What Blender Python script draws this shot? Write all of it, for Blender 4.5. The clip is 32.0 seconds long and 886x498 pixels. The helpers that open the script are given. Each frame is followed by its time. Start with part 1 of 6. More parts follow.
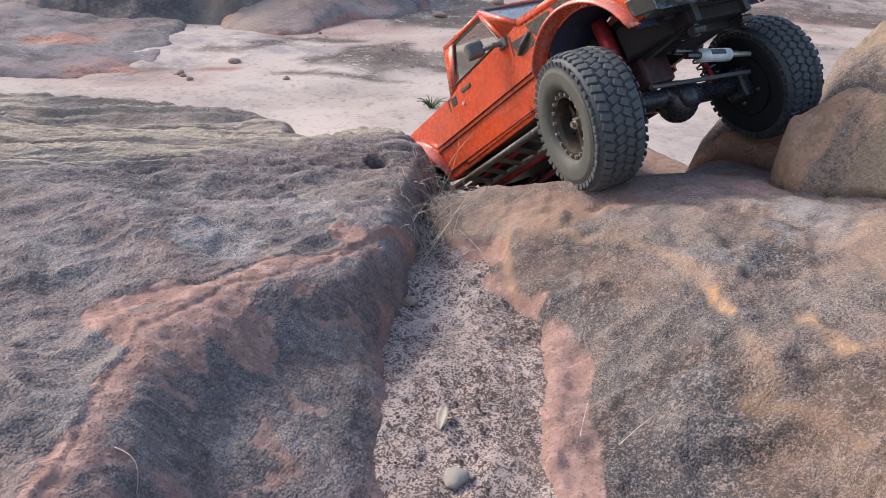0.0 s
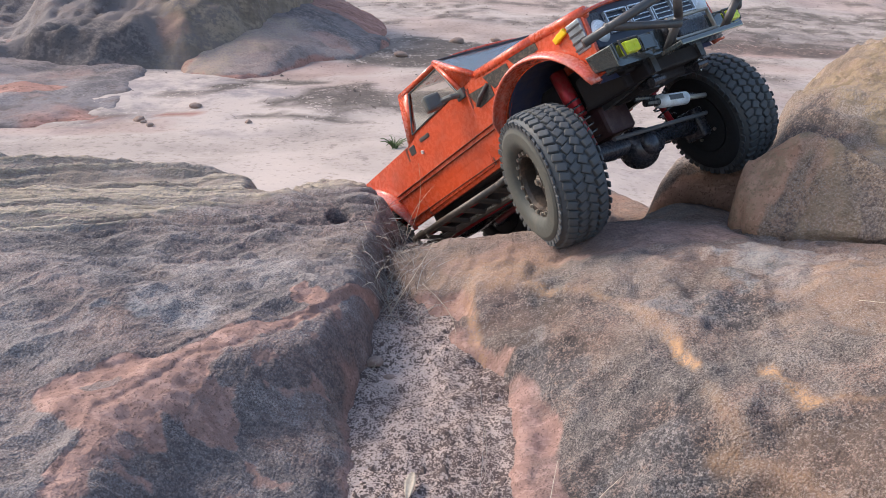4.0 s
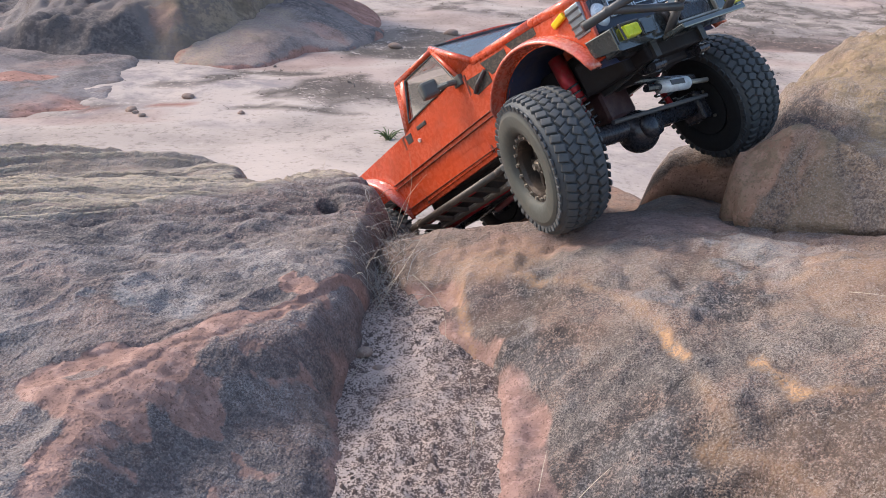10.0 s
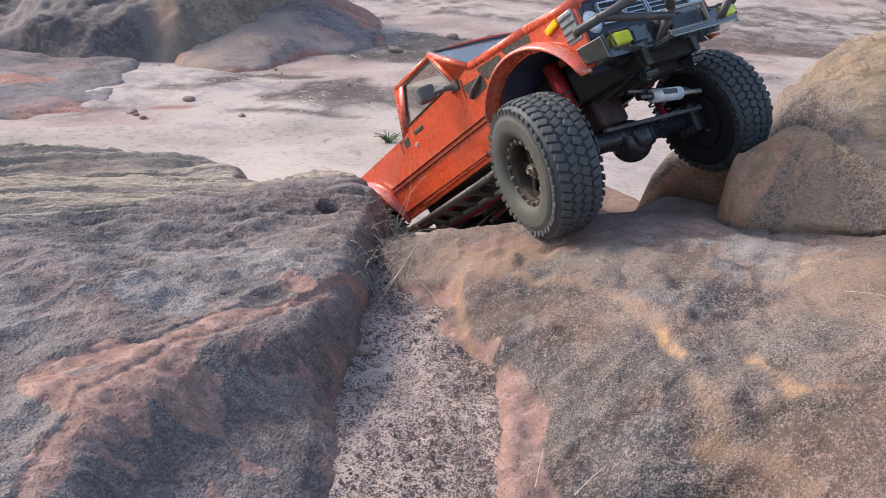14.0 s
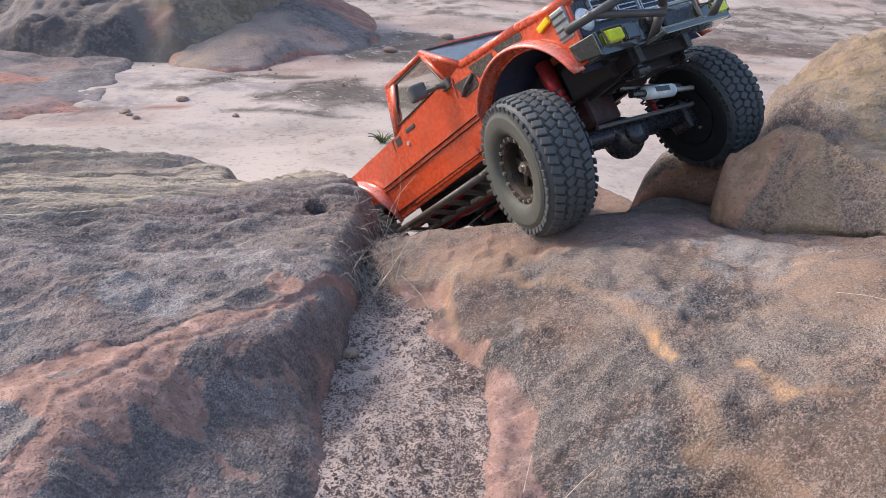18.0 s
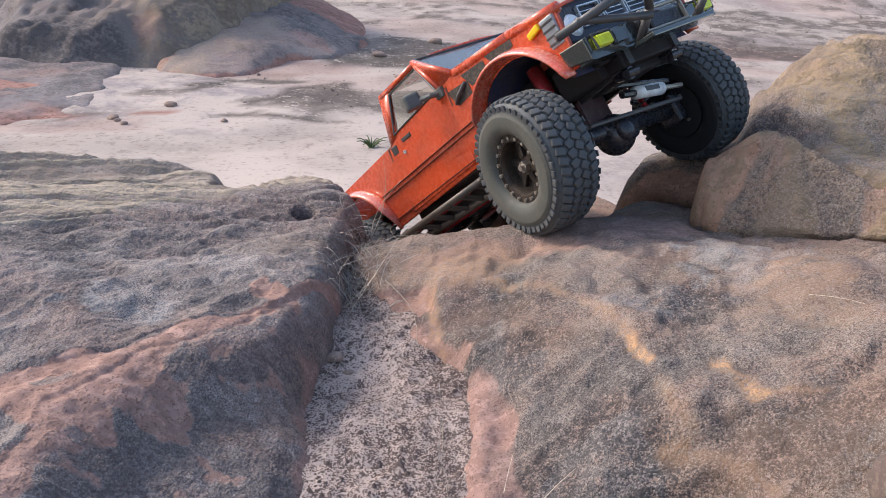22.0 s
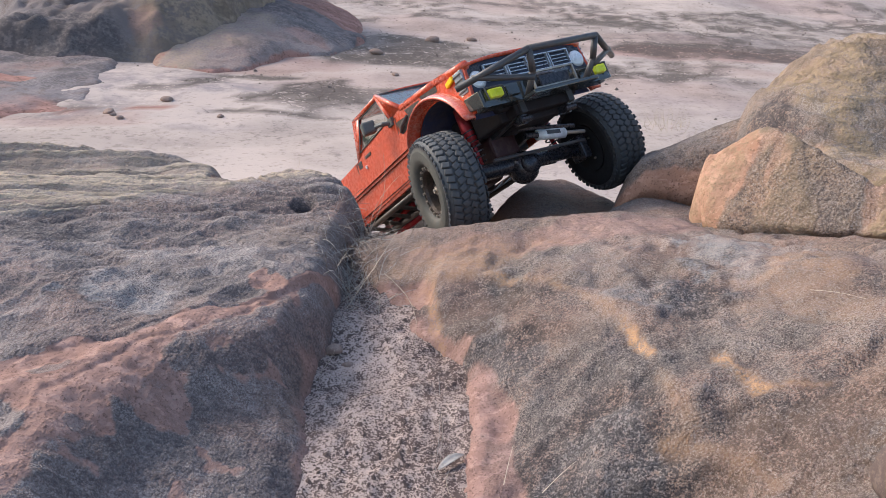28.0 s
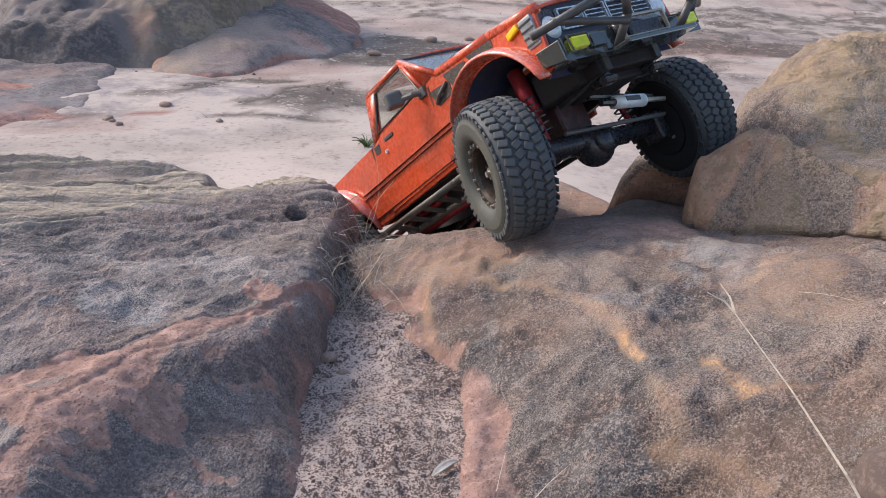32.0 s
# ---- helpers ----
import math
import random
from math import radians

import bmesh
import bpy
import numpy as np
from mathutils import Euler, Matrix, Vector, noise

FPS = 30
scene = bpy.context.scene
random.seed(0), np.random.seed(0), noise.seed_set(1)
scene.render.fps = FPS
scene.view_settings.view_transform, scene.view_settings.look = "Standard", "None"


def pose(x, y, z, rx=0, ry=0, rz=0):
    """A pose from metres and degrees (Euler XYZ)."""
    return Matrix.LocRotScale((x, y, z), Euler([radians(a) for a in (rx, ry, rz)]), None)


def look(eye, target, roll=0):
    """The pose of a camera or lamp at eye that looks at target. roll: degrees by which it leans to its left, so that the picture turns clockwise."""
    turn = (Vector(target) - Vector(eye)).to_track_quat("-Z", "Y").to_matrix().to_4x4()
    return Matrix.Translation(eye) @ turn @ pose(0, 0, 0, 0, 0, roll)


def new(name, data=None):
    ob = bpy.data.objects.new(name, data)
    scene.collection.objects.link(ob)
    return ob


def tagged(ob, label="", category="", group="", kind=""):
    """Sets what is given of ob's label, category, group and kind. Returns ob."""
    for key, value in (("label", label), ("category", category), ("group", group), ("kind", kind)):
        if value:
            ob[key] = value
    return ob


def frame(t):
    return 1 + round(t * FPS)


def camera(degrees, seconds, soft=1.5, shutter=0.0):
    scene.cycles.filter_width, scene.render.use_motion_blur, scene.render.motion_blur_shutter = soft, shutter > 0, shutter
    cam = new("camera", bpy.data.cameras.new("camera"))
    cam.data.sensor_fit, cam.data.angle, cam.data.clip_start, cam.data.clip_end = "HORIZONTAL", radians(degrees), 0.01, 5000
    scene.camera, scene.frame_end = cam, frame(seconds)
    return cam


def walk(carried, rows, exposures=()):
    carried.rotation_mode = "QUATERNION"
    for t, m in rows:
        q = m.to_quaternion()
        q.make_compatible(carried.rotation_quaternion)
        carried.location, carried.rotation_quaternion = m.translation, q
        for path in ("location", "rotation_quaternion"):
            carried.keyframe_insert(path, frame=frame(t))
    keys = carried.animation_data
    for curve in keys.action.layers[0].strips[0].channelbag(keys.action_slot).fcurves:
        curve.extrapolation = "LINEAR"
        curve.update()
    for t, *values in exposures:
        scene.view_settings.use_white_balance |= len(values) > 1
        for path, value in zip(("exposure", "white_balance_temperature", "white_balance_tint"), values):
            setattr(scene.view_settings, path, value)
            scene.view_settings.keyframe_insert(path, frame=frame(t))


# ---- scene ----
cam = camera(59.4, 32.0, 0.85)
PATH = [
    (0, (0.097, 0.139, 0.654), (-0.003, 1.979, -0.125), 2.6),
    (0.5, (0.099, 0.146, 0.656), (0.005, 1.99, -0.113), 1.9),
    (1, (0.089, 0.151, 0.652), (-0.005, 1.998, -0.108), 2.4),
    (1.5, (0.093, 0.152, 0.662), (0.009, 2.001, -0.095), 1.6),
    (2, (0.097, 0.145, 0.681), (0.036, 2.016, -0.024), 1.1),
    (2.5, (0.1, 0.141, 0.68), (0.055, 2.02, -0.004), 1.4),
    (3, (0.099, 0.144, 0.671), (0.069, 2.025, -0.008), 1.7),
    (3.5, (0.098, 0.145, 0.668), (0.072, 2.023, -0.019), 1.9),
    (4, (0.1, 0.149, 0.669), (0.077, 2.024, -0.026), 1.6),
    (4.5, (0.101, 0.15, 0.666), (0.078, 2.024, -0.033), 1.5),
    (6.5, (0.103, 0.147, 0.666), (0.084, 2.018, -0.042), 1.7),
    (7, (0.101, 0.146, 0.664), (0.083, 2.016, -0.047), 2.0),
    (7.5, (0.101, 0.147, 0.663), (0.086, 2.015, -0.049), 2.2),
    (8, (0.103, 0.148, 0.666), (0.091, 2.017, -0.046), 2.1),
    (8.5, (0.103, 0.148, 0.663), (0.097, 2.017, -0.051), 2.4),
    (9, (0.103, 0.148, 0.661), (0.099, 2.015, -0.057), 2.4),
    (9.5, (0.104, 0.15, 0.662), (0.1, 2.015, -0.058), 2.3),
    (10, (0.103, 0.152, 0.666), (0.096, 2.021, -0.046), 2.0),
    (10.5, (0.108, 0.152, 0.665), (0.097, 2.023, -0.043), 1.6),
    (11, (0.106, 0.153, 0.663), (0.092, 2.024, -0.045), 1.7),
    (11.5, (0.105, 0.151, 0.662), (0.088, 2.021, -0.047), 1.9),
    (12, (0.106, 0.153, 0.662), (0.089, 2.022, -0.048), 1.7),
    (12.5, (0.102, 0.155, 0.666), (0.084, 2.025, -0.044), 1.9),
    (13, (0.107, 0.15, 0.667), (0.092, 2.021, -0.039), 1.8),
    (13.5, (0.107, 0.148, 0.665), (0.098, 2.021, -0.037), 2.1),
    (14, (0.104, 0.147, 0.664), (0.097, 2.019, -0.038), 2.2),
    (14.5, (0.108, 0.143, 0.671), (0.099, 2.018, -0.027), 1.9),
    (16.5, (0.106, 0.148, 0.667), (0.093, 2.028, -0.015), 1.8),
    (17, (0.106, 0.15, 0.667), (0.094, 2.028, -0.019), 1.9),
    (17.5, (0.109, 0.151, 0.663), (0.105, 2.027, -0.031), 2.3),
    (18, (0.109, 0.154, 0.662), (0.113, 2.028, -0.039), 2.3),
    (18.5, (0.108, 0.152, 0.664), (0.113, 2.024, -0.038), 2.2),
    (19, (0.113, 0.151, 0.669), (0.119, 2.025, -0.029), 1.7),
    (19.5, (0.113, 0.15, 0.667), (0.125, 2.027, -0.026), 1.7),
    (20, (0.112, 0.149, 0.663), (0.129, 2.026, -0.029), 2.1),
    (20.5, (0.112, 0.151, 0.661), (0.133, 2.027, -0.032), 2.4),
    (21, (0.114, 0.152, 0.665), (0.136, 2.028, -0.029), 1.9),
    (21.5, (0.115, 0.15, 0.665), (0.138, 2.027, -0.027), 1.9),
    (22, (0.115, 0.147, 0.666), (0.142, 2.023, -0.025), 2.2),
    (22.5, (0.116, 0.145, 0.666), (0.15, 2.022, -0.025), 2.7),
    (23, (0.118, 0.146, 0.668), (0.161, 2.023, -0.021), 2.4),
    (23.5, (0.116, 0.144, 0.669), (0.158, 2.024, -0.013), 2.2),
    (24, (0.113, 0.141, 0.669), (0.151, 2.023, -0.007), 2.5),
    (24.5, (0.118, 0.137, 0.67), (0.156, 2.021, -0.001), 2.4),
    (25, (0.118, 0.14, 0.67), (0.156, 2.024, 0.001), 2.4),
    (25.5, (0.12, 0.142, 0.67), (0.159, 2.027, 0.003), 2.1),
    (27.5, (0.121, 0.149, 0.664), (0.169, 2.028, -0.02), 2.4),
    (28, (0.111, 0.147, 0.661), (0.152, 2.023, -0.032), 2.9),
    (28.5, (0.116, 0.141, 0.667), (0.154, 2.015, -0.032), 2.9),
    (29, (0.119, 0.142, 0.669), (0.163, 2.017, -0.026), 2.3),
    (29.5, (0.117, 0.144, 0.668), (0.158, 2.02, -0.022), 2.2),
    (30, (0.117, 0.142, 0.666), (0.155, 2.019, -0.025), 2.4),
    (30.5, (0.118, 0.143, 0.663), (0.159, 2.018, -0.031), 2.4),
    (31, (0.12, 0.147, 0.664), (0.16, 2.021, -0.033), 2.1),
    (31.5, (0.118, 0.147, 0.666), (0.155, 2.021, -0.031), 2.2),
    (32, (0.118, 0.145, 0.668), (0.153, 2.02, -0.027), 1.9),
]
walk(cam, [(t, look(eye, target, roll)) for t, eye, target, roll in PATH], [(0.0, 0.36), (7.0, 0.36), (25.5, 0.36), (28.0, 0.27), (29.0, 0.27), (30.0, 0.24), (32.0, 0.24)])

# ---- world, sun and exposure ----
world = bpy.data.worlds.new("sky")
scene.world = world
world.use_nodes = True
wn = world.node_tree.nodes
sky = wn.new("ShaderNodeTexSky")
sky.sky_type = "NISHITA"
sky.sun_disc = False
sky.sun_elevation = radians(37)
sky.sun_rotation = radians(-70)
sky.air_density = 1.1
sky.dust_density = 2.0
wn["Background"].inputs["Strength"].default_value = 0.22
world.node_tree.links.new(sky.outputs["Color"], wn["Background"].inputs["Color"])
sun = new("sun", bpy.data.lights.new("sun", "SUN"))
sun.data.energy, sun.data.angle, sun.data.color = 2.4, radians(14), (1.0, 0.90, 0.79)
sun.matrix_world = look((-2.55, 0.95, 2.05), (0, 0, 0))


# ---- number helpers ----
def lattice(ix, iy, seed):
    """A hash of whole numbers to 0..1."""
    n = (ix.astype(np.int64) * 374761393 + iy.astype(np.int64) * 668265263 + seed * 974634777) & 0xFFFFFFFF
    n = ((n ^ (n >> 13)) * 1274126177) & 0xFFFFFFFF
    return ((n ^ (n >> 16)) & 0xFFFF) / 65535.0


def vnoise(x, y, seed=0):
    x, y = np.asarray(x, float), np.asarray(y, float)
    ix, iy = np.floor(x), np.floor(y)
    fx, fy = x - ix, y - iy
    fx, fy = fx * fx * fx * (fx * (fx * 6 - 15) + 10), fy * fy * fy * (fy * (fy * 6 - 15) + 10)
    a, b = lattice(ix, iy, seed), lattice(ix + 1, iy, seed)
    c, d = lattice(ix, iy + 1, seed), lattice(ix + 1, iy + 1, seed)
    return (a + (b - a) * fx) * (1 - fy) + (c + (d - c) * fx) * fy


def fbm(x, y, octaves=4, seed=0, gain=0.5):
    """Layered noise about zero, within about -1..1."""
    out, amp, f = 0.0, 1.0, 1.0
    ca, sa = math.cos(0.7), math.sin(0.7)
    for k in range(octaves):
        out = out + amp * (vnoise(x * f + 17.3 * k, y * f - 9.1 * k, seed + k) * 2 - 1)
        x, y = ca * x - sa * y, sa * x + ca * y
        amp, f = amp * gain, f * 2.03
    return out


def smooth(a, b, v):
    t = np.clip((v - a) / (b - a), 0, 1)
    return t * t * (3 - 2 * t)


def line_distance(x, y, line):
    """Distance to a polyline, and the side: positive to the right of its direction."""
    best, side = np.full(np.shape(x), 1e9), np.zeros(np.shape(x))
    for (ax, ay), (bx, by) in zip(line, line[1:]):
        dx, dy = bx - ax, by - ay
        u = np.clip(((x - ax) * dx + (y - ay) * dy) / (dx * dx + dy * dy), 0, 1)
        d = np.hypot(x - ax - u * dx, y - ay - u * dy)
        s = np.sign(dy * (x - ax) - dx * (y - ay))
        near = d < best
        best, side = np.where(near, d, best), np.where(near, s, side)
    return best, side


def inside_distance(x, y, polygon):
    """Signed distance to a closed outline: positive inside."""
    ring = list(polygon) + [polygon[0]]
    d, _ = line_distance(x, y, ring)
    odd = np.zeros(np.shape(x), bool)
    for (ax, ay), (bx, by) in zip(ring, ring[1:]):
        if ay != by:
            odd ^= ((ay > y) != (by > y)) & (x < (bx - ax) * (y - ay) / (by - ay) + ax)
    return np.where(odd, d, -d)


def dome(d, w):
    """0 at the rim, 1 from w inwards, rounded like a worn edge."""
    t = np.clip(d / w, 0, 1)
    return np.sqrt(np.clip(1 - (1 - t) ** 2, 0, 1))


def spaced(*runs):
    """Grid lines from runs of (start, end, step)."""
    out = []
    for a, b, step in runs:
        out.extend(np.linspace(a, b, max(2, int(round((b - a) / step)) + 1)))
    return np.unique(np.round(out, 5))


# ---- materials ----
def material(name):
    m = bpy.data.materials.new(name)
    m.use_nodes = True
    t = m.node_tree
    return m, t, t.nodes["Principled BSDF"], t.links


def node(t, kind, **settings):
    n = t.nodes.new(kind)
    for key, value in settings.items():
        if key == "noise_scale":
            n.inputs["Scale"].default_value = value
        elif key == "detail":
            n.inputs["Detail"].default_value = value
        elif key == "rough":
            n.inputs["Roughness"].default_value = value
    return n


def mixed(t, a, b, fac, blend="MIX"):
    """A colour mix; a and b are colours or sockets, fac a number or a socket."""
    n = t.nodes.new("ShaderNodeMix")
    n.data_type, n.blend_type = "RGBA", blend
    for socket, v in ((n.inputs[6], a), (n.inputs[7], b), (n.inputs[0], fac)):
        if isinstance(v, bpy.types.NodeSocket):
            t.links.new(v, socket)
        else:
            socket.default_value = (*v, 1) if isinstance(v, tuple) else v
    return n.outputs[2]


def ramp(t, source, low, high):
    n = t.nodes.new("ShaderNodeMapRange")
    n.interpolation_type = "SMOOTHSTEP"
    n.inputs["From Min"].default_value, n.inputs["From Max"].default_value = low, high
    t.links.new(source, n.inputs["Value"])
    return n.outputs["Result"]


def grain(t, scale, detail=6, rough=0.6, stretch=None, turn=0.0):
    """A noise in the thing's own metres."""
    co = t.nodes.new("ShaderNodeTexCoord")
    n = node(t, "ShaderNodeTexNoise", noise_scale=scale, detail=detail, rough=rough)
    if stretch:
        mp = t.nodes.new("ShaderNodeMapping")
        mp.inputs["Scale"].default_value = stretch
        mp.inputs["Rotation"].default_value = (0, 0, turn)
        t.links.new(co.outputs["Object"], mp.inputs["Vector"])
        t.links.new(mp.outputs["Vector"], n.inputs["Vector"])
    else:
        t.links.new(co.outputs["Object"], n.inputs["Vector"])
    return n.outputs["Fac"]


def add_math(t, a, b, op="ADD"):
    n = t.nodes.new("ShaderNodeMath")
    n.operation = op
    for socket, v in ((n.inputs[0], a), (n.inputs[1], b)):
        if isinstance(v, bpy.types.NodeSocket):
            t.links.new(v, socket)
        else:
            socket.default_value = v
    return n.outputs[0]


def relief(t, bsdf, height, distance, strength=1.0):
    b = t.nodes.new("ShaderNodeBump")
    b.inputs["Distance"].default_value, b.inputs["Strength"].default_value = distance, strength
    t.links.new(height, b.inputs["Height"])
    t.links.new(b.outputs["Normal"], bsdf.inputs["Normal"])


def mask(t, name):
    n = t.nodes.new("ShaderNodeAttribute")
    n.attribute_name = name
    return n.outputs["Fac"]


def stone(name, warm, grey, dark, size=1.0, fibre=0.0, dark_share=0.5, red=(0.44, 0.24, 0.18), yellow=(0.56, 0.36, 0.20), grit=1.0, bias=0.0, cool=(0.26, 0.27, 0.29), tan=(0.44, 0.34, 0.24), carve=0.6):
    """Weathered sandstone under lichen: size is how coarse its spots are (1: seen from half a metre)."""
    m, t, b, links = material(name)
    big = grain(t, 9 / size, 6, 0.65)
    hue = grain(t, 5.3 / size, 5, 0.6, (1.0, 1.3, 1.0), 0.6)
    mid = grain(t, 42 / size, 8, 0.75)
    lump = grain(t, 150 / size, 4, 0.65)
    fine = grain(t, 560 / size, 1.5, 0.7)
    tiny = grain(t, 850 / size, 1, 0.7)
    c = mixed(t, warm, grey, ramp(t, big, 0.40 + bias, 0.60 + bias))
    c = mixed(t, c, cool, add_math(t, ramp(t, hue, 0.50, 0.66), 0.75, "MULTIPLY"))
    c = mixed(t, c, tan, add_math(t, ramp(t, hue, 0.47, 0.33), 0.65, "MULTIPLY"))
    blush = grain(t, 17 / size, 5, 0.7, (1.0, 1.6, 1.0), -0.5)
    c = mixed(t, c, tuple(0.55 * v + 0.45 * k for v, k in zip(warm, red)), add_math(t, ramp(t, blush, 0.52, 0.68), 0.7, "MULTIPLY"))
    c = mixed(t, c, tuple(v * 0.72 for v in cool), add_math(t, ramp(t, blush, 0.46, 0.32), 0.6, "MULTIPLY"))
    c = mixed(t, c, tuple(v * 0.55 for v in warm), add_math(t, ramp(t, add_math(t, lump, mid), 0.98, 1.24), 0.8, "MULTIPLY"))
    # blue-grey lichen, then black and pale grit
    c = mixed(t, c, (0.246, 0.248, 0.258), add_math(t, add_math(t, mask(t, "lichen"), ramp(t, add_math(t, lump, mid), 0.70, 1.10), "MULTIPLY"), 1.1, "MULTIPLY"))
    spots = add_math(t, add_math(t, fine, 0.70, "MULTIPLY"), add_math(t, grain(t, 300 / size, 2, 0.7), 0.65, "MULTIPLY"))
    c = mixed(t, c, dark, add_math(t, ramp(t, spots, 0.755 - 0.16 * dark_share, 0.815 - 0.16 * dark_share), 0.95 * grit, "MULTIPLY"))
    pale = tuple(min(1.0, (0.75 * v + 0.25 * sum(grey) / 3) * 1.75 * k + 0.05) for v, k in zip(grey, (1.0, 1.0, 0.98)))
    salt = add_math(t, tiny, add_math(t, big, 0.25, "MULTIPLY"))
    c = mixed(t, c, pale, add_math(t, ramp(t, salt, 0.64, 0.74), 0.9 * grit, "MULTIPLY"))
    # dark crust, and the shade that slab and ridge masks paint with it
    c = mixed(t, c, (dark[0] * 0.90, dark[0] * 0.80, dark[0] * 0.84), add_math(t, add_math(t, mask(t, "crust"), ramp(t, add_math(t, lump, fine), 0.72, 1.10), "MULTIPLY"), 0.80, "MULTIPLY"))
    c = mixed(t, c, pale, add_math(t, add_math(t, mask(t, "pale"), ramp(t, add_math(t, tiny, add_math(t, mid, 0.5, "MULTIPLY")), 0.60, 0.84), "MULTIPLY"), 0.8, "MULTIPLY"))
    # fresh broken stone: pink, red and dusty
    part_mid = grain(t, 110 / size, 5, 0.7, (0.5, 1.0, 1.0), 0.8)
    fresh = mixed(t, red, tuple(v * 1.2 + 0.02 for v in red), ramp(t, mid, 0.42, 0.64))
    fresh = mixed(t, fresh, tuple(v * 1.3 + 0.04 for v in red), ramp(t, part_mid, 0.50, 0.62))
    fresh = mixed(t, fresh, tuple(v * 0.40 for v in red), add_math(t, ramp(t, spots, 0.72, 0.86), 0.7, "MULTIPLY"))
    fade = add_math(t, mask(t, "fresh"), add_math(t, 0.72, add_math(t, part_mid, 0.5, "MULTIPLY")), "MULTIPLY")
    fade = add_math(t, fade, add_math(t, add_math(t, lump, 0.5, "SUBTRACT"), 0.25, "MULTIPLY"))
    c = mixed(t, c, fresh, add_math(t, ramp(t, fade, 0.14, 0.78), 0.94, "MULTIPLY"))
    c = mixed(t, c, yellow, add_math(t, add_math(t, mask(t, "ochre"), ramp(t, add_math(t, fine, lump), 0.74, 1.14), "MULTIPLY"), 0.9, "MULTIPLY"))
    if fibre:
        # weathered fibres, pale and dark, where the crown is tan
        strands = grain(t, 110 / size, 3, 0.6, (0.06, 1.0, 1.0), 0.12)
        c = mixed(t, c, tuple(v * 0.42 for v in yellow), add_math(t, add_math(t, mask(t, "ochre"), ramp(t, strands, 0.50, 0.62), "MULTIPLY"), 0.6, "MULTIPLY"))
    links.new(c, b.inputs["Base Color"])
    b.inputs["Roughness"].default_value = 0.93
    b.inputs["Specular IOR Level"].default_value = 0.2
    # relief: swells, lumps, grit and grains; broken faces are smoother
    bare = add_math(t, 1.0, add_math(t, mask(t, "fresh"), 0.65, "MULTIPLY"), "SUBTRACT")
    h = add_math(t, grain(t, 45 / size, 2, 0.5), 0.0022 * size, "MULTIPLY")
    g = add_math(t, grain(t, 150 / size, 3, 0.65), 0.0022 * size, "MULTIPLY")
    g = add_math(t, g, add_math(t, grain(t, 330 / size, 1, 0.6), 0.0022 * size, "MULTIPLY"))
    g = add_math(t, g, add_math(t, fine, 0.0020 * size, "MULTIPLY"))
    h = add_math(t, h, add_math(t, g, bare, "MULTIPLY"))
    if fibre:
        strand = add_math(t, strands, mask(t, "ochre"), "MULTIPLY")
        h = add_math(t, h, add_math(t, strand, 0.0050 * fibre * size, "MULTIPLY"))
    relief(t, b, h, carve, 1.0)
    return m


def sandy(name, base, speck, size=1.0, amount=0.5, red=(0.40, 0.20, 0.15), crisp=1.0, lilac=(0.36, 0.32, 0.335)):
    m, t, b, links = material(name)
    big = grain(t, 7 / size, 5, 0.6)
    mid = grain(t, 60 / size, 5, 0.7)
    fine = grain(t, 240 / size, 4, 0.7)
    c = mixed(t, base, tuple(v * 0.82 for v in base), ramp(t, big, 0.4, 0.62))
    s = add_math(t, add_math(t, fine, 0.75, "MULTIPLY"), add_math(t, mid, 0.6, "MULTIPLY"))
    s = add_math(t, s, add_math(t, big, 0.25, "MULTIPLY"))
    wide = 0.06 + 0.16 * (1 - crisp)
    c = mixed(t, c, speck, add_math(t, ramp(t, s, 0.95 - 0.15 * amount - wide / 2, 0.95 - 0.15 * amount + wide / 2), 0.88 * (0.35 + 0.65 * crisp), "MULTIPLY"))
    c = mixed(t, c, lilac, add_math(t, mask(t, "ochre"), ramp(t, add_math(t, mid, big), 0.75, 1.1), "MULTIPLY"))
    c = mixed(t, c, red, mask(t, "fresh"))
    c = mixed(t, c, speck, add_math(t, add_math(t, mask(t, "crust"), ramp(t, add_math(t, mid, fine), 0.72, 0.72 + 0.38 * crisp + 0.1), "MULTIPLY"), 0.8 + 0.2 * crisp, "MULTIPLY"))
    links.new(c, b.inputs["Base Color"])
    b.inputs["Roughness"].default_value = 0.97
    b.inputs["Specular IOR Level"].default_value = 0.1
    relief(t, b, add_math(t, mid, fine), 0.004 * size * crisp ** 1.6, 0.8)
    return m


def plain(name, colour, rough=0.5, metal=0.0, dirt=0.25, dirt_colour=(0.34, 0.24, 0.19), scale=60, spec=0.5, coat=0.0, shade=0.82):
    """Paint, plastic or metal with a film of dust and small scuffs."""
    m, t, b, links = material(name)
    g, g2 = grain(t, scale, 6, 0.65), grain(t, scale * 6, 4, 0.6)
    c = mixed(t, colour, tuple(v * shade for v in colour), ramp(t, g, 0.38, 0.62))
    c = mixed(t, c, dirt_colour, add_math(t, ramp(t, add_math(t, g, add_math(t, g2, 0.4, "MULTIPLY")), 0.62, 0.86), dirt, "MULTIPLY"))
    links.new(c, b.inputs["Base Color"])
    r = add_math(t, rough, add_math(t, ramp(t, g2, 0.35, 0.7), 0.18, "MULTIPLY"))
    links.new(r, b.inputs["Roughness"])
    b.inputs["Metallic"].default_value = metal
    b.inputs["Specular IOR Level"].default_value = spec
    b.inputs["Coat Weight"].default_value = coat
    relief(t, b, g2, 0.0004, 0.3)
    return m


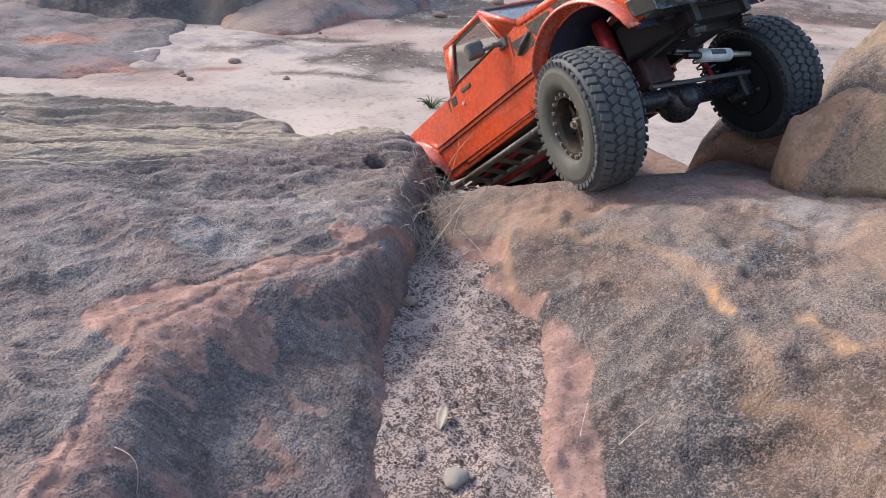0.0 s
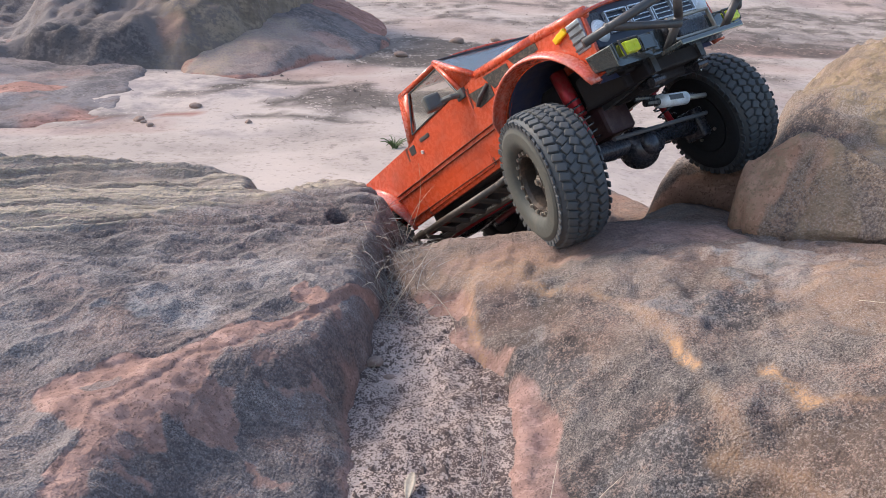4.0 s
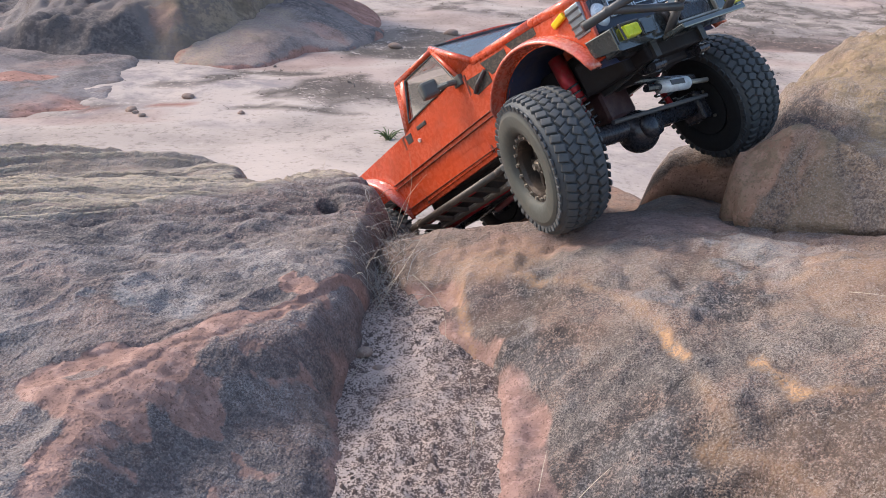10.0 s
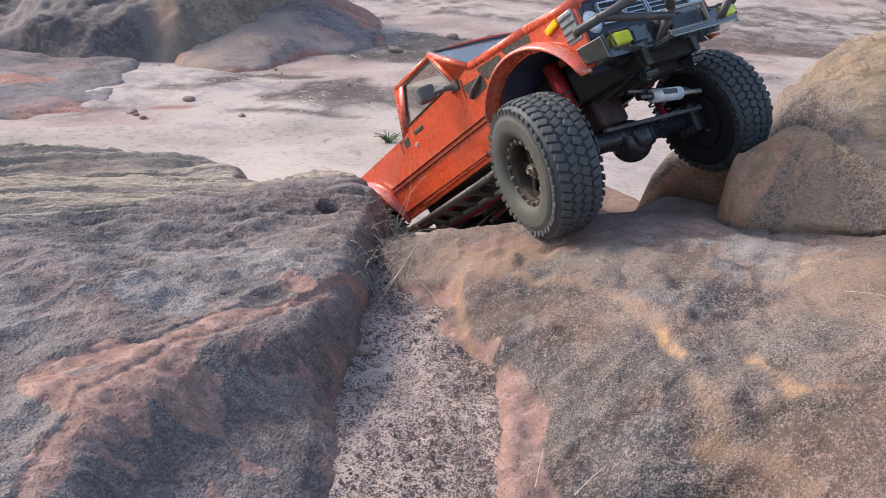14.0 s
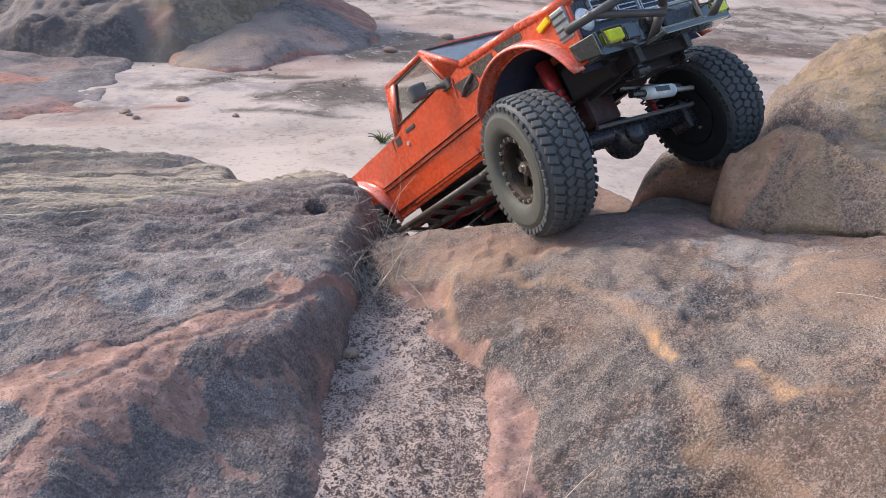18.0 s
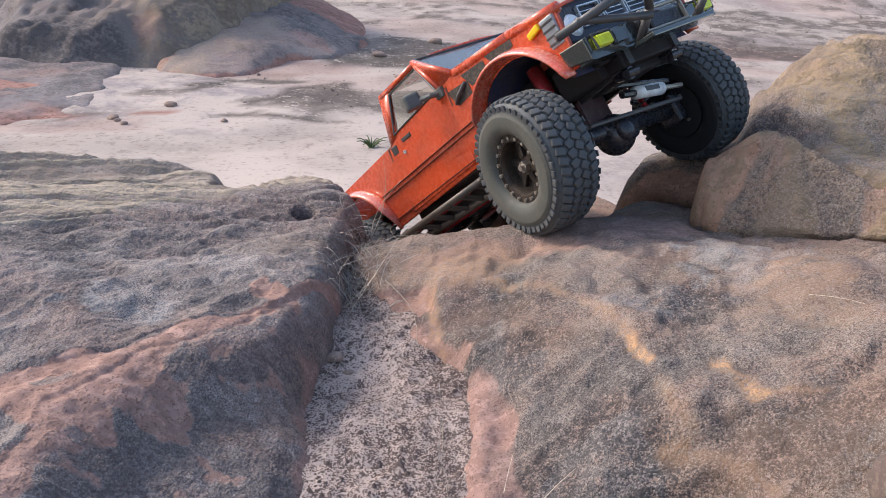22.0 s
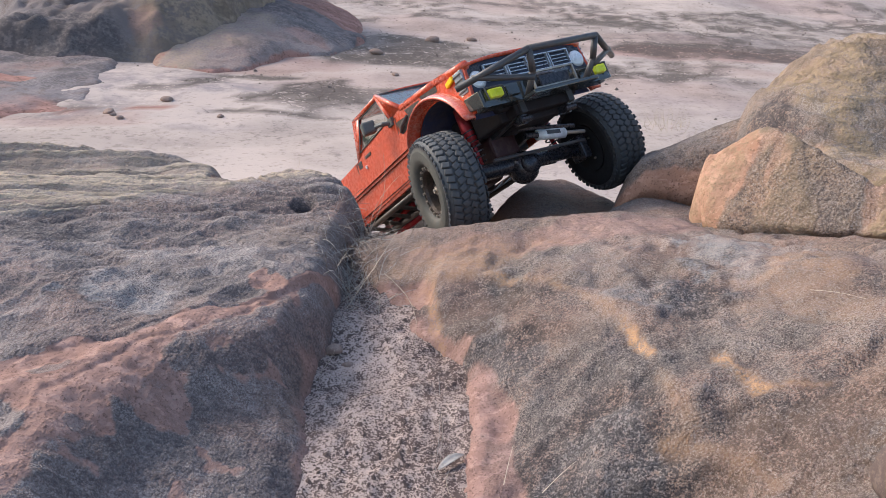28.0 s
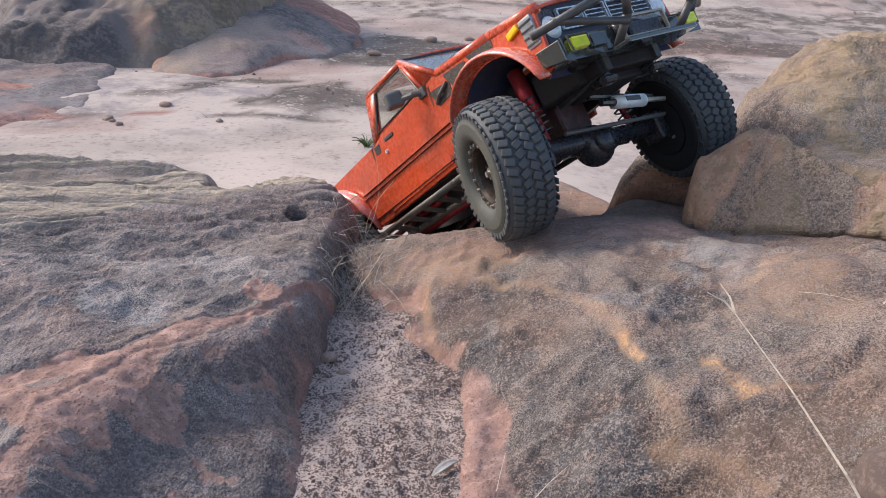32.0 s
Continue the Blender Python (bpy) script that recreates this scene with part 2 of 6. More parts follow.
def pane_material(name, tint, clear):
    m, t, b, links = material(name)
    out = t.nodes["Material Output"]
    see, gloss, mix = t.nodes.new("ShaderNodeBsdfTransparent"), t.nodes.new("ShaderNodeBsdfGlossy"), t.nodes.new("ShaderNodeMixShader")
    see.inputs["Color"].default_value = (*tint, 1)
    gloss.inputs["Roughness"].default_value = 0.06
    f = t.nodes.new("ShaderNodeFresnel")
    f.inputs["IOR"].default_value = 1.5
    links.new(add_math(t, add_math(t, f.outputs["Fac"], 1.4, "MULTIPLY"), 1 - clear), mix.inputs[0])
    links.new(see.outputs[0], mix.inputs[1])
    links.new(gloss.outputs[0], mix.inputs[2])
    links.new(mix.outputs[0], out.inputs["Surface"])
    return m


STONE_LEFT = stone("stone_left", (0.240, 0.172, 0.154), (0.200, 0.164, 0.154), (0.080, 0.063, 0.060), 1.0, 2.0, 0.5, (0.295, 0.174, 0.140), (0.47, 0.385, 0.285), 0.42, 0.0, (0.178, 0.151, 0.144), (0.250, 0.190, 0.154), 0.6)
STONE_RIGHT = stone("stone_right", (0.245, 0.164, 0.134), (0.198, 0.154, 0.132), (0.052, 0.042, 0.040), 0.74, 0.0, 0.62, (0.300, 0.180, 0.150), (0.53, 0.310, 0.170), 0.60, 0.06, (0.135, 0.128, 0.126), (0.245, 0.176, 0.126), 0.72)
STONE_BOULDER = stone("stone_boulder", (0.260, 0.180, 0.138), (0.215, 0.168, 0.142), (0.070, 0.055, 0.050), 1.2, 1.6, 0.46, (0.38, 0.205, 0.138), (0.34, 0.252, 0.160), 0.50, 0.0, (0.175, 0.152, 0.144), (0.290, 0.205, 0.138), 0.48)
STONE_FAR = stone("stone_far", (0.190, 0.136, 0.116), (0.160, 0.130, 0.122), (0.075, 0.059, 0.056), 13.0, 0.5, 0.30, (0.285, 0.155, 0.115), (0.30, 0.228, 0.168), 0.0, 0.0, (0.175, 0.152, 0.154), (0.28, 0.210, 0.160), 0.06)
STONE_SHELF = stone("stone_shelf", (0.270, 0.200, 0.180), (0.235, 0.192, 0.186), (0.100, 0.084, 0.084), 9.0, 0.0, 0.30, (0.30, 0.150, 0.118), (0.36, 0.28, 0.215), 0.10, 0.0, (0.200, 0.176, 0.182), (0.32, 0.25, 0.21), 0.14)
SAND = sandy("channel_sand", (0.55, 0.435, 0.385), (0.11, 0.078, 0.072), 0.36, 0.95)
SAND_FAR = sandy("plain_sand", (0.52, 0.428, 0.380), (0.088, 0.072, 0.064), 5.5, 0.22, (0.33, 0.165, 0.135), 0.22, (0.30, 0.255, 0.255))


# ---- building helpers ----
def sheet(name, xs, ys, zfun, keep, mat, label, category, masks=None, kind=""):
    """One piece of ground or rock over a plan grid: z from zfun, only where keep holds."""
    gx, gy = np.meshgrid(xs, ys)
    z = zfun(gx, gy)
    ok = keep(gx, gy)
    ny, nx = gx.shape
    use = ok[:-1, :-1] & ok[1:, :-1] & ok[:-1, 1:] & ok[1:, 1:]
    idx = np.arange(ny * nx).reshape(ny, nx)
    quads = np.stack([idx[:-1, :-1][use], idx[:-1, 1:][use], idx[1:, 1:][use], idx[1:, :-1][use]], 1)
    used = np.unique(quads)
    remap = np.zeros(ny * nx, int)
    remap[used] = np.arange(len(used))
    co = np.stack([gx.ravel(), gy.ravel(), z.ravel()], 1)[used]
    me = bpy.data.meshes.new(name)
    me.from_pydata(co.tolist(), [], remap[quads].tolist())
    for key in ("fresh", "ochre", "crust", "pale", "lichen"):
        vals = np.zeros(gx.shape)
        if masks and key in masks:
            vals = np.clip(masks[key](gx, gy), 0, 1)
        a = me.attributes.new(key, "FLOAT", "POINT")
        a.data.foreach_set("value", vals.ravel()[used].astype(np.float32))
    me.materials.append(mat)
    me.shade_smooth()
    return tagged(new(name, me), label, category, "", kind)


def part(name, bm, mat, parent, label="", smooth_shade=False):
    me = bpy.data.meshes.new(name)
    bmesh.ops.recalc_face_normals(bm, faces=bm.faces)
    bm.to_mesh(me)
    bm.free()
    me.materials.append(mat)
    if smooth_shade:
        me.shade_smooth()
    ob = new(name, me)
    ob.parent = parent
    return tagged(ob, label)


def box(bm, centre, size, turn=None, bevel=0.0):
    made = bmesh.ops.create_cube(bm, size=1.0)["verts"]
    m = Matrix.Translation(centre) @ (turn or Matrix()) @ Matrix.Diagonal((*size, 1))
    bmesh.ops.transform(bm, matrix=m, verts=made)
    if bevel:
        edges = list({e for v in made for e in v.link_edges})
        bmesh.ops.bevel(bm, geom=edges, offset=bevel, segments=2, affect="EDGES", profile=0.5)


def rod(bm, a, b, r, segments=10, r2=None):
    a, b = Vector(a), Vector(b)
    d = b - a
    made = bmesh.ops.create_cone(bm, cap_ends=True, segments=segments, radius1=r, radius2=r if r2 is None else r2, depth=d.length)["verts"]
    m = Matrix.Translation((a + b) / 2) @ d.to_track_quat("Z", "Y").to_matrix().to_4x4()
    bmesh.ops.transform(bm, matrix=m, verts=made)


def ball(bm, centre, r, stretch=(1, 1, 1), seg=10):
    made = bmesh.ops.create_uvsphere(bm, u_segments=seg, v_segments=max(6, seg * 2 // 3), radius=r)["verts"]
    bmesh.ops.transform(bm, matrix=Matrix.Translation(centre) @ Matrix.Diagonal((*stretch, 1)), verts=made)


def pipe(bm, points, r, segments=10):
    """A bent tube."""
    for a, b in zip(points, points[1:]):
        rod(bm, a, b, r, segments)
    for p in points[1:-1]:
        ball(bm, p, r * 1.01, seg=segments)


def prism(bm, outline, y0, y1, bevel=0.0):
    """A plate: an outline in x and z between two values of y."""
    low = [bm.verts.new((x, y0, z)) for x, z in outline]
    high = [bm.verts.new((x, y1, z)) for x, z in outline]
    bm.faces.new(low)
    bm.faces.new(high[::-1])
    n = len(outline)
    for i in range(n):
        bm.faces.new((low[i], low[(i + 1) % n], high[(i + 1) % n], high[i]))
    if bevel:
        edges = [e for e in bm.edges if e.verts[0] in low and e.verts[1] in low or e.verts[0] in high and e.verts[1] in high]
        bmesh.ops.bevel(bm, geom=edges, offset=bevel, segments=2, affect="EDGES", profile=0.5)


def lathe(bm, profile, segments=40):
    """Spins (radius, y) pairs about the y axis; the profile is a closed ring if its ends meet."""
    rings = []
    for k in range(segments):
        a = 2 * math.pi * k / segments
        rings.append([bm.verts.new((r * math.cos(a), y, r * math.sin(a))) for r, y in profile])
    for k in range(segments):
        p, q = rings[k], rings[(k + 1) % segments]
        for i in range(len(profile) - 1):
            bm.faces.new((p[i], p[i + 1], q[i + 1], q[i]))


# ---- ground and rocks ----
def plain_height(x, y):
    """The sandy plain: flat below the rocks, rising gently away from them."""
    far = np.clip(y - 3.2, 0, None)
    z = 0.07 * far + 0.05 * np.clip(y - 7.5, 0, None)
    z = z + 0.02 * fbm(x * 1.1, y * 1.1, 3, 40) + 0.006 * fbm(x * 5, y * 5, 3, 44)
    return np.where(y < 1.2, np.minimum(z, 0.0), z)


def blot(x, y, cx, cy, rx, ry, turn=0.0, seed=0, rough=0.5, freq=6.0):
    """A ragged patch round a centre."""
    c, s = math.cos(turn), math.sin(turn)
    u, v = ((x - cx) * c + (y - cy) * s) / rx, (-(x - cx) * s + (y - cy) * c) / ry
    d = np.sqrt(u * u + v * v) + rough * fbm(x * freq / rx * 0.2, y * freq / rx * 0.2, 4, 60 + seed)
    return smooth(1.05, 0.65, d)


def plain_fresh(x, y):
    v = 0.9 * blot(x, y, -1.40, 3.30, 0.16, 0.045, 0.75, 19, 0.6) + 0.3 * blot(x, y, -1.15, 3.30, 0.16, 0.05, 0.1, 1) + 0.95 * blot(x, y, -1.09, 3.43, 0.10, 0.035, 0.0, 2, 0.3)
    v = v + 0.25 * blot(x, y, -1.35, 3.15, 0.35, 0.08, 0.1, 3) + 0.35 * blot(x, y, -0.75, 4.45, 0.5, 0.18, 0.5, 4) + 0.45 * blot(x, y, 1.9, 5.5, 1.0, 0.18, 0.1, 11, 0.7)
    return v + 0.22 * smooth(-0.1, 0.6, fbm(x * 0.8, y * 1.2, 4, 90)) * smooth(3.4, 4.4, y)


def plain_crust(x, y):
    """Dark crust and dead scrub, in ragged patches that thicken with distance, and a painted shadow line."""
    v = 1.3 * blot(x, y, -0.38, 3.42, 0.30, 0.055, 0.0, 5, 0.6) + 1.3 * blot(x, y, -0.42, 4.00, 0.42, 0.30, 0.3, 6, 0.6) + 0.8 * blot(x, y, -0.05, 3.75, 0.25, 0.18, 0.3, 16, 0.7) + 1.2 * blot(x, y, -0.46, 3.72, 0.22, 0.20, 0.2, 24, 0.7)
    # first blot paints the shadow along the shelf's broken red edge
    v = v + 0.7 * blot(x, y, -1.37, 3.33, 0.12, 0.025, 0.75, 20, 0.6) + 0.8 * blot(x, y, -0.71, 4.20, 0.20, 0.06, 0.1, 21, 0.7)
    v = v + 1.0 * blot(x, y, -0.15, 5.0, 0.8, 0.5, 0.0, 7, 0.7) + 1.0 * blot(x, y, 1.9, 5.6, 1.5, 0.20, 0.1, 8, 0.8)
    v = v + 0.5 * blot(x, y, 1.2, 4.6, 0.9, 0.3, 0.2, 9, 0.8) + 0.9 * blot(x, y, -0.78, 3.40, 0.09, 0.03, 0.0, 10) + 1.1 * blot(x, y, -1.17, 3.78, 0.14, 0.05, 0.0, 17)
    v = v + 0.6 * blot(x, y, 3.0, 6.6, 2.6, 1.3, 0.1, 12, 0.8) * (0.5 + 0.5 * smooth(-0.2, 0.4, fbm(x * 2.2, y * 3.4, 4, 96)))
    clumps = smooth(-0.45, 0.25, fbm(x * 12, y * 7, 4, 91))
    v = 1.6 * np.minimum(v, 1.0) * (0.45 + 0.55 * clumps) + 0.75 * clumps * smooth(-0.15, 0.4, fbm(x * 1.3, y * 2.2, 4, 95)) * smooth(3.9, 4.8, y)
    return v + 0.22 * smooth(0.1, 0.6, fbm(x * 2.6, y * 4.6, 4, 94))


def plain_lilac(x, y):
    v = 0.8 * blot(x, y, -1.1, 3.95, 0.45, 0.22, 0.1, 13, 0.6) + 0.75 * blot(x, y, -1.12, 3.62, 0.42, 0.36, 0.2, 22, 0.6) + 0.5 * blot(x, y, -1.5, 3.05, 0.30, 0.10, 0.2, 23, 0.6) + 0.5 * blot(x, y, -0.75, 3.16, 0.30, 0.04, 0.05, 14, 0.6) + 0.4 * blot(x, y, -0.9, 3.32, 0.2, 0.03, 0.0, 18, 0.6)
    return v + 0.4 * smooth(0.15, 0.6, fbm(x * 1.1, y * 1.8, 4, 97))


sheet("ground", spaced((-60, -6, 3.0), (-6, 6, 0.06), (6, 60, 3.0)), spaced((-40, 0, 2.0), (0, 8, 0.06), (8, 12, 0.2), (12, 90, 3.0)),
      plain_height, lambda x, y: x > -1e9, SAND_FAR, "pale pinkish sand plain with reddish patches", "ground", {"fresh": plain_fresh, "crust": plain_crust, "ochre": plain_lilac}, "structure")

def channel_plane(x, y):
    return 0.319 + 0.011 * x + 0.109 * y - 0.4 * np.clip(y - 0.83, 0, None) - 0.5 * np.clip(-0.2 - y, 0, None)


# outline of the big flat rock beside the sandy channel
LEFT_RIM = [(0.066, 0.20), (0.056, 0.46), (0.049, 0.52), (0.042, 0.56), (0.034, 0.59), (0.036, 0.62), (0.039, 0.67), (0.046, 0.72),
            (0.040, 0.78), (0.046, 0.83), (0.058, 0.87), (0.055, 0.92), (0.030, 0.985), (-0.02, 1.03), (-0.070, 1.005), (-0.095, 0.957),
            (-0.096, 0.985), (-0.098, 1.05), (-0.135, 1.10), (-0.26, 1.12), (-0.36, 1.10), (-0.50, 1.12), (-0.9, 1.2), (-1.35, 1.12), (-1.75, 0.75), (-1.95, 0.2), (-1.7, -0.35), (-1.25, -0.75), (-0.7, -0.9), (-0.2, -1.1), (0.03, -0.95), (0.07, -0.4)]
# the broken red step that runs across it
STEP = [(-0.062, 0.30), (-0.072, 0.385), (-0.076, 0.413), (-0.080, 0.430), (-0.086, 0.455), (-0.088, 0.484), (-0.090, 0.512), (-0.082, 0.522), (-0.073, 0.531), (-0.068, 0.551), (-0.057, 0.573), (-0.045, 0.580), (-0.026, 0.598), (-0.008, 0.621), (0.003, 0.636), (0.016, 0.668), (0.045, 0.715)]
# the thinner layer that ends above it
UPPER = [(-0.30, 0.40), (-0.134, 0.529), (-0.121, 0.540), (-0.098, 0.560), (-0.076, 0.571), (-0.064, 0.585), (-0.053, 0.606), (-0.015, 0.628), (0.002, 0.640), (0.016, 0.672), (0.045, 0.720)]
# where the stone is freshly broken and red
RED = UPPER[1:9] + [(-0.008, 0.620), (-0.026, 0.597), (-0.042, 0.580), (-0.047, 0.537), (-0.048, 0.526), (-0.052, 0.511), (-0.049, 0.499), (-0.067, 0.477), (-0.071, 0.465), (-0.064, 0.444), (-0.069, 0.425), (-0.064, 0.405), (-0.062, 0.385), (-0.056, 0.33), (-0.076, 0.33), (-0.080, 0.385), (-0.080, 0.413),
       (-0.084, 0.434), (-0.088, 0.473), (-0.092, 0.488), (-0.104, 0.498), (-0.122, 0.510), (-0.136, 0.522)]
CREST = [(-0.45, 0.74), (-0.281, 0.757), (-0.20, 0.80), (-0.143, 0.849), (-0.099, 0.875), (-0.06, 0.92), (0.0, 0.94)]


def left_step(x, y):
    wob = 0.0022 * fbm(x * 60, y * 60, 3, 5)
    d, s = line_distance(x, y, STEP)
    return d * s + wob


def strata(x, y):
    """Long thin layers that weather out along the slab."""
    return 0.55 - 1.6 * np.abs(fbm(x * 3.5 + y * 2, y * 62 - x * 9 + 1.2 * fbm(x * 9, y * 9, 2, 34), 3, 31))


def folds(x, y):
    """Worn crests and troughs that cross the slab aslant: about -0.5 to 0.5."""
    u, v = x * 0.80 + y * 0.60, -x * 0.60 + y * 0.80
    w = 0.35 * fbm(x * 9, y * 9, 3, 191)
    return 0.5 - 2.0 * np.abs(fbm(u * 7 + w, v * 17 + 1.6 * w, 3, 192))


def humps(x, y):
    """Lumpy crests of the ridge's skin: about -0.5 to 0.5."""
    w = 0.4 * fbm(x * 12, y * 12, 3, 193)
    return 0.5 - 2.0 * np.abs(fbm(x * 15 + w, y * 19 - w, 4, 194))


def left_height(x, y):
    top = 0.449 - 0.013 * y
    dc, sc = line_distance(x, y, CREST)
    top = top + 0.004 * np.exp(-(dc / 0.055) ** 2)
    top = top - 0.010 * blot(x, y, -0.30, 0.98, 0.16, 0.06, 0.2, 11, 0.2) + 0.012 * np.exp(-((x + 0.23) / 0.08) ** 2 - ((y - 0.66) / 0.08) ** 2)
    rear = smooth(0.965, 1.035, y) * smooth(-0.12, -0.19, x)
    hind = smooth(0.985, 1.05, y) * smooth(-0.08, -0.13, x)
    top = top * (1 - hind) + hind * np.interp(x, (-0.60, -0.45, -0.358, -0.30, -0.262, -0.214, -0.156, -0.12), (0.436, 0.438, 0.442, 0.440, 0.439, 0.438, 0.423, 0.402))
    top = top + 0.003 * rear - 0.006 * np.exp(-((y - 0.962) / 0.02) ** 2) * smooth(-0.10, -0.16, x)
    low = 0.334 - 0.293 * np.clip(x, -0.15, 0.1) + 0.121 * np.clip(y, 0.3, 0.8)
    low = np.minimum(low, top - 0.004)
    s = left_step(x, y)
    du, su = line_distance(x, y, UPPER)
    upper = smooth(-0.0010, 0.0010, du * su + 0.003 * fbm(x * 60, y * 60, 3, 6))
    upper = upper * smooth(-0.165, -0.118, x)
    w = 0.09 * upper + 0.05 * smooth(-0.0012, 0.0010, s) + 0.86 * smooth(0.002, 0.060, s)
    z = top * (1 - w) + low * w
    # thin cracks under the broken layers
    split = np.exp(-((s - 0.001) / 0.0016) ** 2) * smooth(0.36, 0.44, y) * smooth(0.70, 0.66, y) + 0.8 * np.exp(-((du * su + 0.003 * fbm(x * 60, y * 60, 3, 6) - 0.001) / 0.0015) ** 2) * smooth(-0.150, -0.118, x) * smooth(0.70, 0.66, y)
    z = z - 0.0004 * split * smooth(-0.35, 0.05, fbm(x * 26, y * 26, 3, 7))
    d = inside_distance(x, y, LEFT_RIM) + 0.003 + 0.004 * fbm(x * 30, y * 30, 3, 8)
    near = smooth(1.0, 0.75, y)
    base = (channel_plane(np.clip(x, -0.1, 0.1), np.clip(y, 0.3, 2)) - 0.012) * near + 0.12 * (1 - near)
    far = np.maximum(np.maximum(smooth(-0.45, -0.9, x), smooth(0.1, -0.3, y) * smooth(0.0, -0.2, x)), smooth(1.0, 1.1, y))
    base = base * (1 - far) - 0.08 * far
    d = d + 0.06 * far * fbm(x * 4, y * 4, 3, 9)
    z = base + (z - base) * dome(d, 0.030 + 0.02 * smooth(0.85, 1.05, y) + 0.30 * smooth(0.1, 0.9, far) * smooth(1.2, 0.9, y))
    # lumps, flakes and the fibrous weathering
    broken = smooth(-0.004, 0.004, inside_distance(x, y, RED))
    calm = (1 - 0.75 * smooth(0.0, 0.02, s)) * (1 - 0.6 * smooth(0.72, 0.85, y)) * (1 - 0.5 * broken)
    z = z + 0.0036 * calm * fbm(x * 14, y * 14, 3, 20) + 0.0017 * fbm(x * 50, y * 65, 3, 24) * (1 - 0.5 * broken) * (1 - 0.65 * smooth(0.72, 0.85, y)) * (1 - 0.5 * smooth(0.0, 0.02, s)) + 0.0007 * fbm(x * 150, y * 170, 2, 28)
    z = z + 0.0028 * folds(x, y) * smooth(0.0, -0.02, s) * (1 - 0.6 * smooth(0.78, 0.9, y)) * smooth(0.005, 0.03, d)
    z = z + 0.0048 * strata(x, y) * smooth(0.66, 0.85, y)
    # little pit near the nose
    z = z - 0.030 * np.exp(-(((x + 0.010) / 0.011) ** 2 + ((y - 0.860) / 0.011) ** 2) ** 3)
    z = z + 0.006 * np.exp(-((x - 0.004) / 0.02) ** 2 - ((y - 0.90) / 0.03) ** 2)
    return z


def left_fresh(x, y):
    s = left_step(x, y)
    along = smooth(0.735, 0.70, y)
    v = smooth(-0.0025, 0.002, inside_distance(x, y, RED) + 0.005 * fbm(x * 50, y * 50, 5, 9))
    v = v * (0.70 + 0.30 * smooth(-0.25, 0.35, fbm(x * 30 + y * 12, y * 38, 4, 12)))
    v = v * (1 - 0.75 * blot(x, y, -0.098, 0.532, 0.012, 0.010, 0.6, 13, 0.5)) * (1 - 0.6 * blot(x, y, -0.066, 0.490, 0.010, 0.006, 0.3, 14, 0.6))
    v = np.maximum(v, 0.9 * smooth(0.006, 0.003, np.abs(s + 0.002)) * along * smooth(0.60, 0.62, y))
    v = np.maximum(v, 0.95 * blot(x, y, 0.003, 0.662, 0.018, 0.022, 0.4, 15, 0.4, 8))
    rim = inside_distance(x, y, LEFT_RIM)
    v = np.maximum(v, (0.22 + 0.40 * smooth(0.67, 0.63, y)) * smooth(0.012, 0.001, rim + 0.006 * fbm(x * 45, y * 45, 3, 16)) * smooth(0.95, 0.7, y))
    v = np.maximum(v, smooth(0.004, 0.02, s) * (0.12 + 0.50 * smooth(0.02, 0.25, fbm(x * 21, y * 25, 4, 196))) * smooth(0.05, -0.05, ledge_patches(x, y)))
    return np.maximum(v, 0.4 * blot(x, y, 0.035, 0.86, 0.02, 0.05, 0, 17))


def ledge_patches(x, y):
    """Ragged patches of crust on the ledge below the step: positive inside them."""
    return fbm(x * 24, y * 28, 5, 200) + 0.10 * smooth(0.50, 0.58, y) - 0.12 * smooth(0.50, 0.44, y)


def left_crust_and_shade(x, y):
    s = left_step(x, y)
    v = smooth(0.006, 0.022, s) * (0.06 + 0.42 * smooth(-0.03, 0.07, ledge_patches(x, y)) + 0.18 * smooth(-0.2, 0.3, fbm(x * 70, y * 75, 4, 33)))
    v = v + 0.40 * smooth(0.06, 0.22, fbm(x * 17, y * 24, 5, 202)) * smooth(0.004, -0.01, s) * smooth(0.80, 0.74, y)
    dc, sc = line_distance(x, y, CREST)
    # crust and painted shade on the slope before the crest
    v = v + 0.85 * smooth(0.0, 0.012, dc * sc) * smooth(0.20, 0.05, dc) * smooth(-0.5, 0.2, fbm(x * 10, y * 14, 3, 36))
    # shade painted into the troughs of the folds
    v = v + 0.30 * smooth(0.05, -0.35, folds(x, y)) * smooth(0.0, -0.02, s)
    # shade painted on the rear hump's near face and in the pit
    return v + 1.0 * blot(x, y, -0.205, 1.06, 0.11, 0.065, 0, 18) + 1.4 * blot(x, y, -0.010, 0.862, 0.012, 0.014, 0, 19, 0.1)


def left_tan(x, y):
    dc, sc = line_distance(x, y, CREST)
    streak = 0.35 + 0.65 * smooth(-0.3, 0.3, strata(x, y))
    # tan stone, with the sunlit top behind the crest in its colour
    return 0.95 * smooth(0.006, -0.012, dc * sc) * smooth(0.55, 0.75, y) * streak * (1 - blot(x, y, -0.205, 1.06, 0.12, 0.07, 0, 18))


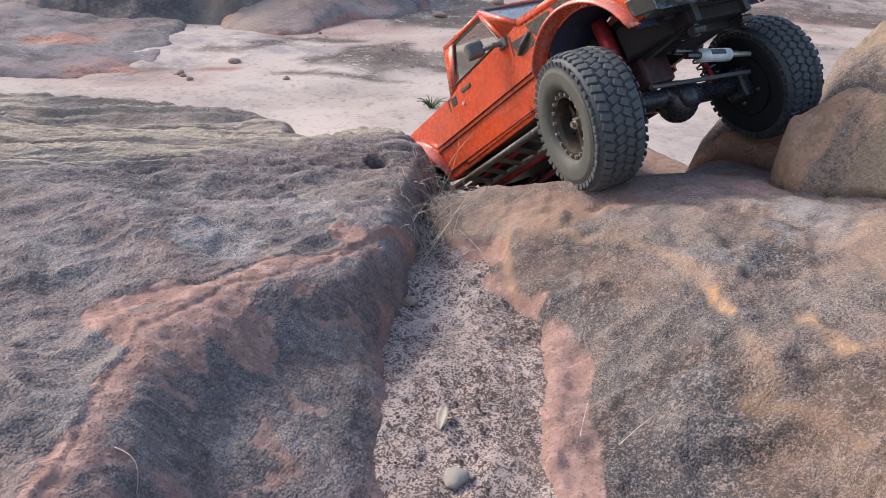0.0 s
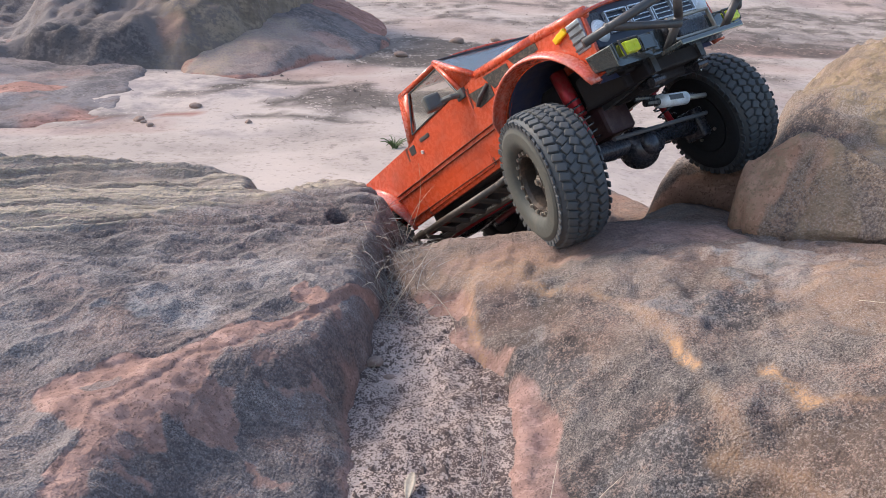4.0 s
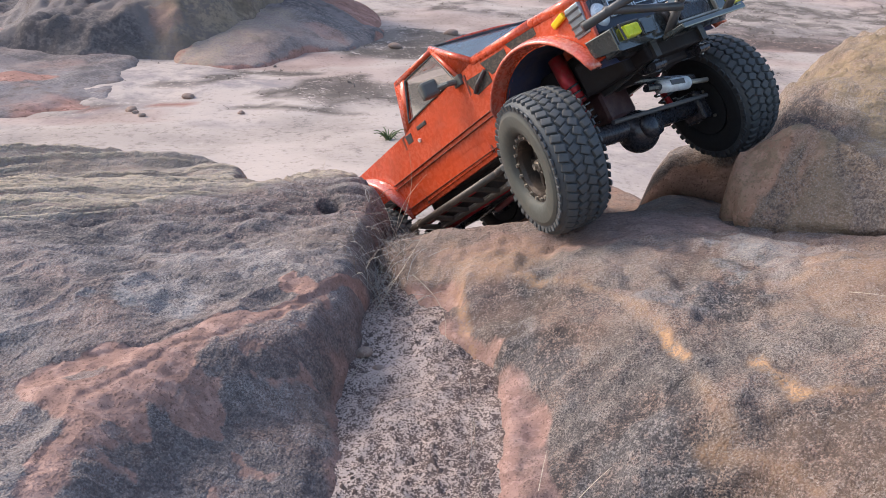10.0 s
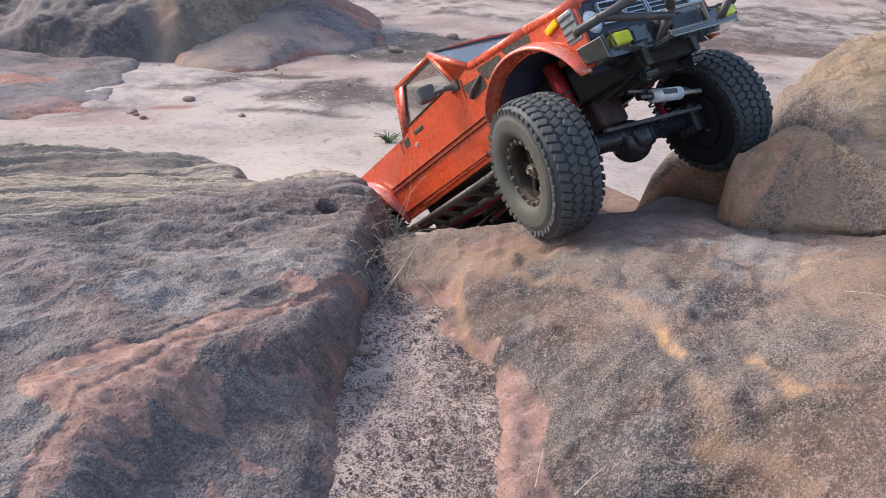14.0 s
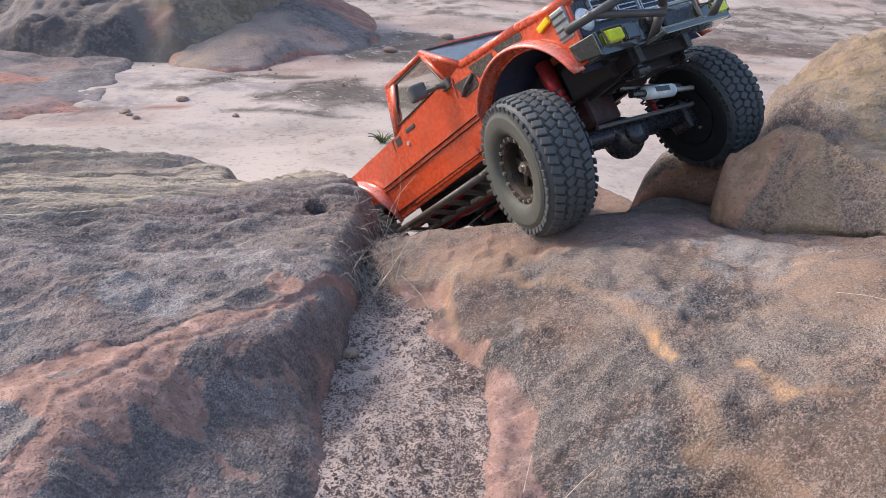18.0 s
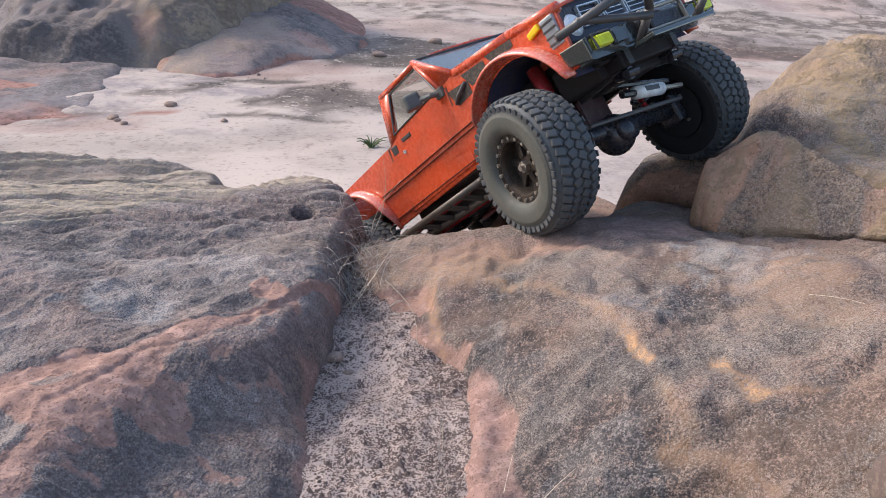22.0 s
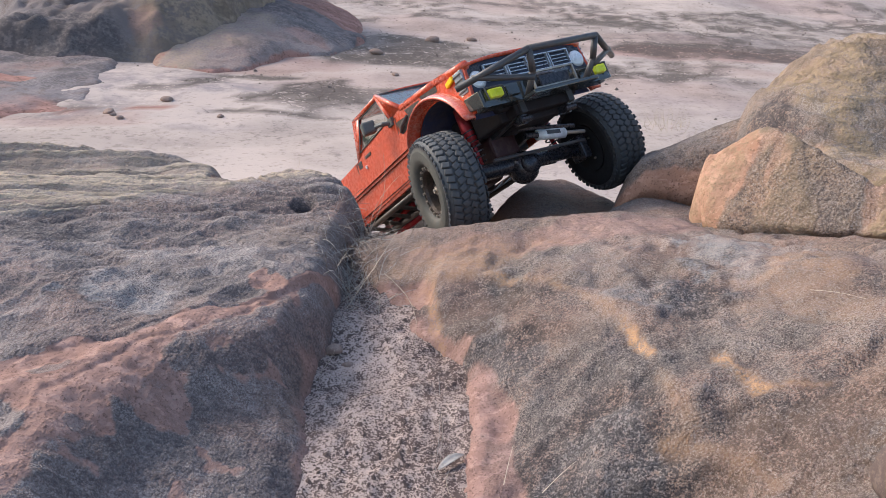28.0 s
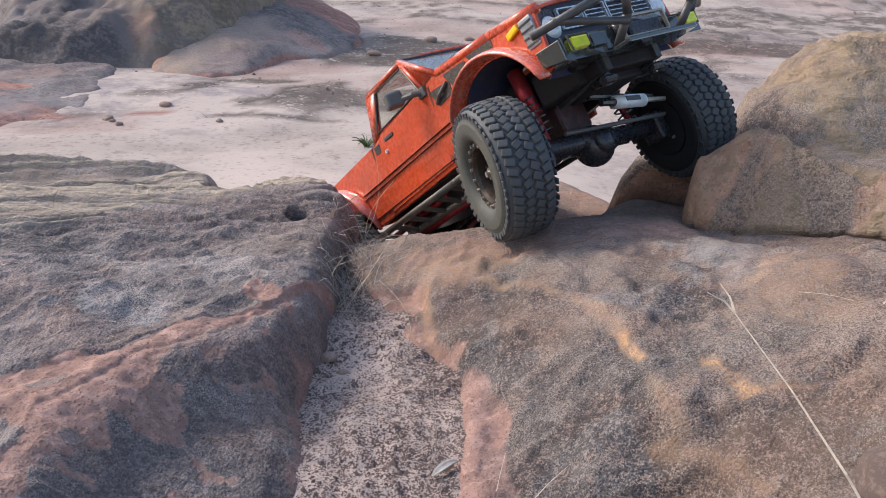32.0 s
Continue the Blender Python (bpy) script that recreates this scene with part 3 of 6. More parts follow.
def left_pale(x, y):
    v = 0.7 * blot(x, y, -0.10, 0.64, 0.05, 0.022, 0.2, 21, 0.8) + 0.5 * blot(x, y, -0.06, 0.72, 0.04, 0.03, 0.2, 22, 0.8)
    dc, sc = line_distance(x, y, CREST)
    v = v + 0.55 * smooth(0.012, -0.01, dc * sc) * smooth(-0.3, 0.5, fbm(x * 12, y * 40, 3, 38))
    ledge = smooth(0.0, 0.02, left_step(x, y))
    v = v + ledge * (0.75 * np.exp(-((ledge_patches(x, y) + 0.03) / 0.022) ** 2) + 0.45 * smooth(0.10, 0.35, fbm(x * 40, y * 46, 4, 205)))
    # crests of the folds painted paler, as if they caught the light
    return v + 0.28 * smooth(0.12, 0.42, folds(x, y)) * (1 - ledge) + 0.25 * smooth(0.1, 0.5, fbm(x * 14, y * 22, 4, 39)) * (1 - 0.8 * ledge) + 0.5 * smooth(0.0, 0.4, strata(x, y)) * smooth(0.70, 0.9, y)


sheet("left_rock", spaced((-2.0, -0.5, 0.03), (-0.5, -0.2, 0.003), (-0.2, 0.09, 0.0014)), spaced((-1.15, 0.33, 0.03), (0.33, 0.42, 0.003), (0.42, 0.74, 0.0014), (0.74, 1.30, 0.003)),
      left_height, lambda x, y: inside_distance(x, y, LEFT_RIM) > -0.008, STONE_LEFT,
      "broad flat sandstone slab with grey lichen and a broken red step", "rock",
      {"fresh": left_fresh, "crust": left_crust_and_shade, "pale": left_pale, "ochre": left_tan,
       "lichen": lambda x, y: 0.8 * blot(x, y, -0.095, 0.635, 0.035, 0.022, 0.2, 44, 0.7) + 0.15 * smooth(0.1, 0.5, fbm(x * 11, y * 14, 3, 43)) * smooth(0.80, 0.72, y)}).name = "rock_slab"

# the sand between the rocks
def channel_height(x, y):
    z = channel_plane(x, y)
    return z + 0.0035 * fbm(x * 22, y * 22, 3, 50) + 0.0016 * fbm(x * 90, y * 90, 3, 53) + 0.0008 * fbm(x * 260, y * 260, 2, 55)


sheet("channel_sand", spaced((-0.06, 0.26, 0.0025)), spaced((-1.2, 0.40, 0.03), (0.40, 1.0, 0.0025)), channel_height, lambda x, y: x > -9, SAND,
      "pale sand in the channel, strewn with dark crust flakes", "sand",
      {"crust": lambda x, y: 0.6 * smooth(-0.5, 0.6, fbm(x * 26, y * 26, 4, 58)) + 0.6 * smooth(0.72, 0.80, y)}, "structure")

# the rock on the other side, which carries the wheels, and its back slope
RIGHT_RIM = [(0.165, 0.20), (0.141, 0.46), (0.139, 0.52), (0.140, 0.556), (0.141, 0.587), (0.143, 0.604), (0.145, 0.624), (0.140, 0.642), (0.130, 0.655), (0.111, 0.668), (0.100, 0.688), (0.083, 0.722),
             (0.062, 0.757), (0.046, 0.785), (0.038, 0.82), (-0.04, 0.93), (-0.06, 1.35), (0.10, 1.62), (0.45, 1.72), (0.9, 1.62), (1.35, 1.35), (1.7, 0.9), (1.8, 0.3), (1.6, -0.3), (1.2, -0.75), (0.7, -0.95), (0.30, -1.1), (0.15, -0.9), (0.17, -0.3)]
BAND = [(0.171, 0.40), (0.170, 0.515), (0.169, 0.530), (0.170, 0.557), (0.166, 0.586), (0.159, 0.615), (0.143, 0.636), (0.130, 0.661), (0.120, 0.689), (0.113, 0.742), (0.06, 0.775)]


# the brow that curves over the ridge, with a darker hollow below it
ARC = [(0.119, 0.724), (0.126, 0.721), (0.147, 0.716), (0.169, 0.702), (0.180, 0.688), (0.207, 0.670), (0.224, 0.635), (0.237, 0.602), (0.246, 0.578), (0.250, 0.553), (0.251, 0.533), (0.256, 0.495), (0.262, 0.45)]
# a fresh pink scar where the band begins
SCAR = [(0.066, 0.746), (0.079, 0.744), (0.107, 0.741), (0.117, 0.724), (0.118, 0.706), (0.110, 0.712), (0.099, 0.705), (0.082, 0.718)]


def brow(x, y):
    """Distance from the curved brow: positive in the hollow below it."""
    d, side = line_distance(x, y, ARC)
    return d * side + 0.004 * fbm(x * 45, y * 45, 3, 79)


def right_quad(x, y):
    x, y = np.clip(x, 0.04, 0.75), np.clip(y, 0.42, 0.80)
    z = -0.196 + 1.95 * x + 1.014 * y - 0.742 * x * x - 1.903 * x * y - 0.337 * y * y
    return z


def right_height(x, y):
    z = right_quad(x, y)
    ridge = 0.782 + 0.10 * np.clip(x - 0.24, 0, 0.2) + 0.004 * fbm(x * 20, y * 3, 2, 61)
    behind = np.clip(y - ridge, 0, None)
    back = 0.43 - 0.5 * (y - 0.8) + 0.4 * (np.clip(x, -0.1, 0.21) - 0.07) - 0.045 * np.exp(-((x - 0.06) / 0.07) ** 2 - ((y - 0.97) / 0.07) ** 2)
    steep = smooth(0.08, 0.16, x)
    fall = 0.46 - 0.32 * smooth(0.25, 0.355, x)
    back = np.maximum(back * (1 - steep) + (z - 0.004 - fall * behind - 0.9 * np.clip(behind - 0.17, 0, None)) * steep, -0.05)
    z = np.where(behind > 0, np.maximum(z - 7.0 * behind ** 2, np.minimum(back, z)), z)
    d = inside_distance(x, y, RIGHT_RIM) + 0.003 * fbm(x * 30, y * 30, 3, 64)
    # red band: a low shelf between the sand and the dark top
    db, sb = line_distance(x, y, BAND)
    shelf = smooth(-0.004, 0.012, db * sb + 0.004 * fbm(x * 40, y * 40, 3, 66))
    z = z - 0.005 * (1 - shelf) * smooth(0.80, 0.76, y)
    z = np.where((y < 0.80) & (x < 0.24), np.maximum(z, channel_plane(x, y) + 0.007 + 0.006 * shelf), z)
    base = np.where(y < 0.83, channel_plane(x, y) - 0.010, np.minimum(0.40, z - 0.01))
    far = np.maximum(np.maximum(smooth(0.75, 1.1, x), smooth(0.1, -0.3, y) * smooth(0.2, 0.45, x)), smooth(1.1, 1.3, y))
    base = base * (1 - far) - 0.08 * far
    d = d + 0.06 * far * fbm(x * 4, y * 4, 3, 10)
    z = base + (z - base) * dome(d, 0.010 + 0.30 * smooth(0.1, 0.9, far))
    z = z + 0.0030 * humps(x, y) * smooth(0.0, 0.03, d) * shelf * smooth(0.80, 0.74, y) + 0.0045 * fbm(x * 13, y * 13, 3, 70) * (1 - 0.6 * smooth(0.72, 0.78, y)) + 0.0022 * fbm(x * 50, y * 50, 3, 74) * (1 - 0.5 * smooth(0.74, 0.79, y)) + 0.0010 * fbm(x * 150, y * 150, 2, 77)
    arc = brow(x, y)
    z = z + 0.0035 * smooth(0.004, -0.003, arc) * smooth(-0.030, -0.002, arc) * smooth(0.45, 0.52, y)
    z = z - 0.0060 * smooth(-0.0015, 0.0025, inside_distance(x, y, SCAR) + 0.002 * fbm(x * 70, y * 70, 3, 80))
    # shallow pit on the brow
    z = z - 0.006 * np.exp(-((x - 0.193) / 0.010) ** 2 - ((y - 0.760) / 0.014) ** 2)
    # crevice at the foot of the leaning block
    df, _ = line_distance(x, y, [(0.344, 0.83), (0.345, 0.79), (0.351, 0.772), (0.373, 0.721), (0.398, 0.683), (0.406, 0.656), (0.409, 0.60), (0.431, 0.52)])
    z = z - 0.006 * np.exp(-(df / 0.0065) ** 2)
    # small chipped step
    dc, sc = line_distance(x, y, [(0.235, 0.484), (0.262, 0.480), (0.274, 0.468), (0.280, 0.44)])
    z = z - 0.011 * smooth(0.0, 0.003, dc * sc) * smooth(0.035, 0.004, dc)
    return z


def right_fresh(x, y):
    db, sb = line_distance(x, y, BAND)
    side = db * sb + 0.004 * fbm(x * 40, y * 40, 3, 66)
    v = (0.55 + 0.40 * smooth(-0.25, 0.2, fbm(x * 36, y * 30, 4, 81))) * smooth(0.003, -0.002, side) * smooth(0.715, 0.685, y)
    v = np.maximum(v, 1.1 * smooth(-0.001, 0.002, inside_distance(x, y, SCAR) + 0.002 * fbm(x * 70, y * 70, 3, 80)))
    v = np.maximum(v, 0.7 * blot(x, y, 0.139, 0.650, 0.012, 0.010, 0.0, 30, 0.5))
    v = np.maximum(v, 0.42 * blot(x, y, 0.16, 0.770, 0.08, 0.022, 0.0, 31, 0.6))
    v = np.maximum(v, 0.52 * blot(x, y, 0.29, 0.765, 0.085, 0.035, 0.0, 32, 0.5))
    return np.maximum(v, 0.28 * smooth(0.0, 0.5, fbm(x * 11, y * 11, 4, 82)))


def right_ochre(x, y):
    v = np.zeros(np.shape(x))
    ragged = 0.0042 * fbm(x * 90, y * 90, 5, 84)
    for line, w, k in (([(0.158, 0.714), (0.170, 0.704), (0.179, 0.695)], 0.007, 0.8), ([(0.185, 0.690), (0.202, 0.676), (0.220, 0.648), (0.232, 0.626), (0.243, 0.596)], 0.005, 0.42),
                       ([(0.242, 0.598), (0.245, 0.582), (0.248, 0.564)], 0.005, 1.0), ([(0.248, 0.564), (0.250, 0.545), (0.252, 0.524), (0.258, 0.495)], 0.004, 0.22),
                       ([(0.284, 0.551), (0.289, 0.532), (0.295, 0.513)], 0.008, 1.0), ([(0.295, 0.514), (0.309, 0.508), (0.322, 0.497)], 0.004, 0.40), ([(0.116, 0.725), (0.117, 0.690), (0.124, 0.660)], 0.006, 0.8),
                       ([(0.243, 0.501), (0.264, 0.486), (0.277, 0.473), (0.284, 0.455)], 0.006, 0.35), ([(0.31, 0.60), (0.34, 0.58), (0.36, 0.54)], 0.012, 0.22)):
        d, _ = line_distance(x, y, line)
        v = np.maximum(v, k * smooth(w, 0.2 * w, d + 0.6 * ragged))
    v = np.maximum(v, 0.12 * blot(x, y, 0.30, 0.478, 0.055, 0.04, 0, 57, 0.7))
    v = np.maximum(v, 0.28 * blot(x, y, 0.352, 0.60, 0.025, 0.05, 0, 58, 0.7))
    v = np.maximum(v, 0.38 * blot(x, y, 0.16, 0.750, 0.06, 0.03, 0, 59, 0.7))
    return np.maximum(v * (0.72 + 0.28 * smooth(-0.2, 0.4, fbm(x * 40, y * 40, 3, 85))), 0.07 * smooth(0.15, 0.6, fbm(x * 18, y * 18, 4, 86)))


def right_crust_and_shade(x, y):
    # darker below the brow, most just under it
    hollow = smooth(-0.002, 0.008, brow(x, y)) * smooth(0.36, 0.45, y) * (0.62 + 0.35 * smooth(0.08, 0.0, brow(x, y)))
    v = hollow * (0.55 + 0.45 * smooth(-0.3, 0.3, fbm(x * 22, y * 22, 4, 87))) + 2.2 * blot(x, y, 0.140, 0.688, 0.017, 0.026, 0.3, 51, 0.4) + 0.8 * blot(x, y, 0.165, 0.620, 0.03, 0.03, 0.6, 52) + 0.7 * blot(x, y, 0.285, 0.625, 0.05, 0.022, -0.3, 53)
    v = v + 0.7 * blot(x, y, 0.294, 0.483, 0.016, 0.01, 0, 54) + 0.95 * blot(x, y, 0.19, 0.54, 0.03, 0.07, 0.3, 55) + 0.8 * blot(x, y, 0.212, 0.495, 0.025, 0.03, 0.2, 50)
    # random crust, and shade painted into the troughs between the humps
    return v + (0.35 * smooth(0.0, 0.6, fbm(x * 10, y * 10, 4, 88)) + 0.45 * smooth(0.0, -0.4, humps(x, y))) * (1 - 0.8 * smooth(0.72, 0.78, y))


def right_lichen(x, y):
    v = 1.15 * blot(x, y, 0.332, 0.688, 0.042, 0.036, -0.3, 46, 0.9, 14) + 0.6 * blot(x, y, 0.285, 0.625, 0.045, 0.03, -0.2, 47, 0.7)
    v = v + 0.5 * blot(x, y, 0.160, 0.620, 0.025, 0.04, 0.4, 48, 0.7) + 0.6 * blot(x, y, 0.215, 0.50, 0.03, 0.04, 0.2, 49, 0.7)
    return v + 0.5 * blot(x, y, 0.120, 0.69, 0.012, 0.02, 0, 45, 0.5)


def right_pale(x, y):
    # hump crests painted paler, as light on their tops
    return 1.3 * blot(x, y, 0.338, 0.694, 0.036, 0.034, -0.6, 56, 0.8, 14) + 0.3 * smooth(0.1, 0.6, fbm(x * 12 + 5, y * 12, 4, 89)) + 0.30 * smooth(0.18, 0.42, humps(x, y))


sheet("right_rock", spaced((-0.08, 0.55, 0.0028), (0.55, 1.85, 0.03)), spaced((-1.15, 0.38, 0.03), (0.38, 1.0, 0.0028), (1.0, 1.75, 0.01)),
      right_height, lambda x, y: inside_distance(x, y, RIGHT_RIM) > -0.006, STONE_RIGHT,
      "rounded brown sandstone ridge with ochre streaks", "rock", {"fresh": right_fresh, "ochre": right_ochre, "crust": right_crust_and_shade, "pale": right_pale, "lichen": right_lichen}).name = "rock_ridge"


def boulder(label, rim, top, base, width, mat, step, seed, masks=None, bump=0.006, size=1.0, category="rock", gentle=False, ragged=0.0):
    """A rock that rises from its outline to the surface top(x, y)."""
    px, py = [p[0] for p in rim], [p[1] for p in rim]

    def height(x, y):
        d = inside_distance(x, y, rim) + (0.5 if size < 2 else 2.5) * bump * fbm(x * 12 / size, y * 12 / size, 4, seed)
        d = d + ragged * fbm(x * 5, y * 5, 3, seed + 3) * smooth(0.56, 0.75, x)
        low = base(x, y) if callable(base) else base
        z = low + (top(x, y) - low) * (smooth(-0.02, width, d) if gentle else dome(d, width))
        z = z + bump * fbm(x * 12 / size, y * 12 / size, 4, seed + 5) + 0.35 * bump * fbm(x * 50 / size, y * 50 / size, 3, seed + 9)
        return z + 0.12 * bump * fbm(x * 190 / size, y * 190 / size, 2, seed + 12)

    return sheet("boulder", spaced((min(px) - 0.02, max(px) + 0.02, step)), spaced((min(py) - 0.02, max(py) + 0.02, step)), height,
                 lambda x, y: inside_distance(x, y, rim) > -2 * step, mat, label, category, masks)


def undercut(ob, floor, inner, high, deep):
    """Draws the foot of a rock in under itself, so that a dark crack runs along the ground it rests on."""
    flat = np.zeros(3 * len(ob.data.vertices), np.float32)
    ob.data.vertices.foreach_get("co", flat)
    co = flat.reshape(-1, 3)
    gap = co[:, 2] - floor(co[:, 0].astype(float), co[:, 1].astype(float))
    pull = deep * np.clip((high - gap) / high, 0, 1)
    way = np.array(inner) - co[:, :2]
    co[:, :2] += way / np.linalg.norm(way, axis=1)[:, None] * pull[:, None]
    ob.data.vertices.foreach_set("co", co.ravel())
    ob.data.update()


def softest(*levels):
    """The lowest of several slopes, with the edges between them worn round."""
    k = 0.0035
    return -k * np.log(sum(np.exp(-(v - 0.5) / k) for v in levels)) + 0.5


def block_top(x, y):
    """Four worn faces: the front, the sunlit flank with its steep foot, the cleft behind the crest and the back."""
    chips = 0.004 * fbm(x * 26 + 3, y * 26, 3, 108) + 0.0016 * fbm(x * 90, y * 90, 3, 110)
    for line, deep in (([(0.360, 0.785), (0.378, 0.765), (0.392, 0.735), (0.412, 0.705), (0.44, 0.69)], 0.003), ([(0.40, 0.665), (0.42, 0.655), (0.45, 0.66)], 0.004)):
        d, sd = line_distance(x, y, line)
        d = d + 0.004 * fbm(x * 45, y * 45, 3, 109)
        chips = chips - deep * np.exp(-(d / 0.003) ** 2) + 0.35 * deep * np.exp(-(d / 0.012) ** 2) * sd
    front = 0.474 + 0.92 * (x - 0.374) + 0.60 * (y - 0.726) + 0.35 * np.clip(0.70 - y, 0, 0.1) + chips
    front = np.minimum(front, 0.522 + 0.25 * (x - 0.43)) * smooth(0.715, 0.695, y) + front * smooth(0.695, 0.715, y)
    flank = 0.489 + 1.29 * (x - 0.346) + 1.39 * (y - 0.80) + 0.6 * chips
    foot = 0.470 + 4.0 * (x - 0.343)
    ridge_x = np.interp(y, (0.700, 0.712, 0.721, 0.742, 0.775, 0.80, 0.84), (0.60, 0.49, 0.443, 0.431, 0.412, 0.401, 0.387))
    cleft = 0.474 + 0.92 * (ridge_x - 0.374) + 0.60 * (y - 0.726) + 0.5 * chips - 1.7 * (x - ridge_x)
    return softest(front, flank, foot, cleft, 0.548 - 1.6 * (y - 0.803))


block = boulder("brown sandstone block with an orange worn flank, leaning on a boulder", [(0.342, 0.815), (0.343, 0.79), (0.349, 0.772), (0.371, 0.719), (0.396, 0.681), (0.404, 0.655), (0.408, 0.600), (0.43, 0.50), (0.52, 0.50), (0.51, 0.62), (0.50, 0.76), (0.46, 0.80), (0.42, 0.835), (0.37, 0.840), (0.35, 0.832)],
        block_top, 0.40, 0.012, STONE_BOULDER, 0.0024, 101,
        # flank orange and front crust also paint how sunlight parts the two faces
        {"fresh": lambda x, y: 0.9 * smooth(0.010, -0.008, x - 0.352 - 1.3 * (y - 0.775) + 0.012 * fbm(x * 50, y * 50, 4, 61)) * smooth(0.76, 0.785, y + 0.01 * fbm(x * 60, y * 60, 3, 64)) + 0.42 * smooth(0.10, 0.40, fbm(x * 24, y * 24, 4, 62)),
         "ochre": lambda x, y: 0.9 * blot(x, y, 0.440, 0.695, 0.030, 0.010, 0.1, 60, 0.5) + 0.28 * smooth(0.012, -0.006, x - 0.358 - 1.3 * (y - 0.775)) + 0.35 * smooth(0.2, 0.5, fbm(x * 30, y * 30, 4, 56)),
         "crust": lambda x, y: 0.5 * smooth(-0.1, 0.4, fbm(x * 30, y * 30, 4, 57)) * smooth(0.0, 0.02, x - 0.352 - 1.3 * (y - 0.775)), "pale": lambda x, y: 0.4 * smooth(0.0, 0.5, fbm(x * 20, y * 20, 3, 59))}, 0.004)
undercut(block, right_height, (0.46, 0.77), 0.0045, 0.010)


def crown(x):
    """Skyline of the high boulder."""
    return np.interp(x, (0.41, 0.434, 0.464, 0.486, 0.512, 0.540, 0.58, 0.70, 1.0), (0.497, 0.522, 0.549, 0.574, 0.593, 0.604, 0.607, 0.61, 0.60))


def crown_edge(x, y):
    """Where the tan boulder gives way to its dark neck: positive on the tan side."""
    return x - 0.458 + 0.12 * (y - 0.95) + 0.30 * np.clip(0.90 - y, 0, 0.3) + 0.012 * fbm(x * 30, y * 30, 4, 66)


def crown_top(x, y):
    c = crown(x - 0.42 * np.clip(y - 0.98, 0, 1) + 0.10 * np.clip(0.98 - y, 0, 0.12))
    front = np.clip((0.985 - y) / 0.15, 0, 1)
    z = c - (c - 0.498 - 0.024 * smooth(0.43, 0.47, x)) * front ** 1.4 - 0.2 * np.clip(y - 1.02, 0, 1)
    wave = 0.5 - 1.5 * np.abs(fbm((x - 0.5) * 6 + y * 5, (z + 0.45 * x) * 75 + y * 20, 3, 137))
    return z + (0.0045 + 0.0040 * smooth(0.82, 0.92, y)) * wave


boulder("high rounded boulder with a fibrous tan crown", [(0.56, 1.22), (0.485, 1.08), (0.436, 0.99), (0.418, 0.93), (0.413, 0.89), (0.420, 0.86), (0.432, 0.82), (0.441, 0.78), (0.453, 0.74), (0.475, 0.70), (0.505, 0.60), (0.56, 0.48), (0.9, 0.4), (1.3, 0.9), (1.1, 1.4), (0.7, 1.35)],
        crown_top, 0.435, 0.022, STONE_BOULDER, 0.0030, 131,
        {"crust": lambda x, y: 0.9 * smooth(0.0, -0.02, crown_edge(x, y)) + 0.40 * smooth(0, 0.5, fbm(x * 16, y * 16, 4, 69)),
         "ochre": lambda x, y: smooth(-0.006, 0.012, crown_edge(x, y)) * (0.25 + 0.65 * smooth(-0.3, 0.4, fbm(x * 30, y * 22, 4, 67))) + 0.8 * blot(x, y, 0.480, 0.735, 0.030, 0.014, 0.1, 60, 0.5),
         "fresh": lambda x, y: 0.30 * smooth(0.1, 0.5, fbm(x * 22 + 9, y * 18, 4, 65)) * smooth(0.0, 0.02, crown_edge(x, y)),
         "pale": lambda x, y: 0.4 * smooth(-0.1, 0.4, fbm(x * 14, y * 20, 4, 63))}, 0.004, ragged=0.10)
LOW_FOOT = [(0.295, 1.0), (0.307, 0.985), (0.318, 0.962), (0.345, 0.950), (0.394, 0.936), (0.45, 0.905)]
low_rock = boulder("low reddish rock under the wheel, grey on top", [(0.308, 1.04), (0.307, 0.985), (0.318, 0.962), (0.345, 0.950), (0.394, 0.936), (0.45, 0.905), (0.49, 1.0), (0.51, 1.12), (0.40, 1.15), (0.34, 1.12)],
        lambda x, y: np.interp(x - 0.3 * np.clip(y - 1.0, 0, 0.2), (0.31, 0.322, 0.332, 0.347, 0.386, 0.410, 0.45, 0.5), (0.39, 0.415, 0.442, 0.464, 0.480, 0.493, 0.513, 0.525)) - 0.42 * np.clip(0.985 - y, 0, 0.2) - 0.2 * np.clip(y - 1.0, 0, 0.2), 0.33, 0.035, STONE_BOULDER, 0.0026, 151,
        {"fresh": lambda x, y: 0.85 * smooth(0.026, 0.020, line_distance(x, y, LOW_FOOT)[0] + 0.004 * fbm(x * 60, y * 60, 3, 68)), "crust": lambda x, y: 0.45 * smooth(0.022, 0.028, line_distance(x, y, LOW_FOOT)[0]) * (0.5 + 0.5 * smooth(-0.2, 0.3, fbm(x * 25, y * 60, 3, 70))), "pale": lambda x, y: 0.45 * smooth(0.96, 0.98, y) * smooth(-0.2, 0.3, fbm(x * 40, y * 25, 3, 69))}, 0.004)
undercut(low_rock, right_height, (0.40, 1.04), 0.005, 0.012)
boulder("dark brown rock hump behind the ridge", [(0.170, 1.12), (0.205, 1.03), (0.27, 0.985), (0.375, 0.975), (0.42, 1.10), (0.33, 1.26), (0.22, 1.25)],
        lambda x, y: 0.386 + 0.0 * x, 0.26, 0.075, STONE_BOULDER, 0.005, 171, {"fresh": lambda x, y: 0.30 + 0.15 * fbm(x * 30, y * 30, 3, 172), "pale": lambda x, y: 0.3 + 0 * x}, 0.004)

# rocks across the plain
def plain_slope(y):
    return 0.07 * np.clip(y - 3.2, 0, None) + 0.05 * np.clip(y - 7.5, 0, None)


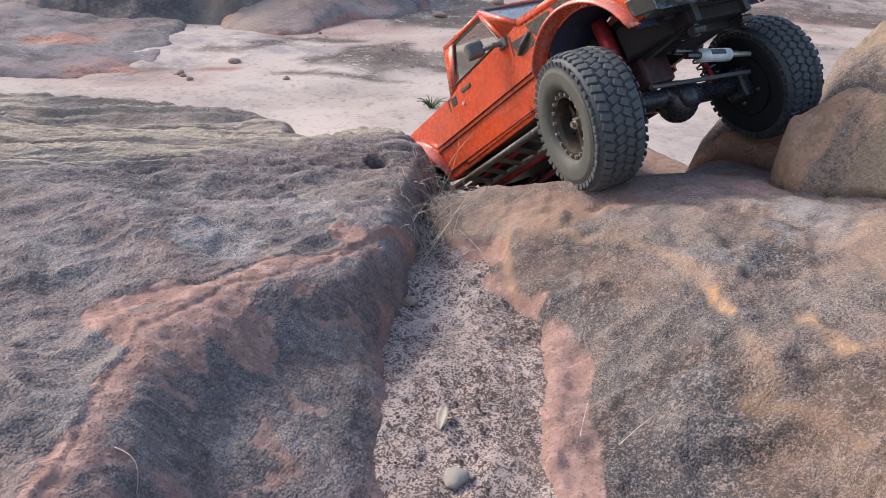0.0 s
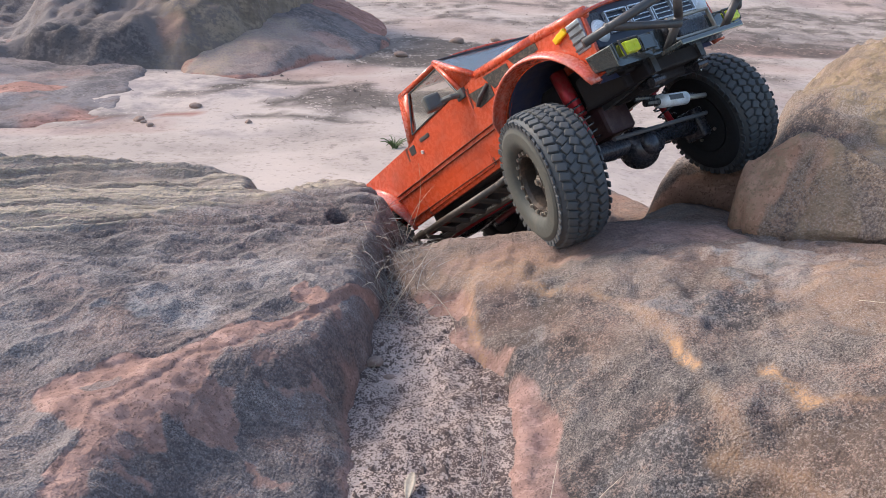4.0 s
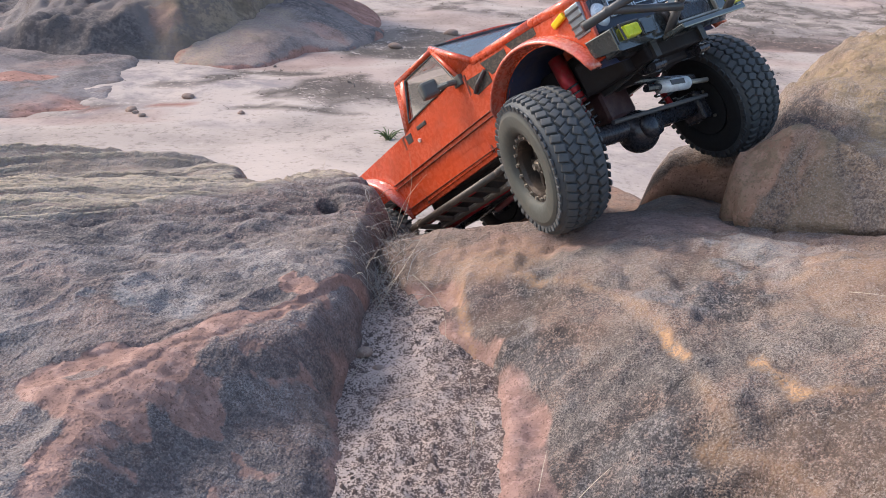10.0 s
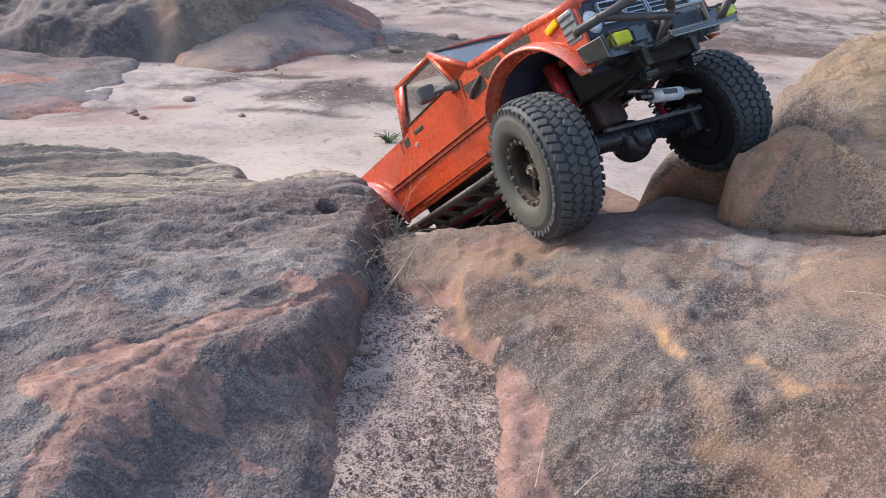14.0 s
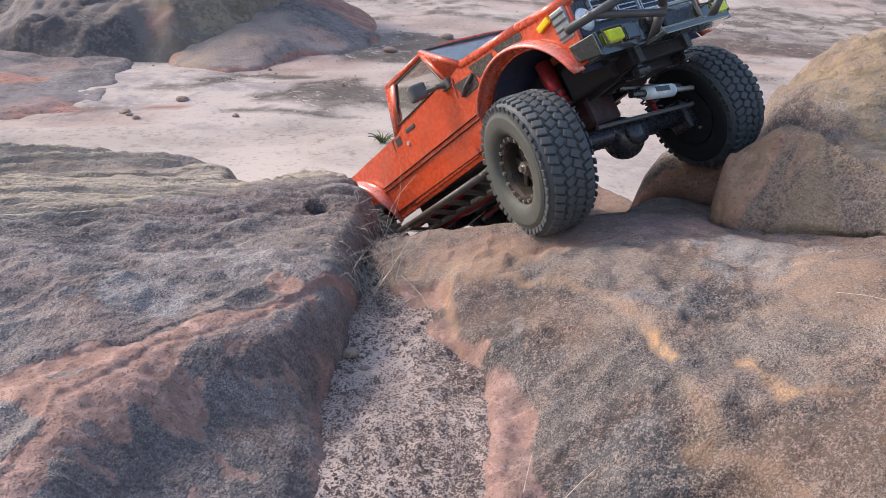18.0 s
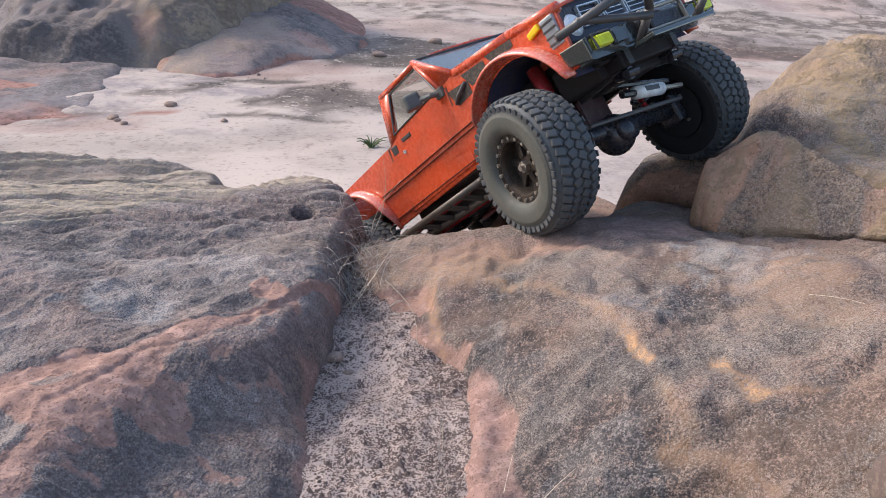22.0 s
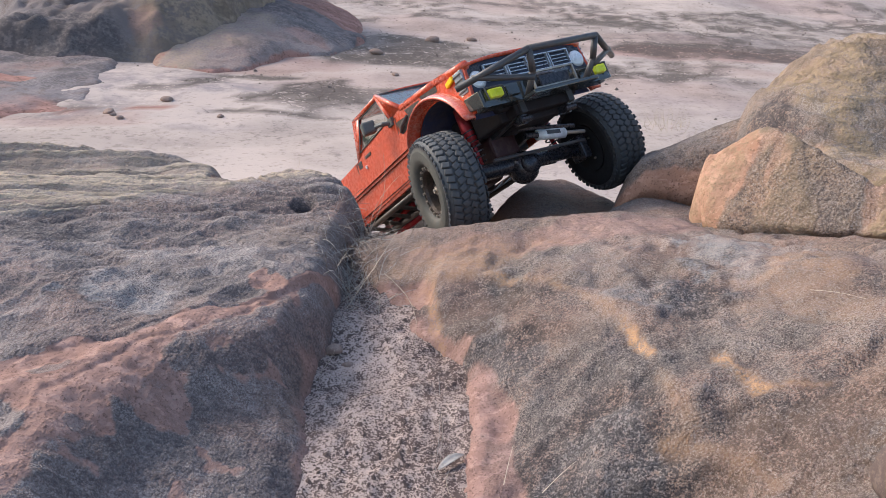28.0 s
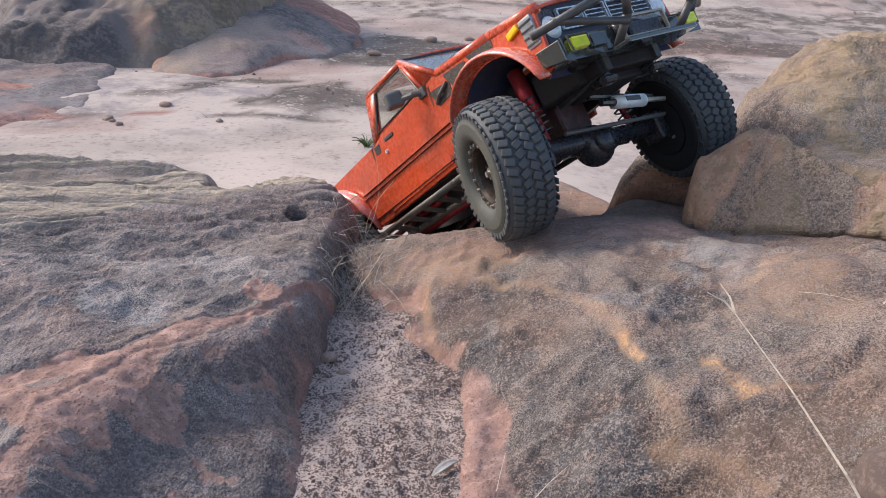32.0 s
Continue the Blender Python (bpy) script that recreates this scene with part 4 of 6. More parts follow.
boulder("low lilac-grey rock shelf with a broken red edge, on the plain", [(-2.6, 2.98), (-1.72, 3.115), (-1.565, 3.151), (-1.488, 3.229), (-1.38, 3.223), (-1.307, 3.342), (-1.318, 3.485), (-1.341, 3.636), (-1.42, 3.9), (-1.5, 4.3), (-2.0, 5.0), (-4.2, 4.9), (-4.6, 2.9)],
        lambda x, y: plain_slope(y) + 0.022 + 0.05 * np.clip(-1.5 - x, 0, 1.0) + 0.010 * fbm(x * 5, y * 5, 3, 202), lambda x, y: plain_slope(y) - 0.05, 0.07, STONE_SHELF, 0.014, 201,
        {"fresh": lambda x, y: 1.1 * blot(x, y, -1.87, 3.70, 0.20, 0.11, 0.5, 71, 0.4) + 0.75 * smooth(3.46, 3.24, y + 0.06 * fbm(x * 7, y * 7, 3, 72)) * smooth(-1.75, -1.45, x) + 0.25 * smooth(0, 0.5, fbm(x * 3, y * 3, 3, 72)),
         "pale": lambda x, y: 0.25 * smooth(0.0, 0.4, fbm(x * 3 + 2, y * 4, 4, 203)), "crust": lambda x, y: 0.75 * smooth(-0.05, 0.2, fbm(x * 4.4, y * 6.5, 5, 73))}, 0.013, 6.0, "rock")
boulder("reddish brown outcrop with dark hollows and tan slopes, on the plain", [(-3.4, 3.75), (-2.20, 3.98), (-2.065, 4.10), (-1.896, 4.05), (-1.754, 4.03), (-1.644, 4.12), (-1.523, 4.195), (-1.444, 4.27), (-1.30, 4.28), (-1.05, 4.5), (-0.85, 5.0), (-0.9, 6.2), (-1.6, 7.2), (-2.3, 6.6), (-3.3, 5.7), (-5.0, 5.4), (-4.9, 4.2)],
        lambda x, y: plain_slope(y) + 0.07 + (0.06 + 0.20 * smooth(-2.6, -2.1, x)) * np.clip(y - 4.15, 0, 1.6) + smooth(-2.55, -2.25, x) * (0.16 * smooth(4.75, 5.0, y + 0.15 * fbm(x * 2.6, y * 2.2, 3, 79)) + 0.22 * smooth(5.25, 5.5, y + 0.2 * fbm(x * 3.2, y * 2.2, 3, 78)))
        + 0.06 * fbm(x * 2.6, y * 2.6, 4, 179) + 0.035 * np.abs(fbm(x * 7, y * 5, 4, 180)), lambda x, y: plain_slope(y) - 0.05, 0.35, STONE_FAR, 0.02, 221,
        {"fresh": lambda x, y: 0.45 * blot(x, y, -1.52, 4.55, 0.16, 0.07, 0.2, 74, 0.5) + 0.25 * smooth(0.0, 0.4, fbm(x * 3, y * 3, 4, 174)) * smooth(4.5, 4.8, y),
         "ochre": lambda x, y: 0.95 * smooth(-1.65, -1.40, x + 0.12 * fbm(x * 4, y * 4, 4, 75)) * (0.5 + 0.5 * smooth(-0.3, 0.3, fbm(x * 6, y * 6, 4, 175))),
         "pale": lambda x, y: 0.3 * smooth(-2.1, -2.4, x) + 0.15 * smooth(0, 0.4, fbm(x * 5 + 4, y * 5, 4, 55)),
         # crust; its second blot paints shadow among the outcrop's upper steps
         "crust": lambda x, y: 1.1 * blot(x, y, -1.80, 4.30, 0.50, 0.26, 0.1, 76, 0.5) + 0.9 * blot(x, y, -1.35, 5.2, 0.40, 0.5, 0, 176, 0.6) + 0.55 * smooth(0, 0.5, fbm(x * 4, y * 4, 3, 99))}, 0.03, 6.0, "rock", True)
boulder("broad purple-grey rock hump with a red ledge along its foot", [(-1.36, 4.24), (-1.182, 4.189), (-1.028, 4.183), (-0.927, 4.277), (-0.841, 4.464), (-0.737, 4.705), (-0.51, 4.816), (-0.36, 5.3), (-0.42, 6.0), (-1.0, 6.8), (-1.7, 6.2), (-1.6, 4.8)],
        lambda x, y: plain_slope(y) + 0.030 + 0.17 * smooth(4.2, 5.3, y - 0.5 * np.clip(x + 0.95, 0, 1)) * smooth(-0.36, -0.95, x) + 0.018 * fbm(x * 3.2, y * 3.0, 4, 98), lambda x, y: plain_slope(y) - 0.03, 0.10, STONE_SHELF, 0.016, 241,
        {"crust": lambda x, y: 0.9 * blot(x, y, -0.72, 5.25, 0.36, 0.26, -0.3, 77, 0.6) + 0.55 * smooth(0.0, 0.3, fbm(x * 4.4, y * 5, 5, 177)) * smooth(4.3, 4.6, y),
         "fresh": lambda x, y: 0.8 * smooth(0.035, 0.008, inside_distance(x, y, [(-1.36, 4.24), (-1.182, 4.189), (-1.028, 4.183), (-0.927, 4.277), (-0.841, 4.464), (-0.737, 4.705), (-0.51, 4.816), (-0.30, 5.4), (-1.36, 6.0)]) + 0.03 * fbm(x * 9, y * 9, 3, 178)) + 0.4 * blot(x, y, -0.62, 4.95, 0.2, 0.12, 0.3, 181, 0.5),
         "ochre": lambda x, y: 0.8 * smooth(-0.95, -1.2, x + 0.2 * fbm(x * 3, y * 3, 3, 182)), "pale": lambda x, y: 0.2 * smooth(0, 0.4, fbm(x * 5, y * 6, 4, 183))}, 0.012, 6.0, "rock")


# ---- the model truck: x ahead, y to its left, z up, origin under the front axle ----
ORANGE = plain("orange_paint", (0.62, 0.080, 0.026), 0.20, 0.05, 0.05, (0.42, 0.24, 0.17), 35, 0.4, 0.6, 0.86)
FLARE_RED = plain("flare_red", (0.72, 0.130, 0.075), 0.20, 0.0, 0.25, (0.66, 0.42, 0.34), 60, 0.6, 0.8)
BLACK = plain("black_plastic", (0.048, 0.047, 0.050), 0.42, 0.0, 0.12)
DARK_METAL = plain("dark_metal", (0.036, 0.038, 0.048), 0.20, 0.3, 0.12)
TUBE_GREY = plain("tube_grey", (0.075, 0.075, 0.08), 0.4, 0.3, 0.15)
SLIDER = plain("slider_brown", (0.070, 0.058, 0.050), 0.4, 0.2, 0.35, (0.20, 0.15, 0.12))
RUBBER = plain("tyre_rubber", (0.072, 0.078, 0.086), 0.56, 0.0, 0.45, (0.12, 0.11, 0.10), 90, 0.4)
WALL_RUBBER = plain("tyre_wall", (0.090, 0.091, 0.083), 0.60, 0.0, 0.45, (0.16, 0.145, 0.12), 60, 0.35)
BRONZE = plain("rim_bronze", (0.056, 0.046, 0.040), 0.34, 0.5, 0.2)
BOLT = plain("bolt_steel", (0.46, 0.42, 0.37), 0.34, 0.7, 0.2)
CHROME = plain("grille_silver", (0.78, 0.80, 0.83), 0.25, 0.7, 0.1)
GRILLE_BLUE = plain("grille_dark", (0.020, 0.026, 0.050), 0.3, 0.0, 0.05)
LENS = plain("lamp_lens", (0.86, 0.89, 0.92), 0.12, 0.2, 0.05)
YELLOW = plain("fog_yellow", (0.74, 0.80, 0.03), 0.25, 0.0, 0.05)
AMBER = plain("marker_amber", (0.95, 0.62, 0.02), 0.25, 0.0, 0.05)
WHITE = plain("damper_white", (0.88, 0.90, 0.92), 0.35, 0.1, 0.15)
RED_METAL = plain("red_metal", (0.42, 0.02, 0.03), 0.35, 0.4, 0.2)
NAVY = plain("inner_navy", (0.042, 0.050, 0.110), 0.55, 0.0, 0.15)
MIRROR_GREY = plain("mirror_grey", (0.10, 0.105, 0.10), 0.4, 0.0, 0.15)
DECAL = plain("worn_decal", (0.016, 0.016, 0.017), 0.4, 0.0, 0.30, (0.30, 0.22, 0.17), 420)
OXBLOOD = plain("oxblood", (0.055, 0.018, 0.018), 0.45, 0.1, 0.15)
CREASE = plain("crease_shadow", (0.15, 0.026, 0.012), 0.5, 0.0, 0.1)
# deeper copy of the black plastic, with underbody shade in its colour
DEEP = plain("underbody_shade", (0.030, 0.026, 0.028), 0.6, 0.0, 0.2, (0.05, 0.03, 0.027), 60, 0.15)
BUMPER = plain("bumper_gloss", (0.060, 0.068, 0.066), 0.07, 0.45, 0.12, (0.30, 0.24, 0.20), 60, 0.8, 0.8)
SMOKED = plain("smoked_lens", (0.44, 0.48, 0.50), 0.08, 0.35, 0.15, (0.40, 0.34, 0.30), 60, 0.8, 0.8)
# darker copy of the tyre rubber, standing for shade on inner faces
SHADED_RUBBER = plain("tyre_shaded", (0.030, 0.030, 0.034), 0.75, 0.0, 0.2, (0.045, 0.042, 0.04), 60, 0.2)
WINDSHIELD = plain("windshield_glass", (0.17, 0.20, 0.25), 0.05, 0.15, 0.08, (0.5, 0.48, 0.45), 40, 0.6, 0.6, 0.90)
SIDE_GLASS = pane_material("side_glass", (0.90, 0.90, 0.84), 0.93)

truck = tagged(new("model_truck"), "orange model pickup crawler with black tube guard, climbing rocks", "toy truck")
R_TYRE, AXLE_X, REAR_X = 0.063, 0.014, -0.306


def tuck(bm):
    """Leans the flanks in towards the top."""
    for v in bm.verts:
        k = max(0.0, v.co.z - 0.105)
        if abs(v.co.y) > 0.02:
            v.co.y -= math.copysign(min(0.14 * k, 0.012), v.co.y)


def arc(cx, cz, r, a0, a1, n):
    return [(cx + r * math.cos(radians(a0 + (a1 - a0) * i / n)), cz + r * math.sin(radians(a0 + (a1 - a0) * i / n))) for i in range(n + 1)]


FLANK = ([(0.079, 0.152), (0.080, 0.100)] + arc(0.007, 0.082, 0.060, 17, 163, 14) + [(-0.050, 0.080), (-0.242, 0.070)] +
         arc(REAR_X, 0.070, 0.060, 8, 172, 14) + [(-0.400, 0.090), (-0.402, 0.141), (-0.199, 0.150), (-0.196, 0.158), (-0.091, 0.166), (-0.062, 0.169), (0.020, 0.162)])
for side in (-1, 1):
    bm = bmesh.new()
    prism(bm, FLANK, side * 0.0890, side * 0.0935, 0.0012)
    tuck(bm)
    part("flank", bm, ORANGE, truck, "orange painted flank with wheel arches")
    # door skin, handle, seams, crease lines and lower strip
    bm = bmesh.new()
    prism(bm, [(-0.082, 0.083), (-0.205, 0.076), (-0.203, 0.1475), (-0.186, 0.1565), (-0.092, 0.1645), (-0.080, 0.160)], side * 0.0925, side * 0.0948, 0.0008)
    tuck(bm)
    door = part("door", bm, ORANGE, truck, "orange door")
    bm = bmesh.new()
    box(bm, (-0.166, side * 0.0882, 0.1480), (0.018, 0.003, 0.0045), None, 0.001)
    part("door_handle", bm, BLACK, door, "black door handle")
    bm = bmesh.new()
    box(bm, (-0.193, side * 0.0884, 0.1440), (0.011, 0.003, 0.010), None, 0.001)
    part("latch", bm, BLACK, door)
    bm = bmesh.new()
    rod(bm, (-0.177, side * 0.0885, 0.136), (-0.177, side * 0.0915, 0.136), 0.0022, 10)
    part("keyhole", bm, CHROME, door)
    for x0, z0, x1, z1 in ((-0.0807, 0.083, -0.0783, 0.162), (-0.2069, 0.074, -0.2043, 0.150)):
        bm = bmesh.new()
        prism(bm, [(x0, z0), (x1, z0), (x1, z1), (x0, z1)], side * 0.0926, side * 0.0943)
        tuck(bm)
        part("seam", bm, CREASE, truck)
    # dark strips drawn as the shade in the body creases and sill seam
    for z, h in ((0.1150, 0.0010), (0.1098, 0.0008), (0.0835, 0.0008)):
        bm = bmesh.new()
        prism(bm, [(-0.050, z + 0.004), (-0.050, z + 0.004 - h), (-0.250, z - 0.004 - h), (-0.250, z - 0.004)], side * 0.0935, side * 0.0955, 0.0003)
        tuck(bm)
        part("crease_shade", bm, CREASE, truck)
    # black slanting decals over the arch
    for x0, x1, zt, zb in ((-0.016, 0.022, 0.1615, 0.1478), (-0.053, -0.018, 0.1610, 0.1452), (-0.080, -0.047, 0.1560, 0.1378)):
        bm = bmesh.new()
        prism(bm, [(x0, zt), (x1, zt - 0.003), (x1 + 0.001, zb + 0.002), (x0 + 0.010, zb)], side * 0.0930, side * 0.0940)
        tuck(bm)
        part("decal", bm, DECAL, truck, "worn black decal")
    bm = bmesh.new()
    pipe(bm, [(-0.072, side * 0.0890, 0.141), (-0.062, side * 0.0915, 0.146), (-0.050, side * 0.0875, 0.153)], 0.0020, 8)
    part("hinge", bm, TUBE_GREY, truck)
    bm = bmesh.new()
    box(bm, (0.0515, side * 0.0895, 0.1465), (0.0150, 0.004, 0.0060), pose(0, 0, 0, 0, -12, 0), 0.0012)
    part("side_marker", bm, AMBER, truck, "amber side marker lamp")
    # flares
    for cx, cz, a0, a1, front in ((0.007, 0.082, 13, 170, True), (REAR_X, 0.070, -2, 182, False)):
        bm = bmesh.new()
        section = ((0.0590, 0.0890), (0.0665, 0.0925), (0.0675, 0.0965), (0.0655, 0.1050), (0.0635, 0.1070), (0.0622, 0.1062), (0.0630, 0.1030), (0.0620, 0.0960))
        rows = []
        n = 30
        for i in range(n + 1):
            a = radians(a0 + (a1 - a0) * i / n)
            thin = min(1.0, (0.30 if i > 15 or not front else 0.85) + 5.0 * min(i / n, 1 - i / n))
            ahead = 1.0 + (0.04 * max(0.0, math.cos(a)) ** 2 if front else 0.0)
            rows.append([bm.verts.new((cx + (0.0600 + (r - 0.0600) * thin) * math.cos(a) * ahead, side * (0.0900 + (y - 0.0900) * thin), cz + (0.0600 + (r - 0.0600) * thin) * math.sin(a))) for r, y in section])
        for p, q in zip(rows, rows[1:]):
            for k in range(len(section)):
                j = (k + 1) % len(section)
                bm.faces.new((p[k], p[j], q[j], q[k]))
        bm.faces.new(rows[0])
        bm.faces.new(rows[-1][::-1])
        part("fender_flare", bm, FLARE_RED, truck, "dusty red fender flare", True)
    # inner arch
    bm = bmesh.new()
    ring = arc(0.007, 0.080, 0.0605, 15, 165, 14)
    for (xa, za), (xb, zb) in zip(ring, ring[1:]):
        bm.faces.new([bm.verts.new(p) for p in ((xa, side * 0.089, za), (xb, side * 0.089, zb), (xb, side * 0.022, zb), (xa, side * 0.022, za))])
    part("inner_arch", bm, NAVY, truck)
    # mirror
    bm = bmesh.new()
    box(bm, (-0.108, side * 0.108, 0.1660), (0.013, 0.018, 0.016), pose(0, 0, 0, 0, 0, side * 20), 0.003)
    mirror = part("mirror", bm, MIRROR_GREY, truck, "black wing mirror")
    bm = bmesh.new()
    pipe(bm, [(-0.088, side * 0.086, 0.160), (-0.092, side * 0.097, 0.162), (-0.104, side * 0.104, 0.164)], 0.0028, 8)
    box(bm, (-0.088, side * 0.087, 0.1605), (0.012, 0.006, 0.010), None, 0.001)
    part("mirror_arm", bm, MIRROR_GREY, mirror)
    # side glass and its black frame
    glass = [(-0.0935, 0.1655), (-0.1165, 0.2005), (-0.172, 0.1990), (-0.183, 0.1585)]
    bm = bmesh.new()
    bm.faces.new([bm.verts.new((x, side * (0.0865 - 0.26 * (z - 0.16)), z)) for x, z in glass])
    pane = part("side_window", bm, SIDE_GLASS, truck, "clear dusty side window")
    pane.visible_shadow = False
    bm = bmesh.new()
    pipe(bm, [(x, side * (0.0875 - 0.26 * (z - 0.16)), z) for x, z in glass + glass[:1]], 0.0011, 6)
    part("window_seal", bm, BLACK, pane)
    # pillars
    bm = bmesh.new()
    pipe(bm, [(-0.064, side * 0.0840, 0.169), (-0.119, side * 0.0735, 0.2075)], 0.0034, 8)
    pipe(bm, [(-0.088, side * 0.0858, 0.1655), (-0.117, side * 0.0755, 0.2055)], 0.0026, 8)
    quad = [(-0.064, 0.0845, 0.168), (-0.119, 0.0745, 0.2075), (-0.117, 0.0760, 0.2050), (-0.088, 0.0865, 0.1650)]
    outer = [bm.verts.new((x, side * y, z)) for x, y, z in quad]
    inner = [bm.verts.new((x, side * (y - 0.003), z)) for x, y, z in quad]
    bm.faces.new(outer)
    bm.faces.new(inner[::-1])
    for k in range(4):
        bm.faces.new((outer[k], outer[(k + 1) % 4], inner[(k + 1) % 4], inner[k]))
    prism(bm, [(-0.182, 0.155), (-0.198, 0.150), (-0.192, 0.205), (-0.172, 0.206)], side * 0.0835, side * 0.0885)
    for v in bm.verts:
        if v.co.x < -0.17:
            v.co.y -= side * 0.24 * max(0, v.co.z - 0.155)
    pipe(bm, [(-0.115, side * 0.0750, 0.2050), (-0.190, side * 0.0750, 0.2035)], 0.0032, 8)
    part("pillar_frame", bm, ORANGE, truck, "", True)
    # rock slider
    bm = bmesh.new()
    pipe(bm, [(-0.064, side * 0.088, 0.070), (-0.074, side * 0.108, 0.064), (-0.234, side * 0.108, 0.058), (-0.244, side * 0.088, 0.062)], 0.0036, 8)
    slider = part("slider", bm, SLIDER, truck, "dusty tube rock slider", True)
    bm = bmesh.new()
    pipe(bm, [(-0.066, side * 0.078, 0.051), (-0.240, side * 0.078, 0.046)], 0.0034, 8)
    part("slider_rail", bm, SLIDER, slider)
    for k in range(6):
        x = -0.085 - 0.028 * k
        bm = bmesh.new()
        rod(bm, (x, side * 0.108, 0.0635 + 0.035 * (x + 0.07)), (x, side * 0.078, 0.051 + 0.03 * (x + 0.07)), 0.0028, 8)
        part("slider_rung", bm, SLIDER, slider)


def crowned(name, x0, z0, x1, z1, half0, half1, rise, mat, label, nx=10, ny=14, thick=0.003):
    """A pressed panel, crowned across."""
    bm = bmesh.new()
    g = []
    for i in range(nx + 1):
        u = i / nx
        h = half0 + (half1 - half0) * u
        row = []
        for j in range(ny + 1):
            v = 2 * j / ny - 1
            row.append(bm.verts.new((x0 + (x1 - x0) * u, h * v, z0 + (z1 - z0) * u + rise * (1 - abs(v) ** 3) + 0.2 * rise * math.sin(math.pi * u))))
        g.append(row)
    for i in range(nx):
        for j in range(ny):
            bm.faces.new((g[i][j], g[i][j + 1], g[i + 1][j + 1], g[i + 1][j]))
    bmesh.ops.recalc_face_normals(bm, faces=bm.faces)
    bmesh.ops.solidify(bm, geom=bm.faces[:], thickness=thick)
    return part(name, bm, mat, truck, label, True)


crowned("hood", 0.081, 0.1525, -0.062, 0.1685, 0.0865, 0.0845, 0.006, ORANGE, "orange hood")
for side in (-1, 1):
    bm = bmesh.new()
    pipe(bm, [(0.080, side * 0.0835, 0.1520), (0.020, side * 0.0828, 0.1600), (-0.062, side * 0.0815, 0.1672)], 0.0052, 12)
    part("hood_shoulder", bm, ORANGE, truck, "rounded glossy hood edge", True)
crowned("roof", -0.116, 0.2060, -0.193, 0.2045, 0.0755, 0.0755, 0.006, ORANGE, "orange cab roof")
bm = bmesh.new()
ws = [(-0.066, -0.080, 0.1705), (-0.066, 0.080, 0.1705), (-0.117, 0.071, 0.2085), (-0.117, -0.071, 0.2085)]
bm.faces.new([bm.verts.new(p) for p in ws])
bmesh.ops.solidify(bm, geom=bm.faces[:], thickness=0.0012)
glass = part("windshield", bm, WINDSHIELD, truck, "dark windshield mirroring the sky")
bm = bmesh.new()
pipe(bm, ws + ws[:1], 0.0016, 8)
part("windshield_seal", bm, BLACK, glass)
bm = bmesh.new()
bm.faces.new([bm.verts.new(p) for p in ((-0.1975, -0.074, 0.158), (-0.1975, 0.074, 0.158), (-0.1935, 0.068, 0.200), (-0.1935, -0.068, 0.200))])
part("rear_window", bm, SIDE_GLASS, truck).visible_shadow = False
bm = bmesh.new()
box(bm, (-0.128, 0, 0.106), (0.130, 0.168, 0.060), None, 0.004)
part("cab_tub", bm, BLACK, truck, "black cab interior tub")
# load bed
bm = bmesh.new()
box(bm, (-0.300, 0, 0.098), (0.195, 0.178, 0.006))
box(bm, (-0.201, 0, 0.124), (0.005, 0.176, 0.052))
part("bed_floor", bm, BLACK, truck)
bm = bmesh.new()
box(bm, (-0.399, 0, 0.117), (0.006, 0.176, 0.052), None, 0.001)
part("tailgate", bm, ORANGE, truck, "orange tailgate")

# front: grille, lamps, bumper and guard
bm = bmesh.new()
box(bm, (0.0745, 0, 0.1375), (0.008, 0.172, 0.036), pose(0, 0, 0, 0, -6, 0), 0.001)
grille = part("grille", bm, GRILLE_BLUE, truck, "dark grille with four silver-framed cells")
for k in range(4):
    y = -0.0485 + 0.0323 * k
    bm = bmesh.new()
    for dz in (-0.009, 0.009):
        box(bm, (0.0800, y, 0.1385 + dz), (0.0035, 0.0290, 0.0012))
    for dy in (-0.0145, 0.0145):
        box(bm, (0.0800, y + dy, 0.1385), (0.0035, 0.0012, 0.0190))
    part("cell_frame", bm, CHROME, grille, "silver cell frame")
    for dz in (-0.004, 0.0, 0.004):
        bm = bmesh.new()
        box(bm, (0.0795, y, 0.1385 + dz), (0.002, 0.024, 0.0007))
        part("grille_bar", bm, CHROME, grille)
for side in (-1, 1):
    bm = bmesh.new()
    box(bm, (0.0760, side * 0.0765, 0.1360), (0.006, 0.020, 0.030), None, 0.001)
    lamp = part("headlight", bm, DARK_METAL, truck, "round headlight in a dark bezel")
    bm = bmesh.new()
    ball(bm, (0.0785, side * 0.0750, 0.1335), 0.0105, (0.5, 1, 1), 16)
    part("lens", bm, LENS, lamp, "clear glass lens", True)
    bm = bmesh.new()
    box(bm, (0.0690, side * 0.0890, 0.1370), (0.015, 0.005, 0.026), None, 0.001)
    corner = part("corner_lamp", bm, SMOKED, truck, "smoked ribbed corner lamp")
    for k in range(4):
        bm = bmesh.new()
        box(bm, (0.0690, side * 0.0918, 0.1275 + 0.006 * k), (0.015, 0.001, 0.0015))
        part("rib", bm, TUBE_GREY, corner)
bm = bmesh.new()
prism(bm, [(0.080, 0.0970), (0.097, 0.0970), (0.098, 0.1165), (0.082, 0.1175)], -0.095, 0.095, 0.0015)
bumper = part("bumper", bm, BUMPER, truck, "glossy dark steel front bumper")
